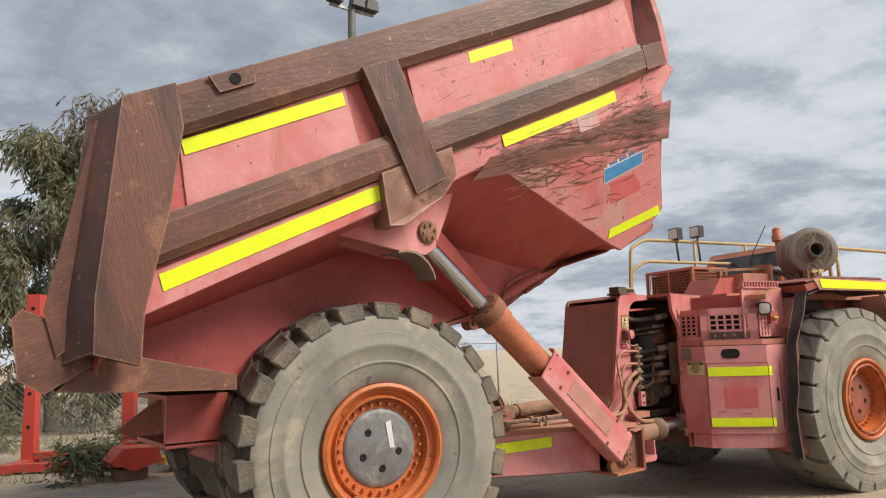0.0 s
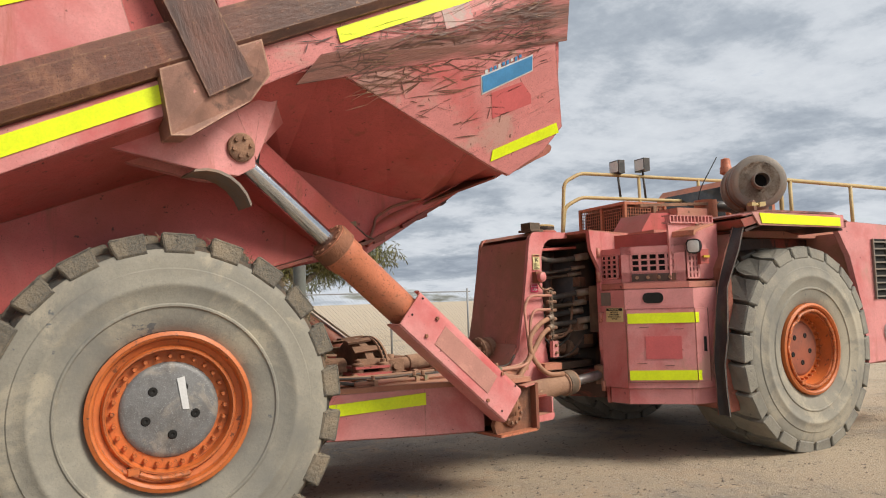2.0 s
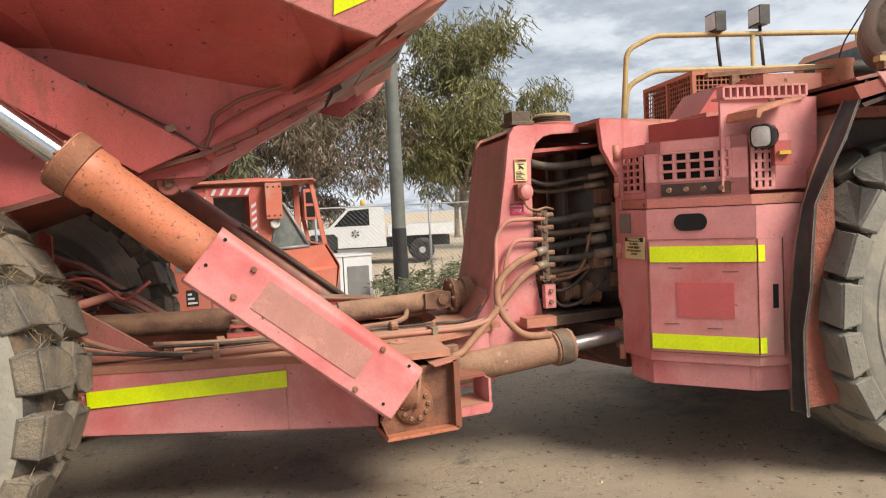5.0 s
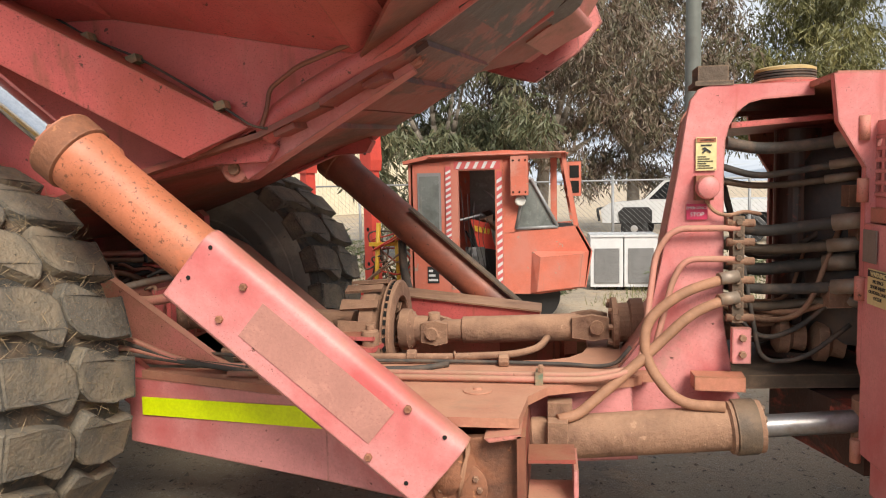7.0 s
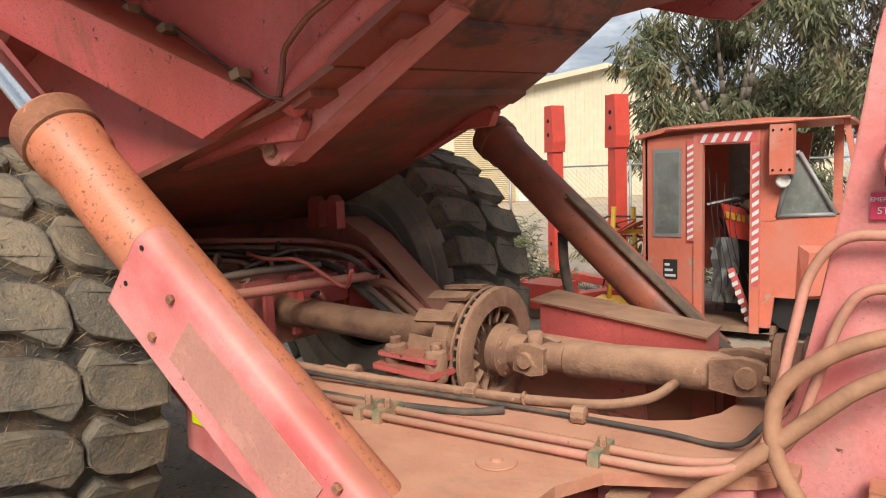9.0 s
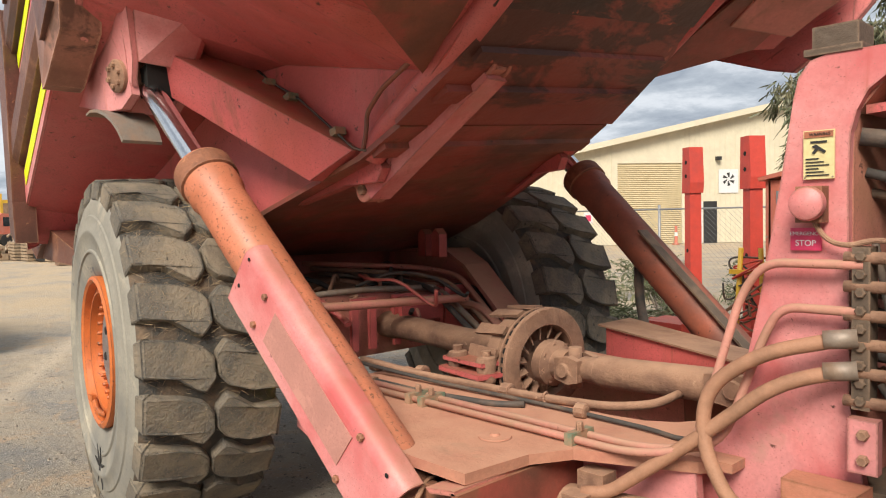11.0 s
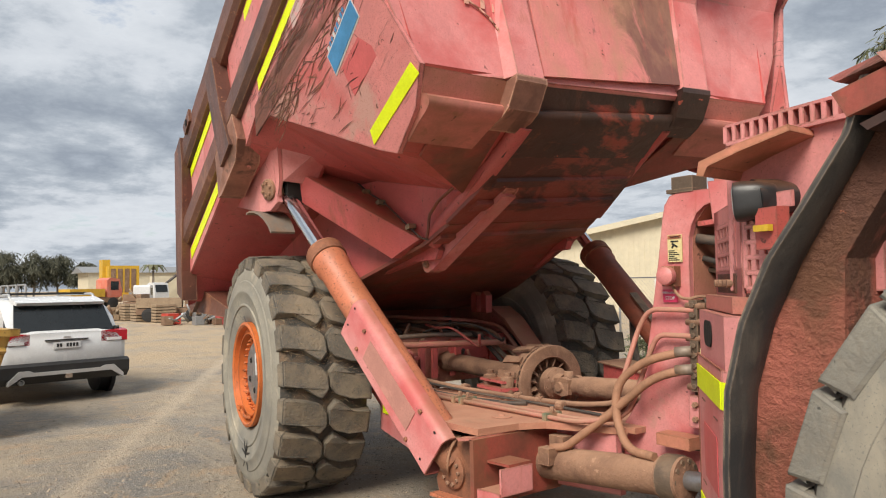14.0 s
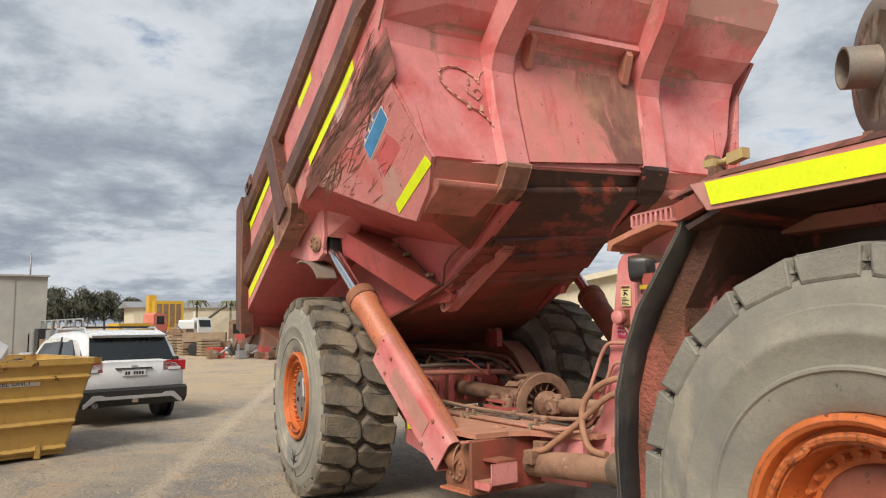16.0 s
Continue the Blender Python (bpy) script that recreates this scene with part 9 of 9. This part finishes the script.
sv("roof_spoiler", prism([(0.22, 1.60), (0.60, 1.69), (0.60, 1.62), (0.26, 1.55)], "y", -0.62, 0.62), white_paint, "", 0.02)
for s in (-1, 1):
    sv("side_window", slab([(0.55, s * 0.785, 1.12), (2.0, s * 0.80, 1.10), (2.9, s * 0.79, 1.12), (2.35, s * 0.73, 1.52), (1.2, s * 0.735, 1.56), (0.80, s * 0.745, 1.50)], 0.03), car_glass, "dark side windows")
    sv("window_pillar", slab([(1.38, s * 0.80, 1.10), (1.46, s * 0.80, 1.10), (1.44, s * 0.745, 1.56), (1.36, s * 0.745, 1.56)], 0.04), black_plastic)
    tl = sv("tail_lamp", prism([(0.02, 0.90), (0.02, 1.08), (0.10, 1.10), (0.34, 1.12), (0.30, 0.98), (0.10, 0.88)], "y", min(s * 0.50, s * 0.895), max(s * 0.50, s * 0.895)), tail_red, "red and white tail lamp", 0.02)
    sv("tail_lamp_lens", box((0.0, min(s * 0.58, s * 0.80), 0.91), (0.03, max(s * 0.58, s * 0.80), 0.96)), white, "", parent=tl)
    sv("roof_rail", tube([(0.6, s * 0.60, 1.66), (0.7, s * 0.60, 1.74), (2.3, s * 0.60, 1.72), (2.4, s * 0.60, 1.64)], 0.022, 8, 0.05), silver, "silver roof rail")
    sv("reflector", box((-0.03, min(s * 0.66, s * 0.86), 0.46), (0.05, max(s * 0.66, s * 0.86), 0.56)), tail_red, "red bumper reflector", 0.01)
    sv("wheel_arch", lathe((0.92, s * 0.86, 0.36), (0, s, 0), [(0.43, 0), (0.43, 0.06), (0.36, 0.06)], 26), black_plastic, "black wheel arch trim")
    sv("wheel_arch", lathe((3.6, s * 0.86, 0.36), (0, s, 0), [(0.43, 0), (0.43, 0.06), (0.36, 0.06)], 26), black_plastic, "black wheel arch trim")
    sv("sill", box((1.3, min(s * 0.86, s * 0.92), 0.28), (3.2, max(s * 0.86, s * 0.92), 0.42)), black_plastic, "", 0.02)
    sv("mirror", box((2.75, min(s * 0.92, s * 1.08), 1.08), (2.87, max(s * 0.92, s * 1.08), 1.22)), white_paint, "door mirror", 0.03)
    car_wheel(suv, CA @ Vector((0.92, s * 0.90, 0.35)), 0.35, CA.to_3x3() @ Vector((0, s, 0)))
    car_wheel(suv, CA @ Vector((3.6, s * 0.90, 0.35)), 0.35, CA.to_3x3() @ Vector((0, s, 0)))
sv("bumper", prism([(-0.05, 0.40), (-0.06, 0.56), (0.02, 0.60), (0.55, 0.56), (0.55, 0.30), (0.05, 0.30)], "y", -0.90, 0.90), black_plastic, "black rear bumper", 0.03)
sv("bumper_trim", prism([(-0.80, 0.30), (-0.62, 0.42), (0.62, 0.42), (0.80, 0.30), (0.80, 0.36), (0.66, 0.50), (0.52, 0.50), (0.46, 0.47), (-0.46, 0.47), (-0.52, 0.50), (-0.66, 0.50), (-0.80, 0.36)], "x", -0.085, 0.02), silver, "silver bumper skid trim", 0.01)
sv("plate", box((-0.005, -0.19, 0.82), (0.012, 0.19, 0.93)), white, "white number plate with dark bars", 0.004)
for k in range(7):
    if k != 4:
        sv("plate_bar", box((-0.009, -0.155 + k * 0.045, 0.845), (-0.004, -0.125 + k * 0.045, 0.905)), ink)
sv("badge", box((-0.01, -0.05, 0.985), (0.005, 0.05, 1.02)), silver, "", 0.01)
sv("handle_strip", box((-0.01, -0.30, 0.955), (0.02, 0.30, 0.975)), black_plastic)
sv("exhaust_tip", lathe((0.0, 0.62, 0.34), (-1, 0, 0), [(0.04, -0.1), (0.04, 0.06), (0.03, 0.06), (0.03, 0), (0, 0)], 14, cap=False), silver)
for x in (1.0, 1.9):
    sv("rack_bar", box((x, -0.62, 1.73), (x + 0.06, 0.62, 1.77)), black_plastic, "black roof rack bar", 0.01)
sv("tow_bar", box((-0.12, -0.04, 0.36), (0.1, 0.04, 0.42)), steel)

# yellow skip
SK = Matrix.Translation((-1.10, 2.62, 0)) @ Matrix.Rotation(math.atan2(-0.69, 0.18), 4, "Z")
skip = thing("skip_bin", SK @ Vector((1.5, -0.8, 0)), "worn yellow steel skip bin with ribs and black scuffs", "skip bin")


def sk(name, bm, mat, label="", bevel=0.0):
    return part(name, bm, mat, skip, label, turn=SK, bevel=bevel)


L_, D_ = 3.4, 1.7
sl = 0.30
sk("front_side", slab([(0.0, 0, 0.06), (L_, 0, 0.06), (L_ + sl, 0.10, 1.18), (-sl, 0.10, 1.18)], 0.03), skip_y, "yellow skip side")
sk("rear_side", slab([(0.0, -D_, 0.06), (L_, -D_, 0.06), (L_ + sl, -D_ - 0.1, 1.18), (-sl, -D_ - 0.1, 1.18)], 0.03), skip_y, "yellow skip side")
sk("end_side", slab([(0, 0, 0.06), (0, -D_, 0.06), (-sl, -D_ - 0.1, 1.18), (-sl, 0.1, 1.18)], 0.03), skip_y, "sloping yellow skip end")
sk("end_side", slab([(L_, 0, 0.06), (L_, -D_, 0.06), (L_ + sl, -D_ - 0.1, 1.18), (L_ + sl, 0.1, 1.18)], 0.03), skip_y, "sloping yellow skip end")
sk("floor_plate", box((0, -D_, 0.02), (L_, 0, 0.06)), skip_y)
sk("rim_beam", box((-sl - 0.06, 0.06, 1.14), (L_ + sl + 0.06, 0.16, 1.22)), skip_y, "worn yellow rim", 0.012)
sk("rim_beam", box((-sl - 0.06, -D_ - 0.16, 1.14), (L_ + sl + 0.06, -D_ - 0.06, 1.22)), skip_y, "worn yellow rim", 0.012)
sk("rim_beam", box((-sl - 0.08, -D_ - 0.16, 1.14), (-sl + 0.02, 0.16, 1.22)), skip_y, "worn yellow rim", 0.012)
for z in (0.10, 0.42, 0.72, 0.98):
    e = sl * (z - 0.06) / 1.12
    sk("side_rib", prism([(0.02 + (z - 0.06) * 0.09, z - 0.035), (0.07 + (z - 0.06) * 0.09, z), (0.02 + (z - 0.06) * 0.09, z + 0.045), (-0.02, z)], "x", -e, L_ + e), skip_y, "", 0.0)
for k in range(4):
    sk("foot_rib", prism([(0.3 + k * 0.9, 0.0), (0.36 + k * 0.9, 0.0), (0.36 + k * 0.9, 0.16), (0.3 + k * 0.9, 0.16)], "y", -0.02, 0.08), skip_y)
sk("notice", slab([(0.35, 0.096, 0.90), (1.55, 0.096, 0.90), (1.55, 0.105, 0.98), (0.35, 0.105, 0.98)], 0.006), white, "white notice strip with black lettering")
txt = Matrix.Rotation(radians(180), 4, "Z") @ Matrix.Rotation(radians(90), 4, "X")
lettering("P STEEL ONLY", SK @ Vector((0.72, 0.112, 0.94)), SK.to_3x3().to_4x4() @ txt, 0.085, skip, ink)
# white drum and scrap in the skip
drum = thing("plastic_tub", SK @ Vector((1.2, -0.6, 1.0)), "white ribbed plastic tub lying on scrap in the skip", "plastic tub")
part("tub_shell", lathe((1.0, -0.5, 1.25), (0.75, -0.2, 0.5), [(0.30, -0.35), (0.36, -0.3), (0.40, 0.3), (0.43, 0.32), (0.43, 0.36), (0.38, 0.36), (0.35, 0.3), (0, -0.28)], 28), white, drum, turn=SK, smooth=True)
scr = thing("scrap_heap", SK @ Vector((0.6, -0.7, 0.7)), "heap of scrap steel and bent sheet inside the skip", "scrap")
rs_ = random.Random(9)
for k in range(16):
    c = Vector((rs_.uniform(0.1, 2.6), rs_.uniform(-1.4, -0.2), rs_.uniform(0.85, 1.25)))
    u = Vector((rs_.uniform(-1, 1), rs_.uniform(-1, 1), rs_.uniform(-0.4, 0.5))).normalized() * rs_.uniform(0.15, 0.5)
    v = Vector((rs_.uniform(-1, 1), rs_.uniform(-1, 1), rs_.uniform(-0.3, 0.3))).normalized() * rs_.uniform(0.03, 0.2)
    part("scrap_piece", slab([c - u - v, c + u - v, c + u + v, c - u + v], 0.02), (galv, scrap_br, scrap_red, white)[k % 4], scr, turn=SK)
part("scrap_bed", box((0.1, -1.6, 0.06), (3.2, -0.1, 0.85)), scrap_br, scr, turn=SK)

# cream shed: its gable end with a roller door
sd, sn = Vector((0.574, 0.819, 0)), Vector((0.819, -0.574, 0))
SH = Matrix.Translation((-14.6, 37.4, 0)) @ Matrix(((sd.x, -sn.x, 0, 0), (sd.y, -sn.y, 0, 0), (0, 0, 1, 0), (0, 0, 0, 1)))
shed = thing("shed", SH @ Vector((0, 5, 0)), "cream sheet-metal shed with a tan roller door", "building")


def sh(name, bm, mat, label="", bevel=0.0, parent=None):
    return part(name, bm, mat, parent or shed, label, turn=SH, bevel=bevel)


def gable(x):
    return 5.75 + 0.215 * x if x < 9 else 5.75 + 0.215 * (18 - x)


DL, DR, DH = -0.65, 3.05, 4.42
sh("wall", prism([(-11, 0), (DL, 0), (DL, gable(DL)), (-11, gable(-11))], "y", 0, 0.2), wall_cream, "cream corrugated gable wall")
sh("wall", prism([(DR, 0), (29, 0), (29, gable(29)), (9, gable(9)), (DR, gable(DR))], "y", 0, 0.2), wall_cream, "cream corrugated gable wall")
sh("wall", prism([(DL, DH), (DR, DH), (DR, gable(DR)), (DL, gable(DL))], "y", 0, 0.2), wall_cream, "cream wall above the door")
sh("end_wall", box((-11, 0.2, 0), (-10.8, 24, gable(-11))), wall_cream, "long side wall")
rb = bmesh.new()
for k in range(130):
    x = -10.9 + k * 0.3
    if not DL - 0.1 < x < DR + 0.05:
        box((x, -0.03, 0.1), (x + 0.06, 0.0, gable(x) - 0.1), rb)
tagged(sh("wall_ribs", rb, wall_cream, "upright ribs of the wall sheeting"), kind="stuff")
rd = sh("roller_door", box((DL, 0.06, 0), (DR, 0.12, DH)), wall_tan, "tan ribbed roller door")
for k in range(40):
    sh("door_slat", prism([(0.055, 0.02 + k * 0.108), (0.025, 0.05 + k * 0.108), (0.055, 0.10 + k * 0.108)], "x", DL + 0.02, DR - 0.02), wall_tan, parent=rd)
sh("roof", prism([(-11.4, gable(-11.4)), (9, gable(9)), (29.4, gable(29.4)), (29.4, gable(29.4) + 0.12), (9, gable(9) + 0.14), (-11.4, gable(-11.4) + 0.12)], "y", -0.5, 24), wall_cream, "low cream metal roof")
sh("barge_board", prism([(-11.4, gable(-11.4) - 0.15), (9, gable(9) - 0.15), (9, gable(9) + 0.16), (-11.4, gable(-11.4) + 0.16)], "y", -0.56, -0.5), wall_cream, "cream barge board")
for x, z in ((-1.75, 1.9), (-2.6, 1.2)):
    sg = sh("wall_sign", box((x, -0.06, z), (x + 0.5, -0.035, z + 0.6)), white, "small white wall sign")
    sh("sign_print", box((x + 0.1, -0.066, z + 0.12), (x + 0.4, -0.06, z + 0.45)), signr, parent=sg)
lg = sh("fan_sign", box((5.2, -0.06, 2.75), (6.35, -0.035, 4.05)), white, "white sign with a black fan-shaped mark")
for k in range(6):
    a = k * math.pi / 3
    sh("fan_blade", slab([Vector((5.78 + math.cos(a + b) * r, -0.065, 3.5 + math.sin(a + b) * r)) for b, r in ((0, 0.10), (0.35, 0.38), (0.85, 0.36), (0.5, 0.10))], 0.006), ink, parent=lg)
sh("personnel_door", box((3.25, -0.05, 0), (4.25, -0.035, 2.3)), white, "white side door")
# black sheet on the wall paints the shade of an open doorway
sh("door_gap", box((4.3, -0.045, 0), (5.1, -0.035, 2.3)), black_plastic, "open doorway as a black sheet, shade in its colour")
wl_ = sh("wall_lamp", box((5.0, -0.30, 4.55), (5.25, -0.04, 4.75)), black_plastic, "small dark wall lamp", 0.02)
cone = thing("safety_cone", SH @ Vector((2.2, -1.0, 0)), "orange and white safety post by the shed", "safety cone")
part("cone_body", lathe((2.2, -1.0, 0.0), (0, 0, 1), [(0.2, 0), (0.2, 0.05), (0.09, 0.06), (0.07, 1.0), (0, 1.0)], 12), cab_or, cone, turn=SH, smooth=True)
part("white_band", lathe((2.2, -1.0, 0.45), (0, 0, 1), [(0.092, 0), (0.088, 0.2)], 12), white, cone, turn=SH)

# grey warehouse
wh = thing("warehouse", (-44, 2, 0), "large plain grey concrete warehouse", "building")
part("wall", box((-60, -10, 0), (-40, 6.5, 4.55)), wall_grey, wh)
part("roof", prism([(-60.3, 4.55), (-39.8, 4.55), (-39.8, 4.65), (-60.3, 4.9)], "y", -10.2, 6.6), wall_grey, wh)
for k in range(5):
    part("wall_joint", box((-39.99, -4 + k * 2.2, 0), (-39.97, -3.97 + k * 2.2, 4.5)), galv, wh)
part("mast", rod((-45, 6.0, 4.6), (-45, 6.0, 6.4), 0.05, 8), galv, wh)

# far plant: yellow machine, containers, trucks, heaps
def lorry(at, yaw, s, m1, m2, label, name="parked_machine", cat="machine"):
    M = Matrix.Translation(at) @ Matrix.Rotation(yaw, 4, "Z") @ Matrix.Scale(s, 4)
    t = thing(name, at, label, cat, "machines at the far side of the yard")
    part("chassis", box((-2.2, -0.8, 0.5), (2.2, 0.8, 0.9)), scrap_br, t, turn=M, bevel=0.03)
    part("cab", prism([(0.9, 0.9), (0.9, 2.3), (1.2, 2.5), (2.0, 2.4), (2.2, 1.5), (2.2, 0.9)], "y", -0.8, 0.8), m1, t, turn=M, bevel=0.05)
    part("window", slab([(2.22, -0.65, 1.55), (2.22, 0.65, 1.55), (2.06, 0.65, 2.25), (2.06, -0.65, 2.25)], 0.02), car_glass, t, turn=M)
    part("side_window", box((1.2, -0.81, 1.5), (1.9, 0.81, 2.2)), car_glass, t, turn=M)
    part("load_bed", box((-2.2, -0.85, 0.95), (0.7, 0.85, 1.6)), m2, t, turn=M, bevel=0.03)
    for x in (-1.4, 1.4):
        for y in (-0.85, 0.85):
            part("wheel", lathe((x, y, 0.45), (0, math.copysign(1, y), 0), [(0.45, -0.25), (0.45, 0), (0.25, 0.02), (0, 0.02)], 18), black_plastic, t, turn=M)
    return t


def rig(at):
    t = thing("yellow_plant", at, "tall yellow plant housing standing on the far side", "machine")
    a = Vector(at)
    part("housing", box(a + Vector((-1.4, -1.3, 0.6)), a + Vector((1.4, 1.5, 4.0))), yellow_far, t, bevel=0.05)
    part("stack", box(a + Vector((-1.2, -1.6, 2.8)), a + Vector((0.2, -0.9, 4.6))), yellow_far, t, bevel=0.05)
    for k in range(4):
        part("screen_bay", box(a + Vector((1.4, -1.1 + k * 0.62, 1.4)), a + Vector((1.43, -0.65 + k * 0.62, 3.7))), scrap_br, t)
    for x, y in ((-1.2, -1.1), (1.2, -1.1), (-1.2, 1.3), (1.2, 1.3)):
        part("leg", box(a + Vector((x - 0.12, y - 0.12, 0)), a + Vector((x + 0.12, y + 0.12, 0.85))), yellow_far, t)
    part("walkway", box(a + Vector((1.4, -1.3, 0.9)), a + Vector((2.0, 1.5, 1.0))), yellow_far, t)


rig((-68.0, 20.2, 0))
lorry((-60, 20.8, 0), 0.3, 0.9, white_paint, galv, "white flatbed truck far across the yard")
lorry((-62, 16.4, 0), 1.9, 1.1, cab_or, yellow_far, "orange machine with a yellow blade far across the yard")
lorry((-30, 13.6, 0), 1.2, 0.75, scrap_br, timber, "brown wrecked machine with a load of timber")
lorry((-26.5, 14.8, 0), 0.2, 0.7, scrap_red, scrap_red, "red wrecked machine in the scrap row")
lorry((-52, 17.8, 0), 2.6, 0.8, white_paint, scrap_br, "pale flatbed across the yard")
for i, (x, y) in enumerate(((-31.5, 12.6), (-29.5, 13.0), (-33, 12.4))):
    p = thing("pallet_stack", (x, y, 0), "stack of weathered timber pallets", "pallet stack", "pallet stacks across the yard")
    for k in range(6):
        part("pallet", box((x - 0.6, y - 0.5, 0.02 + k * 0.15), (x + 0.6, y + 0.5, 0.13 + k * 0.15)), timber, p, bevel=0.01)
rj = random.Random(31)
for j, (x, y, label, m1, m2) in enumerate(((-23.5, 14.6, "heap of red scrap machine parts", scrap_red, scrap_br), (-25.5, 13.6, "heap of rusty bent pipes and parts", scrap_br, galv), (-21.5, 15.2, "heap of red and dark scrap parts", scrap_red, black_plastic), (-34.5, 12.0, "heap of brown scrap", scrap_br, timber))):
    h = thing("scrap_pile", (x, y, 0), label, "scrap pile", "scrap piles across the yard")
    for k in range(26):
        c = Vector((x + rj.gauss(0, 0.9), y + rj.gauss(0, 0.7), abs(rj.gauss(0.25, 0.35)) + 0.05))
        e = c + Vector((rj.uniform(-0.8, 0.8), rj.uniform(-0.8, 0.8), rj.uniform(-c.z * 0.8, 0.7)))
        if k % 3:
            part("scrap_pipe", rod(c, e, rj.uniform(0.02, 0.07), 8), (m1, m2)[k % 2], h)
        else:
            part("scrap_block", box(c - Vector((0.25, 0.2, min(c.z, 0.2))), c + Vector((0.25, 0.2, 0.2))), (m1, m2)[k % 2], h, turn=None, bevel=0.02)
tb_ = thing("red_crate", (-26.5, 12.5, 0), "small bright red crate", "crate")
part("crate_box", box((-27.0, 12.2, 0), (-26.0, 12.8, 0.5)), post_red, tb_, bevel=0.03)
# storage racks beside the car
rk = thing("storage_row", (-33, 6, 0), "row of grey racks and stacked frames beside the warehouse", "rack")
for k in range(7):
    x = -42 + k * 2.6
    part("rack_frame", tube([(x, 6.2, 0), (x, 6.2, 1.9), (x + 2.2, 6.2, 1.9), (x + 2.2, 6.2, 0)], 0.04, 8, 0.1), galv, rk)
    part("rack_load", box((x + 0.2, 5.6, 0.05), (x + 2.0, 7.0, rj.uniform(0.9, 1.6))), (scrap_br, galv, black_plastic)[k % 3], rk, bevel=0.03)
for i, (x, y) in enumerate(((-70, 24.0), (-74, 30), (-71, 28))):
    pm = thing("palm", (x, y, 0), "small palm far across the yard", "palm tree")
    part("trunk", rod((x, y, 0), (x, y, 3.6), 0.15, 8, 0.11), bark, pm)
    for k in range(12):
        a = k * math.pi / 6
        d = Vector((math.cos(a), math.sin(a), 0))
        o = Vector((x, y, 3.6))
        s = Vector((-d.y, d.x, 0)) * 0.25
        part("frond", slab([o, o + d * 0.9 + s + Vector((0, 0, 0.6)), o + d * 1.5 + Vector((0, 0, -0.2)), o + d * 0.9 - s + Vector((0, 0, 0.6))], 0.02), leaf_a, pm)
ar = thing("arched_shelter", (-80, 33, 0), "pale arched shelter far across the yard", "shelter")
part("arch_roof", tube([(-80, 26 + 14 * i / 12, 4.5 * math.sin(math.pi * i / 12) + 0.1) for i in range(13)], 0.15, 8, 0.0), oilblue, ar)
part("arch_wall", box((-82, 27, 0), (-81, 40, 3.2)), wall_cream, ar)
for i in range(3):
    hz = thing("far_shed", (-120, 40 + 40 * i, 0), "pale low shed in the distance", "building")
    part("wall", box((-128, 28 + 42 * i, 0), (-120, 60 + 42 * i, 4.5)), wall_cream, hz)
    part("roof", prism([(-128.5, 4.5), (-124, 5.6), (-119.5, 4.5)], "y", 27 + 42 * i, 61 + 42 * i), galv, hz)
